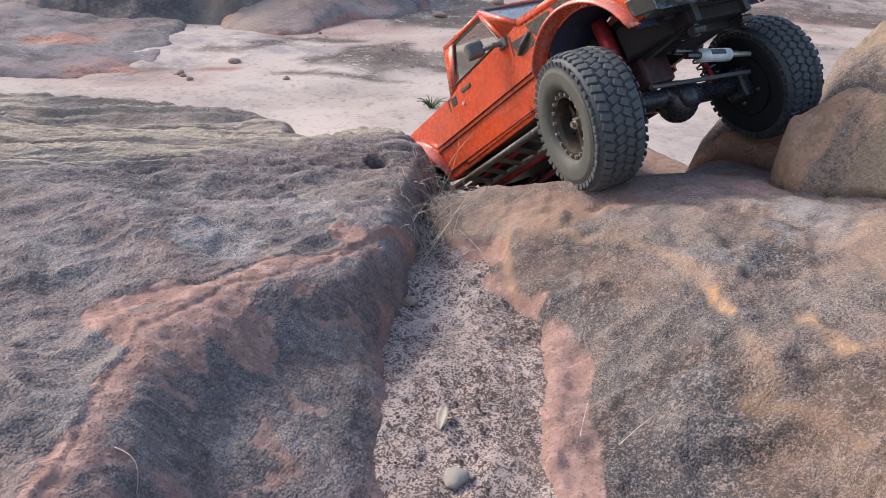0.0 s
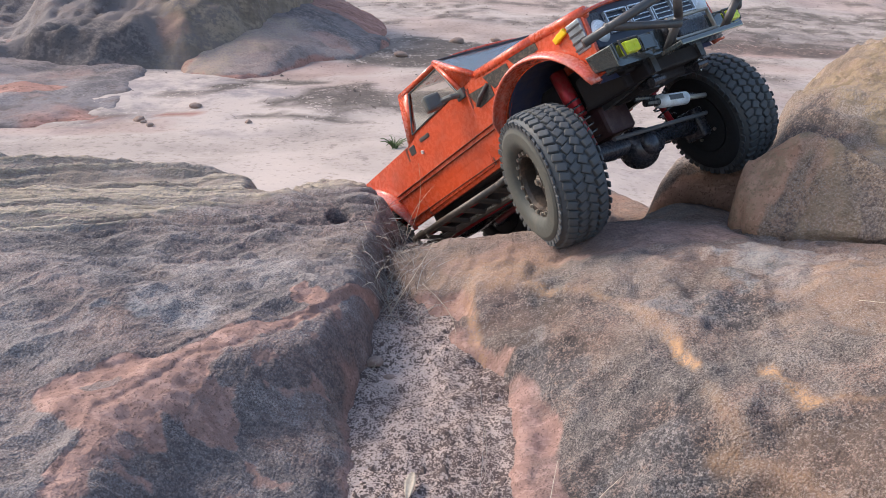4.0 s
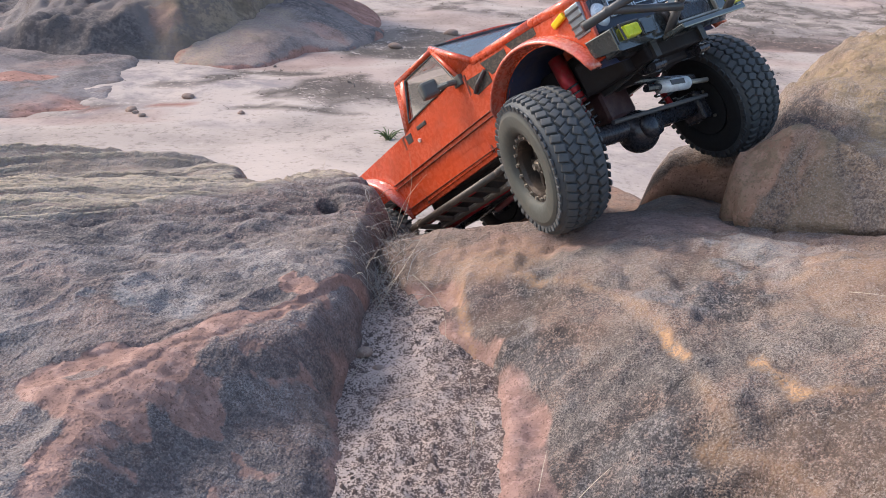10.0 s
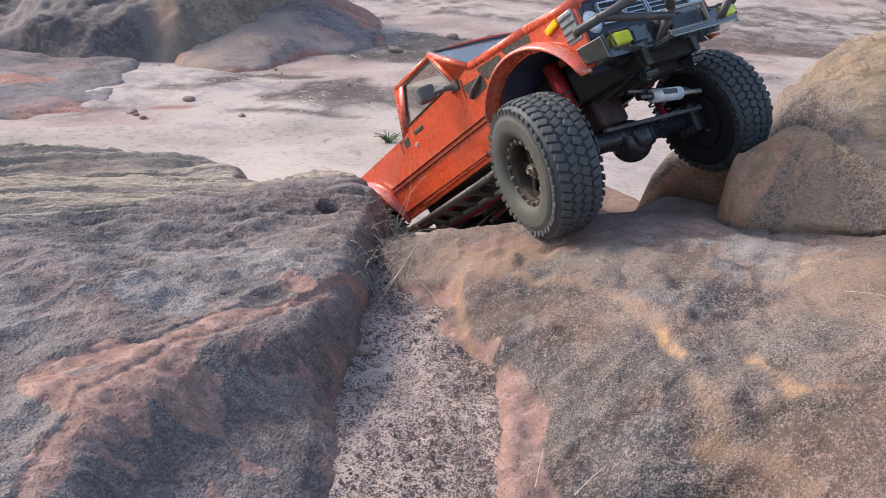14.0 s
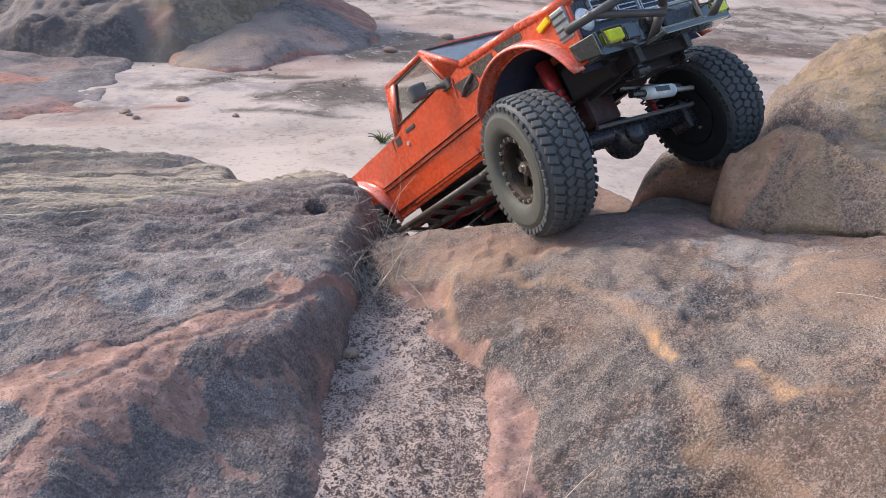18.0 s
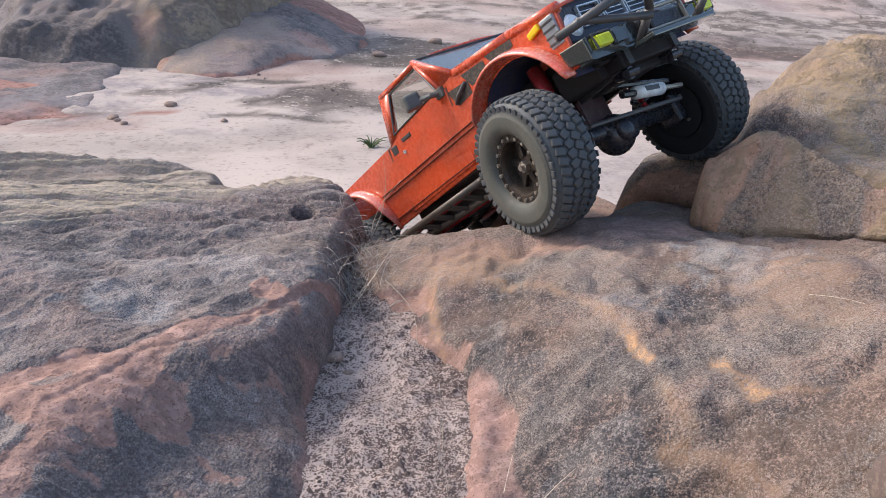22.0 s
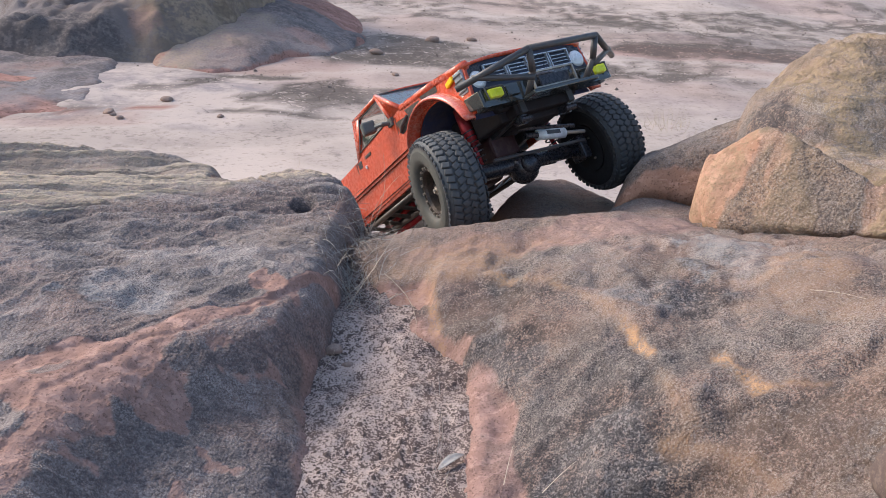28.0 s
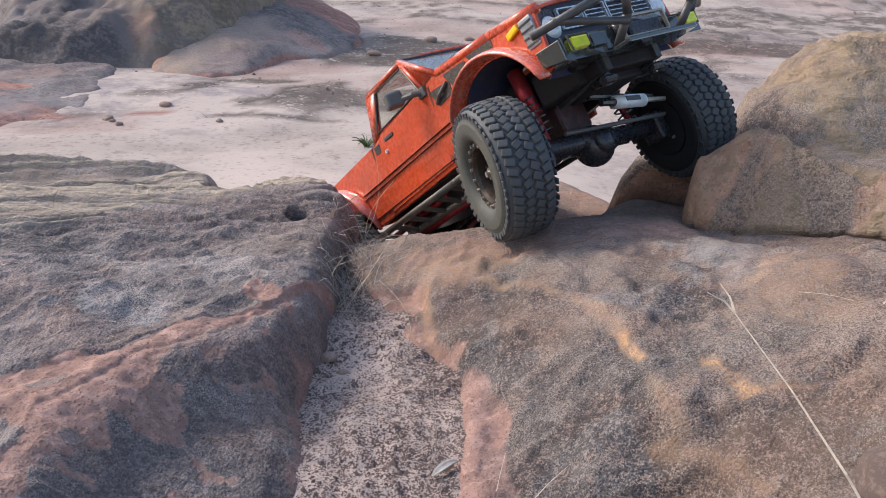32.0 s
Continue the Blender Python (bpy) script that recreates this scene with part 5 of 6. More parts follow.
for side in (-1, 1):
    bm = bmesh.new()
    prism(bm, [(0.072, 0.103), (0.097, 0.0975), (0.097, 0.1160), (0.070, 0.1180)], side * 0.092, side * 0.097, 0.001)
    part("bumper_wing", bm, BUMPER, bumper)
    bm = bmesh.new()
    box(bm, (0.0985, side * 0.0785, 0.1090), (0.010, 0.0190, 0.0100), None, 0.002)
    fog = part("fog_light", bm, YELLOW, truck, "bright yellow fog light")
    bm = bmesh.new()
    pipe(bm, [(0.101, side * 0.0895, 0.1030), (0.101, side * 0.0905, 0.1155), (0.101, side * 0.0665, 0.1155), (0.101, side * 0.0665, 0.1030)], 0.0010, 6)
    part("fog_bracket", bm, TUBE_GREY, fog)
    bm = bmesh.new()
    box(bm, (0.0985, side * 0.0540, 0.1085), (0.004, 0.018, 0.012), None, 0.001)
    part("bumper_plate", bm, BUMPER, bumper)
bm = bmesh.new()
rod(bm, (0.098, -0.028, 0.1130), (0.098, 0.028, 0.1130), 0.008, 14)
winch = part("winch", bm, DARK_METAL, truck, "small dark winch drum", True)
bm = bmesh.new()
box(bm, (0.1075, 0.0, 0.1080), (0.004, 0.044, 0.012), None, 0.0015)
part("fairlead", bm, DARK_METAL, winch, "dark fairlead plate")
bm = bmesh.new()
for z in (0.1010, 0.1190):
    box(bm, (0.1085, 0.0, z), (0.0035, 0.064, 0.0022), None, 0.0006)
for y in (-0.031, 0.031):
    box(bm, (0.1085, y, 0.1100), (0.0035, 0.0022, 0.0180), None, 0.0006)
part("winch_frame", bm, BOLT, winch, "bright edged winch opening")
GUARD = [(0.092, -0.118, 0.1240), (0.140, -0.050, 0.1340), (0.140, 0.050, 0.1340), (0.092, 0.118, 0.1240)]
bm = bmesh.new()
pipe(bm, GUARD, 0.0036, 12)
guard = part("front_guard", bm, TUBE_GREY, truck, "grey-black tube front guard", True)
for side in (-1, 1):
    bm = bmesh.new()
    pipe(bm, [(0.140, side * 0.049, 0.134), (0.128, side * 0.045, 0.1130), (0.104, side * 0.043, 0.0950)], 0.0036, 12)
    part("upright", bm, TUBE_GREY, guard, "", True)
    bm = bmesh.new()
    pipe(bm, [(0.104, side * 0.103, 0.1282), (0.127, side * 0.045, 0.1080)], 0.0032, 12)
    part("brace", bm, TUBE_GREY, guard, "", True)
bm = bmesh.new()
box(bm, (0.112, 0, 0.0945), (0.022, 0.096, 0.0045), None, 0.001)
part("guard_plate", bm, BUMPER, guard)

# chassis, axles and links
for y in (-0.036, 0.036):
    bm = bmesh.new()
    prism(bm, [(0.085, 0.098), (0.085, 0.086), (0.0, 0.078), (-0.10, 0.068), (-0.22, 0.070), (-0.36, 0.090), (-0.36, 0.100), (-0.2, 0.082), (-0.05, 0.082), (0.0, 0.092)], y - 0.004, y + 0.004)
    part("chassis_rail", bm, BLACK, truck)
bm = bmesh.new()
box(bm, (-0.115, 0, 0.066), (0.10, 0.080, 0.010), None, 0.002)
box(bm, (-0.09, 0, 0.078), (0.05, 0.045, 0.02), None, 0.003)
part("skid_plate", bm, BLACK, truck)
bm = bmesh.new()
box(bm, (-0.075, -0.030, 0.060), (0.080, 0.064, 0.034), None, 0.005)
box(bm, (-0.010, -0.024, 0.072), (0.060, 0.038, 0.030), None, 0.004)
part("gearbox", bm, OXBLOOD, truck, "dark red gearbox housing")
# added box that darkens the view below the slider
bm = bmesh.new()
box(bm, (-0.190, 0.0, 0.064), (0.150, 0.100, 0.034), None, 0.005)
part("underbody_filler", bm, BLACK, truck, "black filler box added to darken the gap under the truck")
for side in (-1, 1):
    bm = bmesh.new()
    pipe(bm, [(-0.125, side * 0.044, 0.052), (REAR_X + 0.012, side * 0.066, 0.040)], 0.0042, 10)
    part("trailing_link", bm, RED_METAL, truck, "red trailing link", True)
    bm = bmesh.new()
    pipe(bm, [(-0.150, side * 0.062, 0.066), (REAR_X + 0.02, side * 0.050, 0.060)], 0.0036, 10)
    part("upper_link", bm, RED_METAL, truck, "red upper link", True)
bm = bmesh.new()
box(bm, (0.045, 0.0, 0.088), (0.045, 0.060, 0.018), None, 0.003)
box(bm, (0.072, 0.0, 0.092), (0.02, 0.09, 0.012), None, 0.002)
part("servo_mount", bm, DEEP, truck)
bm = bmesh.new()
box(bm, (0.0, 0.0, 0.108), (0.120, 0.086, 0.034), None, 0.004)
box(bm, (0.040, -0.045, 0.100), (0.050, 0.020, 0.030), None, 0.003)
box(bm, (0.045, 0.048, 0.102), (0.050, 0.018, 0.026), None, 0.003)
part("engine_block", bm, DEEP, truck, "black block under the hood, darkened further for shade")
bm = bmesh.new()
box(bm, (0.068, 0.0, 0.108), (0.010, 0.120, 0.024), None, 0.002)
part("valance", bm, DEEP, truck)
for y in (-0.030, 0.030):
    bm = bmesh.new()
    pipe(bm, [(0.060, y, 0.084), (0.078, y * 1.15, 0.080)], 0.0055, 10)
    rod(bm, (0.078, y * 1.15 - 0.008, 0.080), (0.078, y * 1.15 + 0.008, 0.080), 0.004, 10)
    part("recovery_point", bm, DARK_METAL, truck)


def axle(x, z, roll, front):
    """An axle: tube, offset pumpkin, knuckles, links and dampers."""
    s = math.tan(radians(roll))
    lift = lambda y: z + s * y
    bm = bmesh.new()
    rod(bm, (x, -0.086, lift(-0.086)), (x, 0.086, lift(0.086)), 0.0085, 14)
    axle_ob = part("front_axle" if front else "rear_axle", bm, DARK_METAL, truck, "black axle tube", True)
    bm = bmesh.new()
    py, pz = -0.014, lift(-0.014) - 0.006
    ball(bm, (x + 0.002, py, pz), 0.0195, (1, 0.95, 1), 18)
    rod(bm, (x + 0.012, py, pz), (x + 0.023, py, pz), 0.0140, 16, 0.011)
    rod(bm, (x, py, pz), (x - 0.035, py, pz + 0.012), 0.008, 12)
    part("differential", bm, DARK_METAL, axle_ob, "black differential housing", True)
    for side in (-1, 1):
        bm = bmesh.new()
        box(bm, (x, side * 0.0830, lift(side * 0.083)), (0.024, 0.014, 0.030), None, 0.003)
        part("knuckle", bm, DARK_METAL, axle_ob)
        bm = bmesh.new()
        far = -0.11 if front else -0.13
        pipe(bm, [(x - 0.004, side * 0.042, lift(side * 0.042) - 0.006), (far, side * 0.030, 0.060)], 0.0034, 8)
        part("lower_link", bm, DARK_METAL, axle_ob)
        bm = bmesh.new()
        top = (x - 0.014, side * 0.052, 0.130)
        low = (x - 0.004, side * 0.060, lift(side * 0.06) + 0.004)
        rod(bm, low, top, 0.0030, 10)
        rod(bm, Vector(low).lerp(Vector(top), 0.45), top, 0.0075, 14)
        damper = part("damper", bm, RED_METAL, truck, "red damper body", True)
        bm = bmesh.new()
        a, b = Vector(low), Vector(top)
        pts = [a.lerp(b, 0.15 + 0.5 * k / 48) + 0.0082 * Vector((math.cos(k * 0.8), math.sin(k * 0.8), 0)) for k in range(49)]
        pipe(bm, pts, 0.0010, 5)
        part("spring", bm, DARK_METAL, damper)
    if front:
        bm = bmesh.new()
        rod(bm, (x + 0.026, -0.070, lift(-0.07) + 0.004), (x + 0.026, 0.070, lift(0.07) + 0.004), 0.0021, 8)
        part("tie_rod", bm, TUBE_GREY, axle_ob, "steel tie rod")
        bm = bmesh.new()
        rod(bm, (x + 0.024, -0.020, 0.076), (x + 0.024, 0.066, lift(0.066) + 0.024), 0.0030, 8)
        part("drag_link", bm, DARK_METAL, axle_ob)
        bm = bmesh.new()
        rod(bm, (x + 0.028, 0.006, 0.0672), (x + 0.028, 0.046, 0.0612), 0.0062, 16)
        tube = part("steering_damper", bm, WHITE, truck, "white steering damper tube with a dark label", True)
        bm = bmesh.new()
        box(bm, (x + 0.0338, 0.026, 0.0647), (0.0015, 0.020, 0.0045), pose(0, 0, 0, -8, 0, 0))
        part("label", bm, TUBE_GREY, tube)
        bm = bmesh.new()
        rod(bm, (x + 0.028, 0.046, 0.0612), (x + 0.028, 0.078, 0.0565), 0.0025, 8)
        part("piston", bm, BOLT, tube)
        bm = bmesh.new()
        rod(bm, (x + 0.028, 0.006, 0.0672), (x + 0.028, -0.012, 0.0702), 0.0035, 8)
        part("rod_end", bm, DARK_METAL, tube)
    return axle_ob


front_axle = axle(AXLE_X, 0.040, -4.5, True)
axle(REAR_X, 0.044, 3.0, False)
bm = bmesh.new()
rod(bm, (-0.025, 0.004, 0.052), (-0.245, 0.004, 0.054), 0.0045, 10)
part("drive_shaft", bm, DARK_METAL, truck, "dark drive shaft", True)

# wheels
def tyre_carcass():
    bm = bmesh.new()
    lathe(bm, [(0.0315, 0.0165), (0.0340, 0.0215), (0.0430, 0.0238), (0.0520, 0.0232), (0.0575, 0.0205), (0.0596, 0.0120), (0.0600, 0.0), (0.0596, -0.0120),
               (0.0575, -0.0205), (0.0520, -0.0232), (0.0430, -0.0238), (0.0340, -0.0215), (0.0315, -0.0165)], 56)
    return bm


def block_mesh(size, bevel):
    bm = bmesh.new()
    box(bm, (0, 0, 0), size, None, 0)
    for v in bm.verts:
        if v.co.x > 0:
            v.co.y *= 0.86
            v.co.z *= 0.86
    bmesh.ops.bevel(bm, geom=[e for e in bm.edges if max(v.co.x for v in e.verts) > 0], offset=bevel, segments=2, affect="EDGES", profile=0.6)
    me = bpy.data.meshes.new("tread_block")
    bm.to_mesh(me)
    bm.free()
    me.materials.append(RUBBER)
    return me


CENTRE_BLOCK, EDGE_BLOCK, LONG_LUG, SHORT_LUG = (block_mesh(s, b) for s, b in (((0.0042, 0.0088, 0.0077), 0.0011), ((0.0044, 0.0100, 0.0073), 0.0011), ((0.0076, 0.0020, 0.0060), 0.0007), ((0.0056, 0.0020, 0.0056), 0.0007)))


def wheel(name, where, turn):
    bm = tyre_carcass()
    ob = part(name, bm, RUBBER, truck, "knobbly black rubber tyre, dusty", True)
    n = 46
    for k in range(n):
        for y, me, skew, off, r in ((-0.0046, CENTRE_BLOCK, 30, 0.0, 0.0600), (0.0046, CENTRE_BLOCK, -30, 0.5, 0.0600), (-0.0143, EDGE_BLOCK, -18, 0.5, 0.0592), (0.0143, EDGE_BLOCK, 18, 0.0, 0.0592),
                                    (-0.0228, LONG_LUG if k % 2 else SHORT_LUG, 0, 0.5, 0.0536), (0.0228, LONG_LUG if k % 2 else SHORT_LUG, 0, 0.0, 0.0536)):
            m = Matrix.Rotation(-2 * math.pi * (k + off) / n, 4, "Y") @ Matrix.Translation((r, y, 0)) @ Matrix.Rotation(radians(skew), 4, "X")
            if abs(y) > 0.01:
                m = m @ Matrix.Rotation(math.copysign(radians(13), y), 4, "Z")
            block = new("tread_block", me)
            block.parent = ob
            block.matrix_basis = m
    for s in (-1, 1):
        bm = bmesh.new()
        lathe(bm, [(0.0305, s * 0.0180), (0.0318, s * 0.0215), (0.0340, s * 0.0238), (0.0400, s * 0.0256), (0.0470, s * 0.0250), (0.0478, s * 0.0250), (0.0486, s * 0.0243), (0.0505, s * 0.0238)], 48)
        part("sidewall", bm, WALL_RUBBER if s < 0 else SHADED_RUBBER, ob, "dusty grey sidewall" if s < 0 else "inner sidewall, darkened for shade", True)
    bm = bmesh.new()
    lathe(bm, [(0.0315, -0.0150), (0.0308, -0.0185), (0.0248, -0.0185), (0.0236, -0.0150), (0.0225, -0.0050), (0.0090, -0.0030), (0.0085, -0.0090), (0.0, -0.0090)], 40)
    lathe(bm, [(0.0312, -0.0185), (0.0290, 0.0), (0.0310, 0.0200), (0.0280, 0.0200), (0.0250, -0.0040), (0.0, -0.0040)], 40)
    rim = part("rim", bm, BRONZE, ob, "dark bronze beadlock rim")
    for k in range(6):
        bm = bmesh.new()
        m = Matrix.Rotation(2 * math.pi * k / 6, 4, "Y")
        box(bm, (0, 0, 0), (0.017, 0.004, 0.0065), m @ Matrix.Translation((0.0160, -0.0068, 0)) @ Matrix.Rotation(radians(8), 4, "Z"), 0.0008)
        part("spoke", bm, BRONZE, ob)
    for k in range(18):
        a = 2 * math.pi * k / 18
        bolt = new("bolt", BOLT_MESH)
        bolt.parent = ob
        bolt.matrix_basis = Matrix.Translation((0.0279 * math.cos(a), -0.0192, 0.0279 * math.sin(a)))
    bm = bmesh.new()
    rod(bm, (0, -0.005, 0), (0, -0.0135, 0), 0.0055, 6)
    rod(bm, (0, -0.0135, 0), (0, -0.0165, 0), 0.0028, 10)
    part("hub_nut", bm, BOLT, ob)
    bm = bmesh.new()
    rod(bm, (0, 0.012, 0), (0, 0.0232, 0), 0.0315, 32, 0.031)
    part("inner_disc", bm, SHADED_RUBBER, ob, "inner hub disc, darkened for shade")
    for k in range(4):
        a = radians(30 + 90 * k)
        bolt = new("bolt", BOLT_MESH)
        bolt.parent = ob
        bolt.matrix_basis = Matrix.Translation((0.019 * math.cos(a), 0.0242, 0.019 * math.sin(a)))
    ob.matrix_basis = where @ turn @ Matrix.Scale(0.975, 4)
    return ob


bm = bmesh.new()
rod(bm, (0, 0.0012, 0), (0, -0.0014, 0), 0.0017, 6)
BOLT_MESH = bpy.data.meshes.new("bolt")
bm.to_mesh(BOLT_MESH)
bm.free()
BOLT_MESH.materials.append(BOLT)
WHEEL_Y = 0.111
RIGHT_HUB, LEFT_HUB = (0.006, -0.119, 0.0440), (AXLE_X + 0.004, 0.121, 0.0335)
KINGPIN = 0.034
front_right = wheel("front_wheel", pose(*RIGHT_HUB), Matrix())
front_left = wheel("front_wheel", pose(*LEFT_HUB), pose(0, 0, 0, 0, 0, 180))
rear_right = wheel("rear_wheel", pose(REAR_X, -WHEEL_Y, 0.041), Matrix())
rear_left = wheel("rear_wheel", pose(REAR_X, WHEEL_Y, 0.049), pose(0, 0, 0, 0, 0, 180))



# ---- small things on the ground ----
STRAW = plain("dry_straw", (0.50, 0.42, 0.33), 0.8, 0.0, 0.3, (0.25, 0.2, 0.16), 200)
GREY_STRAW = plain("grey_straw", (0.40, 0.375, 0.35), 0.85, 0.0, 0.3, (0.2, 0.16, 0.14), 200)
TWIG = plain("dark_twig", (0.12, 0.085, 0.07), 0.85, 0.0, 0.3, (0.2, 0.15, 0.12), 200)
LEAF = plain("green_leaf", (0.07, 0.11, 0.03), 0.6, 0.0, 0.2, (0.2, 0.2, 0.1), 100)
CRUST = plain("dark_crust", (0.11, 0.078, 0.07), 0.9, 0.0, 0.4, (0.3, 0.22, 0.18), 250)
GRIT = plain("plain_litter", (0.15, 0.115, 0.10), 0.9, 0.0, 0.4, (0.4, 0.32, 0.28), 40)
GREY_STONE = plain("grey_stone", (0.34, 0.31, 0.27), 0.9, 0.0, 0.4, (0.45, 0.38, 0.33), 120)
PEBBLE = plain("pebble_brown", (0.28, 0.19, 0.155), 0.9, 0.0, 0.5, (0.45, 0.36, 0.3), 120)
rng = random.Random(5)


def stalk(bm, points, width):
    """A thin three-sided stalk along a curve."""
    rings = []
    for i, p in enumerate(points):
        p = Vector(p)
        d = (Vector(points[min(i + 1, len(points) - 1)]) - Vector(points[max(i - 1, 0)])).normalized()
        u = d.orthogonal().normalized()
        v = d.cross(u)
        w = width * (1 - 0.6 * i / (len(points) - 1)) / 2
        rings.append([bm.verts.new(p + w * (math.cos(a) * u + math.sin(a) * v)) for a in (0, 2.1, 4.2)])
    for a, b in zip(rings, rings[1:]):
        for k in range(3):
            bm.faces.new((a[k], a[(k + 1) % 3], b[(k + 1) % 3], b[k]))


def bow(start, end, lift, sway, n=6):
    """Points of a bent stalk from start to end."""
    a, b = Vector(start), Vector(end)
    out = []
    for i in range(n + 1):
        u = i / n
        out.append(a.lerp(b, u) + Vector((sway[0], sway[1], lift)) * math.sin(math.pi * u))
    return out


def thing(name, bm, mat, label, category, kind=""):
    me = bpy.data.meshes.new(name)
    bm.to_mesh(me)
    bm.free()
    me.materials.append(mat)
    return tagged(new(name, me), label, category, "", kind)


def sand_z(x, y):
    return float(channel_height(np.array(x), np.array(y)))


def slab_z(x, y):
    return float(left_height(np.array(x), np.array(y)))


def ridge_z(x, y):
    return float(right_height(np.array(x), np.array(y)))


def floor_z(x, y):
    """The highest of sand and rock at a spot near the channel."""
    zs = [sand_z(x, y)]
    if inside_distance(np.array(x), np.array(y), LEFT_RIM) > 0:
        zs.append(slab_z(x, y))
    if inside_distance(np.array(x), np.array(y), RIGHT_RIM) > 0:
        zs.append(ridge_z(x, y))
    return max(zs)


# tangle of dead grass in the cleft
for mat, count, word in ((GREY_STRAW, 210, "grey"), (TWIG, 130, "dark"), (STRAW, 30, "straw-coloured")):
    bm = bmesh.new()
    for k in range(count):
        y = rng.uniform(0.70, 0.88)
        x = 0.051 + 0.013 * rng.gauss(0, 1) + 0.10 * (0.80 - y) * 0.3
        a = rng.uniform(0, 6.28)
        length = rng.uniform(0.010, 0.032) * (0.7 if mat is TWIG else 1.0)
        z = floor_z(x, y)
        ex, ey = x + length * math.cos(a), y + length * math.sin(a) * 1.2
        ez = max(floor_z(ex, ey) + 0.001, min(z + 0.018, z + rng.uniform(-0.006, 0.012)))
        stalk(bm, bow((x, y, z - 0.001), (ex, ey, ez), rng.uniform(0.001, 0.008), (rng.gauss(0, 0.003), rng.gauss(0, 0.003))), rng.uniform(0.0004, 0.0007))
    thing("dead_grass", bm, mat, "tangled dead %s grass in the cleft between the rocks" % word, "grass", "stuff")

# blades that stand in front of the truck, and single straws on the sand
for label, pts, w, mat in (
        ("tall pale grass blade standing in the cleft", bow((0.052, 0.868, 0.405), (0.066, 0.862, 0.490), 0.0, (0.008, 0.0)), 0.0010, STRAW),
        ("tall pale grass blade standing in the cleft", bow((0.054, 0.866, 0.405), (0.082, 0.870, 0.468), 0.0, (-0.008, 0.0)), 0.0010, STRAW),
        ("bent pale grass blade standing in the cleft", bow((0.052, 0.868, 0.405), (0.034, 0.860, 0.448), 0.010, (0.0, 0.0)), 0.0009, STRAW),
        ("long straw lying across the channel", bow((0.050, 0.705, floor_z(0.050, 0.705) + 0.002), (0.084, 0.800, floor_z(0.084, 0.800) + 0.004), 0.006, (0.004, 0)), 0.0011, STRAW),
        ("long straw lying across the channel", bow((0.046, 0.715, floor_z(0.046, 0.715) + 0.002), (0.070, 0.762, floor_z(0.070, 0.762) + 0.005), 0.004, (0.004, 0)), 0.0010, STRAW),
        ("curved red-brown straw beside the rock band", bow((0.076, 0.752, floor_z(0.076, 0.752) + 0.003), (0.104, 0.652, floor_z(0.104, 0.652) + 0.002), 0.003, (0.012, 0.0)), 0.0010, STRAW),
        ("thin straw half buried in the sand", bow((0.123, 0.625, floor_z(0.123, 0.625) + 0.002), (0.121, 0.528, floor_z(0.121, 0.528) + 0.002), 0.001, (0.002, 0.0)), 0.0009, GREY_STRAW),
        ("thin straw half buried in the sand", bow((0.064, 0.594, floor_z(0.064, 0.594) + 0.002), (0.119, 0.616, floor_z(0.119, 0.616) + 0.002), 0.002, (0.0, 0.002)), 0.0008, TWIG),
        ("white straw lying against the slab", bow((0.048, 0.737, floor_z(0.048, 0.737) + 0.002), (0.068, 0.722, floor_z(0.068, 0.722) + 0.002), 0.002, (0.0, 0.004)), 0.0012, STRAW),
        ("short blade on the slab's nose", bow((-0.040, 0.985, slab_z(-0.040, 0.985)), (-0.034, 0.985, slab_z(-0.040, 0.985) + 0.026), 0.0, (0.003, 0)), 0.0007, STRAW),
        ("straw on the red rock band", bow((0.160, 0.512, floor_z(0.160, 0.512) + 0.002), (0.168, 0.545, floor_z(0.168, 0.545) + 0.002), 0.002, (0.0, 0.0)), 0.0009, STRAW),
        ("thin straw standing off the channel sand", bow((0.125, 0.583, floor_z(0.125, 0.583) + 0.002), (0.124, 0.536, floor_z(0.124, 0.536) + 0.002), 0.003, (0.001, 0.0)), 0.0010, STRAW),
        ("curved stalk lying beside the red rock band", bow((0.130, 0.533, floor_z(0.130, 0.533) + 0.002), (0.134, 0.505, floor_z(0.134, 0.505) + 0.002), 0.002, (-0.004, 0.0)), 0.0011, STRAW),
        ("straight straw lying on the brown ridge", bow((0.180, 0.500, floor_z(0.180, 0.500) + 0.004), (0.200, 0.514, floor_z(0.200, 0.514) + 0.003), 0.001, (0.0, 0.0)), 0.0010, STRAW),
        ("pale straw lying on the brown ridge", bow((0.348, 0.586, floor_z(0.348, 0.586) + 0.003), (0.364, 0.554, floor_z(0.364, 0.554) + 0.003), 0.001, (0.001, 0.0)), 0.0006, STRAW),
        ("white looped twig lying at the block's foot", bow((0.374, 0.542, floor_z(0.374, 0.542) + 0.003), (0.387, 0.555, floor_z(0.387, 0.555) + 0.006), 0.005, (0.003, -0.003)), 0.0016, STRAW),
        ("pale curved blade lying on the slab's ledge", bow((-0.060, 0.412, slab_z(-0.060, 0.412) + 0.001), (-0.045, 0.398, slab_z(-0.045, 0.398) + 0.002), 0.003, (0.004, 0.002)), 0.0010, STRAW),
        ("straw at the foot of the slab", bow((0.040, 0.625, floor_z(0.042, 0.625) + 0.002), (0.046, 0.660, floor_z(0.046, 0.660) + 0.002), 0.004, (0.004, 0)), 0.0010, STRAW)):
    bm = bmesh.new()
    stalk(bm, pts, w * 0.7)
    thing("straw", bm, mat, label, "straw")


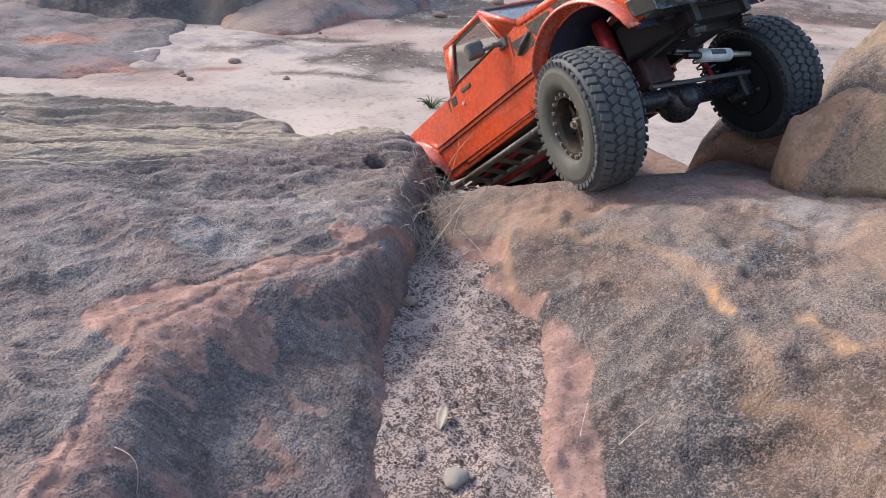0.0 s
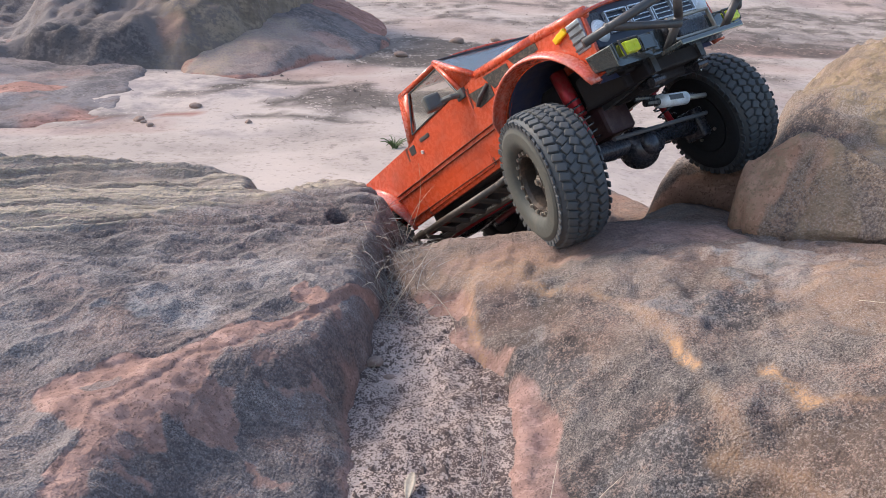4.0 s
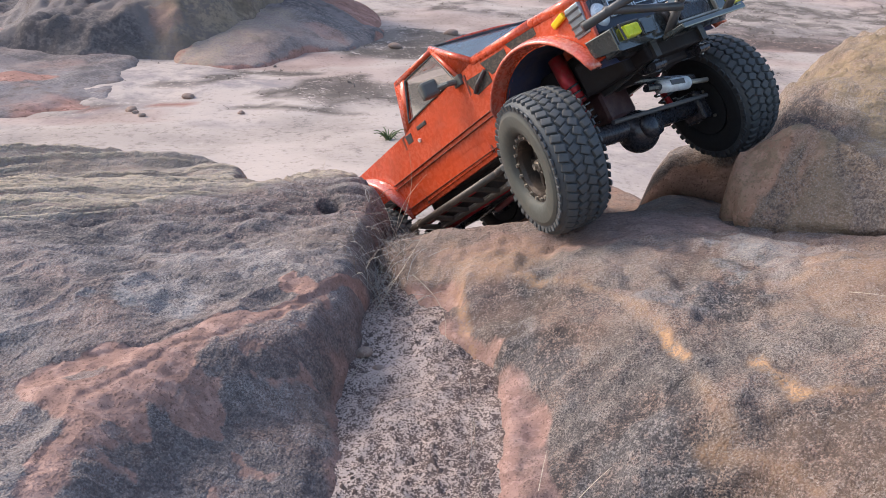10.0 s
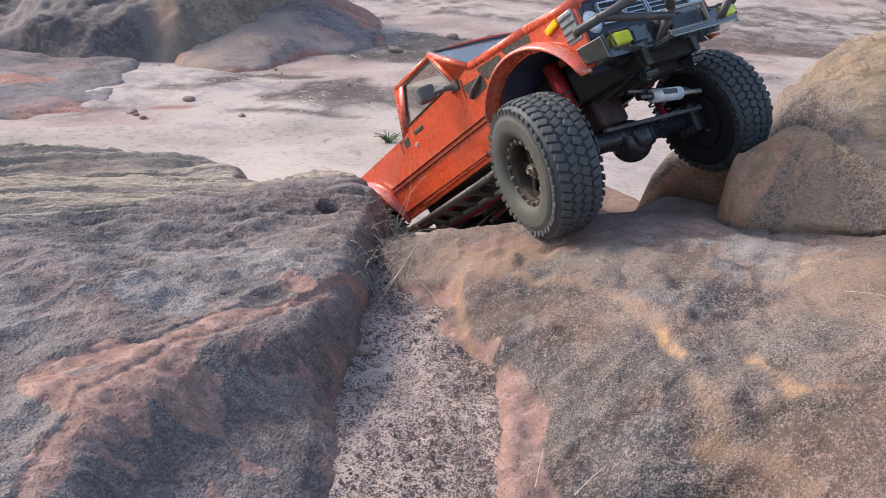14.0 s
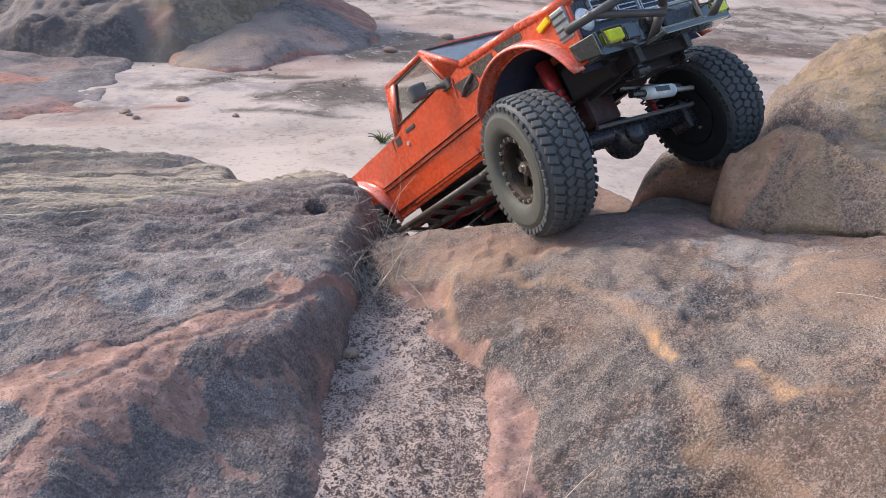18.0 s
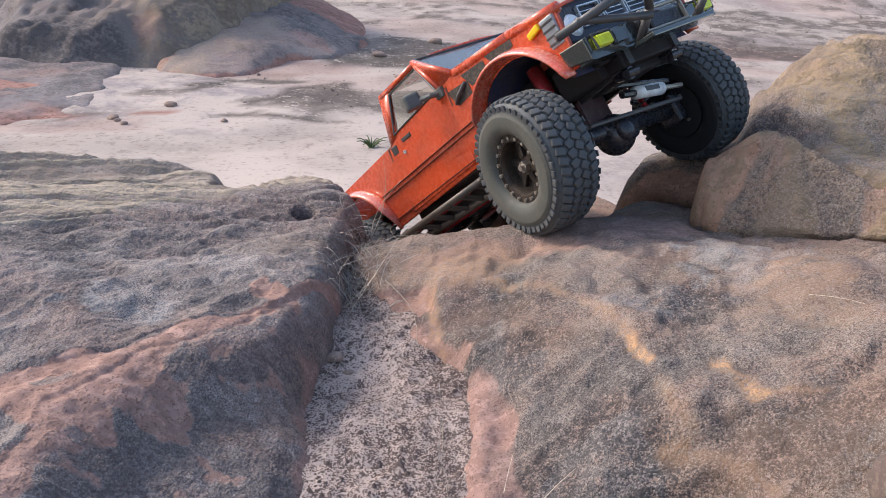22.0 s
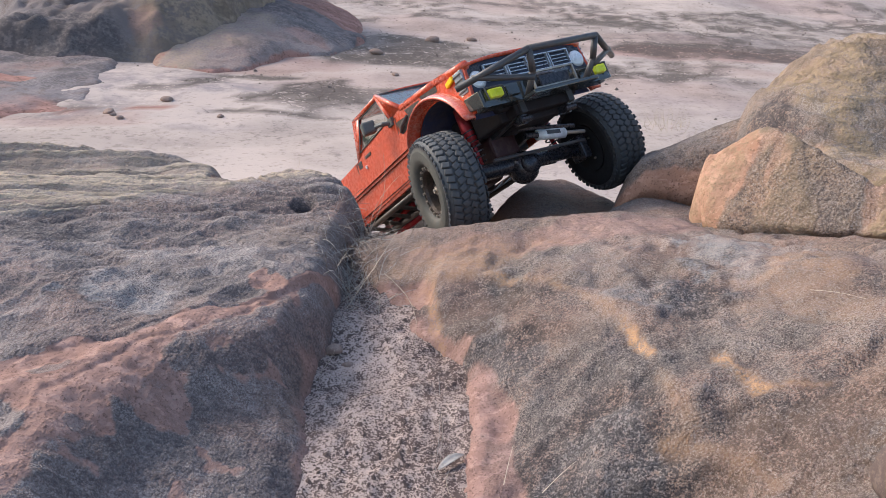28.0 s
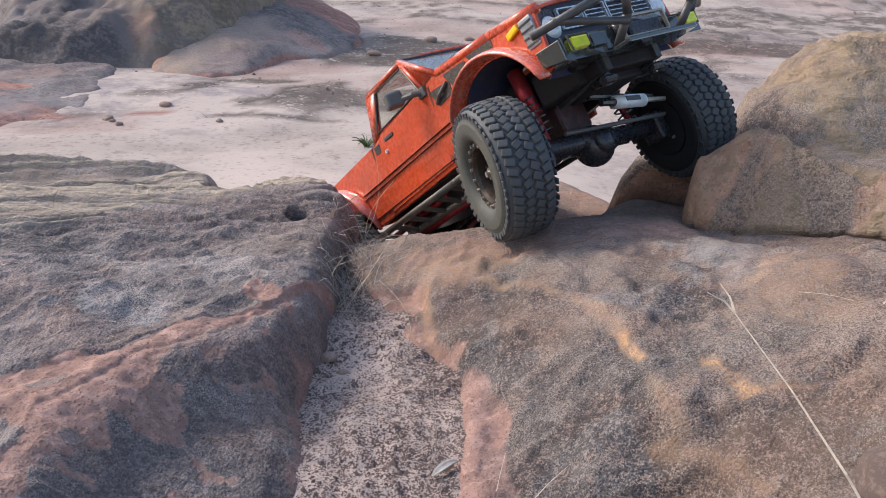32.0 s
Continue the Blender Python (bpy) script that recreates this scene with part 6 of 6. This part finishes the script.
def stone_lump(x, y, z, r, mat, label, seed, flat=0.6):
    bm = bmesh.new()
    bmesh.ops.create_icosphere(bm, subdivisions=3, radius=r)
    g = random.Random(seed)
    off = Vector((g.uniform(0, 50), g.uniform(0, 50), g.uniform(0, 50)))
    for v in bm.verts:
        v.co *= 1 + 0.35 * noise.noise(v.co / r * 0.9 + off) + 0.12 * noise.noise(v.co / r * 3 + off)
        v.co.z *= flat
    bmesh.ops.transform(bm, matrix=pose(x, y, z, 0, 0, g.uniform(0, 360)), verts=bm.verts)
    ob = thing("stone", bm, mat, label, "stone")
    ob.data.shade_smooth()
    return ob


stone_lump(0.046, 0.655, sand_z(0.046, 0.655) + 0.002, 0.0065, PEBBLE, "small brown stone lying at the foot of the slab", 1)
stone_lump(0.091, 0.479, sand_z(0.091, 0.479) + 0.001, 0.007, GREY_STONE, "small grey stone lying in the channel sand", 2)
stone_lump(0.322, 0.415, ridge_z(0.322, 0.415) + 0.004, 0.020, CRUST, "smooth dark brown stone lying on the ridge", 5)
stone_lump(0.058, 0.640, sand_z(0.058, 0.640), 0.004, PEBBLE, "tiny stone lying in the channel sand", 3)
for k, (x, y, r) in enumerate(((-1.20, 3.30, 0.022), (-1.13, 3.22, 0.016), (-1.17, 3.26, 0.013), (-1.042, 3.538, 0.024), (-3.0, 6.15, 0.07), (-0.76, 3.33, 0.014), (0.083, 5.455, 0.045), (-0.25, 5.0, 0.04), (0.35, 5.6, 0.035), (-0.10, 4.4, 0.02))):
    z = float(plain_height(np.array(x), np.array(y)))
    stone_lump(x, y, z + 0.2 * r, r, PEBBLE, "brown stone lying on the sand plain", 10 + k)


def scatter(name, count, place, size, mat, label, category, tall=0.5):
    """Very many flat chips in one mesh."""
    verts, faces = [], []
    for _ in range(count):
        x, y, z = place()
        r = size * math.exp(rng.gauss(0, 0.45))
        a0 = rng.uniform(0, 6.28)
        n = len(verts)
        for k in range(5):
            a = a0 + k * 1.2566 + rng.uniform(-0.3, 0.3)
            q = r * rng.uniform(0.7, 1.2)
            verts.append((x + q * math.cos(a), y + q * math.sin(a), z - 0.3 * r))
        verts.append((x + rng.uniform(-0.2, 0.2) * r, y + rng.uniform(-0.2, 0.2) * r, z + tall * r))
        faces += [(n + k, n + (k + 1) % 5, n + 5) for k in range(5)]
    me = bpy.data.meshes.new(name)
    me.from_pydata(verts, [], faces)
    me.materials.append(mat)
    return tagged(new(name, me), label, category, "", "stuff")


def channel_spots(count):
    """Spots on the channel sand, thickest where the crust is."""
    r = np.random.RandomState(4)
    x, y = r.uniform(0.03, 0.16, 30 * count), r.uniform(0.45, 0.83, 30 * count)
    keep = r.uniform(0, 1, 30 * count) < 0.10 + 0.9 * smooth(-0.2, 0.5, fbm(x * 30, y * 30, 3, 58))
    x, y = x[keep][:count], y[keep][:count]
    return list(zip(x, y, channel_height(x, y)))


spots = iter(channel_spots(2600))
scatter("crust_flakes", 2600, lambda: next(spots), 0.0010, CRUST, "dark crust flakes strewn on the channel sand", "flakes", 0.45)


def plain_spots(count):
    r = np.random.RandomState(7)
    x, y = r.uniform(-1.5, 6, 12 * count), 3.6 + 6.4 * r.uniform(0, 1, 12 * count) ** 0.9
    keep = r.uniform(0, 1, 12 * count) < 0.05 + 0.95 * np.clip(plain_crust(x, y), 0, 1)
    x, y = x[keep][:count], y[keep][:count]
    return list(zip(x, y, plain_height(x, y)))


grit_spots = iter(plain_spots(3600))
scatter("plain_grit", 3600, lambda: next(grit_spots), 0.0065, GRIT, "dark grit and litter on the sand plain", "grit", 0.6)

# low dry scrub on the plain
bm = bmesh.new()
r = np.random.RandomState(9)
sx, sy = r.uniform(-1.0, 4.5, 16000), r.uniform(3.2, 7.5, 16000)
keep = r.uniform(0, 1, 16000) < 0.55 * np.clip(plain_crust(sx, sy) - 0.25, 0, 1)
sx, sy = sx[keep][:2200], sy[keep][:2200]
for x, y, z in zip(sx, sy, plain_height(sx, sy)):
    a, h = rng.uniform(0, 6.28), rng.uniform(0.008, 0.03)
    stalk(bm, bow((x, y, z - 0.002), (x + h * math.cos(a), y + h * math.sin(a), z + h * rng.uniform(0.3, 0.9)), 0.0, (0.002, 0.002), 2), 0.0022)
thing("dry_scrub", bm, TWIG, "low dry scrub in patches on the sand plain", "scrub", "stuff")

# green plant on the plain, and grass behind the boulders
bm = bmesh.new()
for k in range(22):
    a, h = rng.uniform(0, 6.28), rng.uniform(0.03, 0.06)
    stalk(bm, bow((-0.125, 3.0, 0.0), (-0.125 + h * math.cos(a), 3.0 + h * math.sin(a), rng.uniform(0.01, 0.05)), 0.015, (0, 0), 4), 0.007)
thing("green_plant", bm, LEAF, "small green plant growing on the sand", "plant")
bm = bmesh.new()
for k in range(26):
    x, y = 1.12 + 0.07 * rng.gauss(0, 1), 3.43 + 0.04 * rng.gauss(0, 1)
    z = float(plain_height(np.array(x), np.array(y)))
    stalk(bm, bow((x, y, z), (x + rng.gauss(0, 0.02), y + rng.gauss(0, 0.02), z + rng.uniform(0.03, 0.13)), 0, (rng.gauss(0, 0.006), 0), 5), 0.0022)
thing("dry_grass", bm, STRAW, "sparse dry grass growing on the sand plain", "grass")


def leaf(name, length, width, mat, label):
    """A dry leaf, curled along its middle."""
    bm = bmesh.new()
    rows = []
    for i in range(9):
        u = i / 8
        w = width * math.sin(math.pi * (0.04 + 0.92 * u)) ** 0.8 / 2
        z = 0.10 * length * math.sin(2.6 * u)
        rows.append([bm.verts.new((length * (u - 0.5), w * k, z + 0.5 * w * abs(k))) for k in (-1, -0.5, 0, 0.5, 1)])
    for a, b in zip(rows, rows[1:]):
        for k in range(4):
            bm.faces.new((a[k], a[k + 1], b[k + 1], b[k]))
    bmesh.ops.recalc_face_normals(bm, faces=bm.faces)
    bmesh.ops.solidify(bm, geom=bm.faces[:], thickness=0.0004)
    ob = thing(name, bm, mat, label, "leaf")
    ob.data.shade_smooth()
    return ob


pale_leaf = leaf("dry_leaf", 0.024, 0.006, STRAW, "curled pale dry leaf lying on the channel sand")
blown_leaf = leaf("dry_leaf", 0.021, 0.006, GREY_STRAW, "grey-green dry leaf blown onto the channel sand")
# a stalk with a forked tip that sways in
bm = bmesh.new()
stem = [(0, 0, 0), (-0.010, 0.030, 0.045), (-0.022, 0.057, 0.067), (-0.027, 0.094, 0.078), (-0.038, 0.131, 0.093)]
stalk(bm, stem, 0.0016)
stalk(bm, [stem[-1], (-0.041, 0.136, 0.096), (-0.047, 0.141, 0.098)], 0.0013)
stalk(bm, [stem[-1], (-0.038, 0.138, 0.097), (-0.040, 0.146, 0.100)], 0.0013)
swaying_stalk = thing("grass_stalk", bm, STRAW, "pale forked grass stalk swaying beside the ridge", "grass")
STALK_ROOT = (0.285, 0.310, 0.440)

# ---- what moves ----
TRUCK_ROWS = [
    (0, 0.2848, 0.8673, 0.4718, 6.36, -34.63, -51.16),
    (0.5, 0.2886, 0.8394, 0.4771, 8.15, -32.82, -50.83),
    (1, 0.2843, 0.8589, 0.4745, 7.16, -34.66, -50.54),
    (1.5, 0.2866, 0.8641, 0.4704, 6.74, -34.64, -52.05),
    (2, 0.2847, 0.8771, 0.4695, 6.83, -34.47, -52.37),
    (2.5, 0.2871, 0.8755, 0.4711, 7.65, -33.78, -51.77),
    (3, 0.2907, 0.8522, 0.4807, 6.56, -33.69, -50.10),
    (3.5, 0.2867, 0.8676, 0.4741, 7.55, -34.31, -52.82),
    (4, 0.2873, 0.8620, 0.4750, 8.80, -33.35, -50.34),
    (4.5, 0.2908, 0.8487, 0.4782, 8.87, -32.82, -51.47),
    (6.5, 0.2828, 0.8748, 0.4729, 6.73, -35.36, -53.60),
    (7, 0.2911, 0.8520, 0.4767, 9.34, -33.04, -51.76),
    (7.5, 0.2911, 0.8579, 0.4790, 8.81, -34.32, -51.01),
    (8, 0.3002, 0.8571, 0.4779, 9.03, -33.51, -48.35),
    (8.5, 0.2992, 0.8682, 0.4797, 9.82, -34.94, -50.35),
    (9, 0.2986, 0.8455, 0.4843, 9.98, -33.10, -50.28),
    (9.5, 0.2941, 0.8519, 0.4792, 10.43, -33.74, -51.83),
    (10, 0.2932, 0.8543, 0.4816, 9.86, -33.55, -51.04),
    (10.5, 0.2924, 0.8665, 0.4757, 8.14, -34.45, -51.70),
    (11, 0.2927, 0.8515, 0.4797, 9.55, -33.27, -51.04),
    (11.5, 0.2900, 0.8516, 0.4795, 10.27, -33.07, -51.24),
    (12, 0.2922, 0.8554, 0.4766, 7.73, -33.98, -51.10),
    (12.5, 0.2905, 0.8479, 0.4787, 9.78, -32.68, -51.57),
    (13, 0.2891, 0.8554, 0.4771, 8.24, -33.76, -50.95),
    (13.5, 0.2911, 0.8633, 0.4759, 7.48, -33.71, -50.76),
    (14, 0.2883, 0.8551, 0.4745, 8.23, -33.60, -51.33),
    (14.5, 0.2907, 0.8499, 0.4785, 8.82, -33.01, -51.37),
    (16.5, 0.2911, 0.8416, 0.4789, 9.68, -32.40, -52.29),
    (17, 0.2893, 0.8536, 0.4763, 8.56, -33.62, -51.58),
    (17.5, 0.2904, 0.8490, 0.4782, 8.64, -32.91, -51.95),
    (18, 0.2902, 0.8602, 0.4758, 8.67, -33.61, -51.14),
    (18.5, 0.2931, 0.8555, 0.4768, 8.91, -33.76, -51.28),
    (19, 0.2962, 0.8537, 0.4790, 10.36, -32.94, -50.94),
    (19.5, 0.2973, 0.8563, 0.4796, 10.16, -33.38, -50.22),
    (20, 0.3014, 0.8553, 0.4820, 10.43, -34.32, -51.08),
    (20.5, 0.3023, 0.8498, 0.4841, 11.69, -33.57, -51.25),
    (21, 0.2970, 0.8708, 0.4788, 9.55, -35.15, -50.74),
    (21.5, 0.3046, 0.8576, 0.4825, 11.15, -33.58, -51.08),
    (22, 0.3034, 0.8660, 0.4812, 11.37, -34.77, -51.99),
    (22.5, 0.3036, 0.8872, 0.4793, 11.58, -36.81, -52.33),
    (23, 0.3033, 0.8763, 0.4801, 10.47, -35.69, -52.31),
    (23.5, 0.2984, 0.8835, 0.4784, 10.06, -35.40, -51.80),
    (24, 0.2950, 0.8963, 0.4758, 9.15, -36.73, -52.19),
    (24.5, 0.2974, 0.8513, 0.4830, 11.33, -32.62, -51.77),
    (25, 0.2948, 0.8588, 0.4806, 10.03, -33.13, -49.96),
    (25.5, 0.2941, 0.8686, 0.4788, 9.33, -33.87, -50.79),
    (27.5, 0.2299, 1.0174, 0.4037, 13.59, -33.68, -59.15),
    (28, 0.2360, 1.0263, 0.4006, 7.92, -34.17, -56.62),
    (28.5, 0.2493, 0.9750, 0.4271, 6.93, -38.75, -60.69),
    (29, 0.2390, 0.9322, 0.4355, 6.44, -39.09, -67.92),
    (29.5, 0.2515, 0.8839, 0.4617, 7.93, -37.44, -66.91),
    (30, 0.2767, 0.8541, 0.4657, 6.22, -35.53, -56.47),
    (30.5, 0.2922, 0.8396, 0.4743, 8.41, -32.86, -51.72),
    (31, 0.2955, 0.8443, 0.4769, 8.44, -33.43, -51.50),
    (31.5, 0.2933, 0.8418, 0.4771, 8.30, -33.41, -51.05),
    (32, 0.2866, 0.8535, 0.4727, 6.55, -34.40, -51.88),
]

# seconds, steering to the truck's left, turn of the wheels and the axle's twist against the body, in degrees
STEER_ROWS = [(0, -19, 0, 0), (2.5, -23, 0, 0), (4, -24, 4, 0), (5.5, -27, 8, 0), (6.5, -30, 10, 0), (7, -14, 12, 0), (8, -6, 14, 0), (9, -26, 16, 0), (10, -23, 18, 0), (11, -18.5, 18, 0), (12, -19, 20, 0), (13, -20, 22, 0), (14, -19, 24, 0), (15.5, -18, 24, 0),
              (17, -17, 26, 0), (18, -19, 28, 0), (19, -14, 30, 0), (20, -11.5, 34, 0), (21, -18, 30, 0), (22, -11, 26, 0), (22.5, -9, 22, 0), (23, -17.5, 24, 0), (23.5, -25.5, 18, 0), (24, -23, 14, 0), (25, -18, 26, 0), (25.5, -23, 10, 0), (26, -20, -20, 0), (26.5, -15, -70, 0), (27, -9, -120, 1),
              (27.5, -6, -150, 2), (28, -15, -150, 2), (28.5, -17.5, -110, 4), (29, -23, -70, 5), (29.5, -14, -25, 4), (30, -15, 5, 1), (30.5, -11, 25, 0), (31, -13, 25, 0), (31.5, -15, 27, 0), (32, -23, 25, 0)]


def twist(angle):
    """The front axle's roll about its middle."""
    return pose(AXLE_X, 0, 0.040) @ pose(0, 0, 0, angle) @ pose(-AXLE_X, 0, -0.040)


def knuckle(hub, side, steer):
    """The hub swings about its kingpin as the wheel steers; it is at rest at 19 degrees to the right."""
    d = math.sin(radians(-19)) - math.sin(radians(steer))
    return (hub[0] + side * KINGPIN * d, hub[1], hub[2])


def travel(t):
    """The front axle's springing, sideways and up."""
    ts = (0, 2, 4, 7, 9, 11, 13, 19, 21, 22, 23.5, 25.5, 28, 29, 30, 31, 32)
    up = (0.002, 0.002, 0.002, 0.004, 0.006, 0.004, 0.003, 0.004, 0.004, 0.007, 0.004, 0.003, 0.006, 0.009, 0.004, 0.004, 0.004)
    aside = (0, 0, 0, 0, 0, 0, 0, 0, 0, 0, 0, 0, 0.004, 0.005, 0.001, 0, 0)
    return pose(0, float(np.interp(t, ts, aside)), float(np.interp(t, ts, up)))


def motions():
    walk(truck, [(t, pose(x, y, z, rx, ry, rz)) for t, x, y, z, rx, ry, rz in TRUCK_ROWS])
    for ob, side, hub, base in ((front_right, -1, RIGHT_HUB, 0), (front_left, 1, LEFT_HUB, 180)):
        share = 0.8 if side > 0 else 1.0
        walk(ob, [(t, travel(t) @ twist(roll) @ pose(*knuckle(hub, side, steer * share), -4.5, 0, steer * share + base) @ pose(0, 0, 0, 0, -side * spin, 0)) for t, steer, spin, roll in STEER_ROWS])
    walk(front_axle, [(t, travel(t) @ twist(roll)) for t, steer, spin, roll in STEER_ROWS])
    for ob, side, z, base in ((rear_right, -1, 0.041, 0), (rear_left, 1, 0.049, 180)):
        walk(ob, [(t, pose(REAR_X, side * WHEEL_Y, z, 3, 0, base) @ pose(0, 0, 0, 0, -side * spin, 0)) for t, steer, spin, roll in STEER_ROWS])
    walk(swaying_stalk, [(t, pose(*STALK_ROOT, 0, 0, turn)) for t, turn in ((0, -80), (31.2, -80), (31.5, -66), (31.7, -38), (31.8, -20), (31.9, -7), (32, 0))])
    flight = ((0, 0.085, 0.395, 0.003, 0), (25.7, 0.085, 0.395, 0.003, 0), (26.2, 0.105, 0.46, 0.03, 40), (26.8, 0.125, 0.53, 0.015, 75), (27.2, 0.131, 0.540, 0.003, 43), (32, 0.131, 0.540, 0.003, 43))
    walk(pale_leaf, [(t, pose(x, y, sand_z(x, y) + up, 0, 0, turn)) for t, x, y, up, turn in ((0, 0.080, 0.527, 0.002, 85), (4.6, 0.080, 0.527, 0.002, 85), (5.3, 0.076, 0.47, 0.014, 130), (6.1, 0.074, 0.41, 0.003, 160), (32, 0.074, 0.41, 0.003, 160))])
    walk(blown_leaf, [(t, pose(x, y, sand_z(x, y) + up, 0, 0, turn)) for t, x, y, up, turn in flight])


motions()
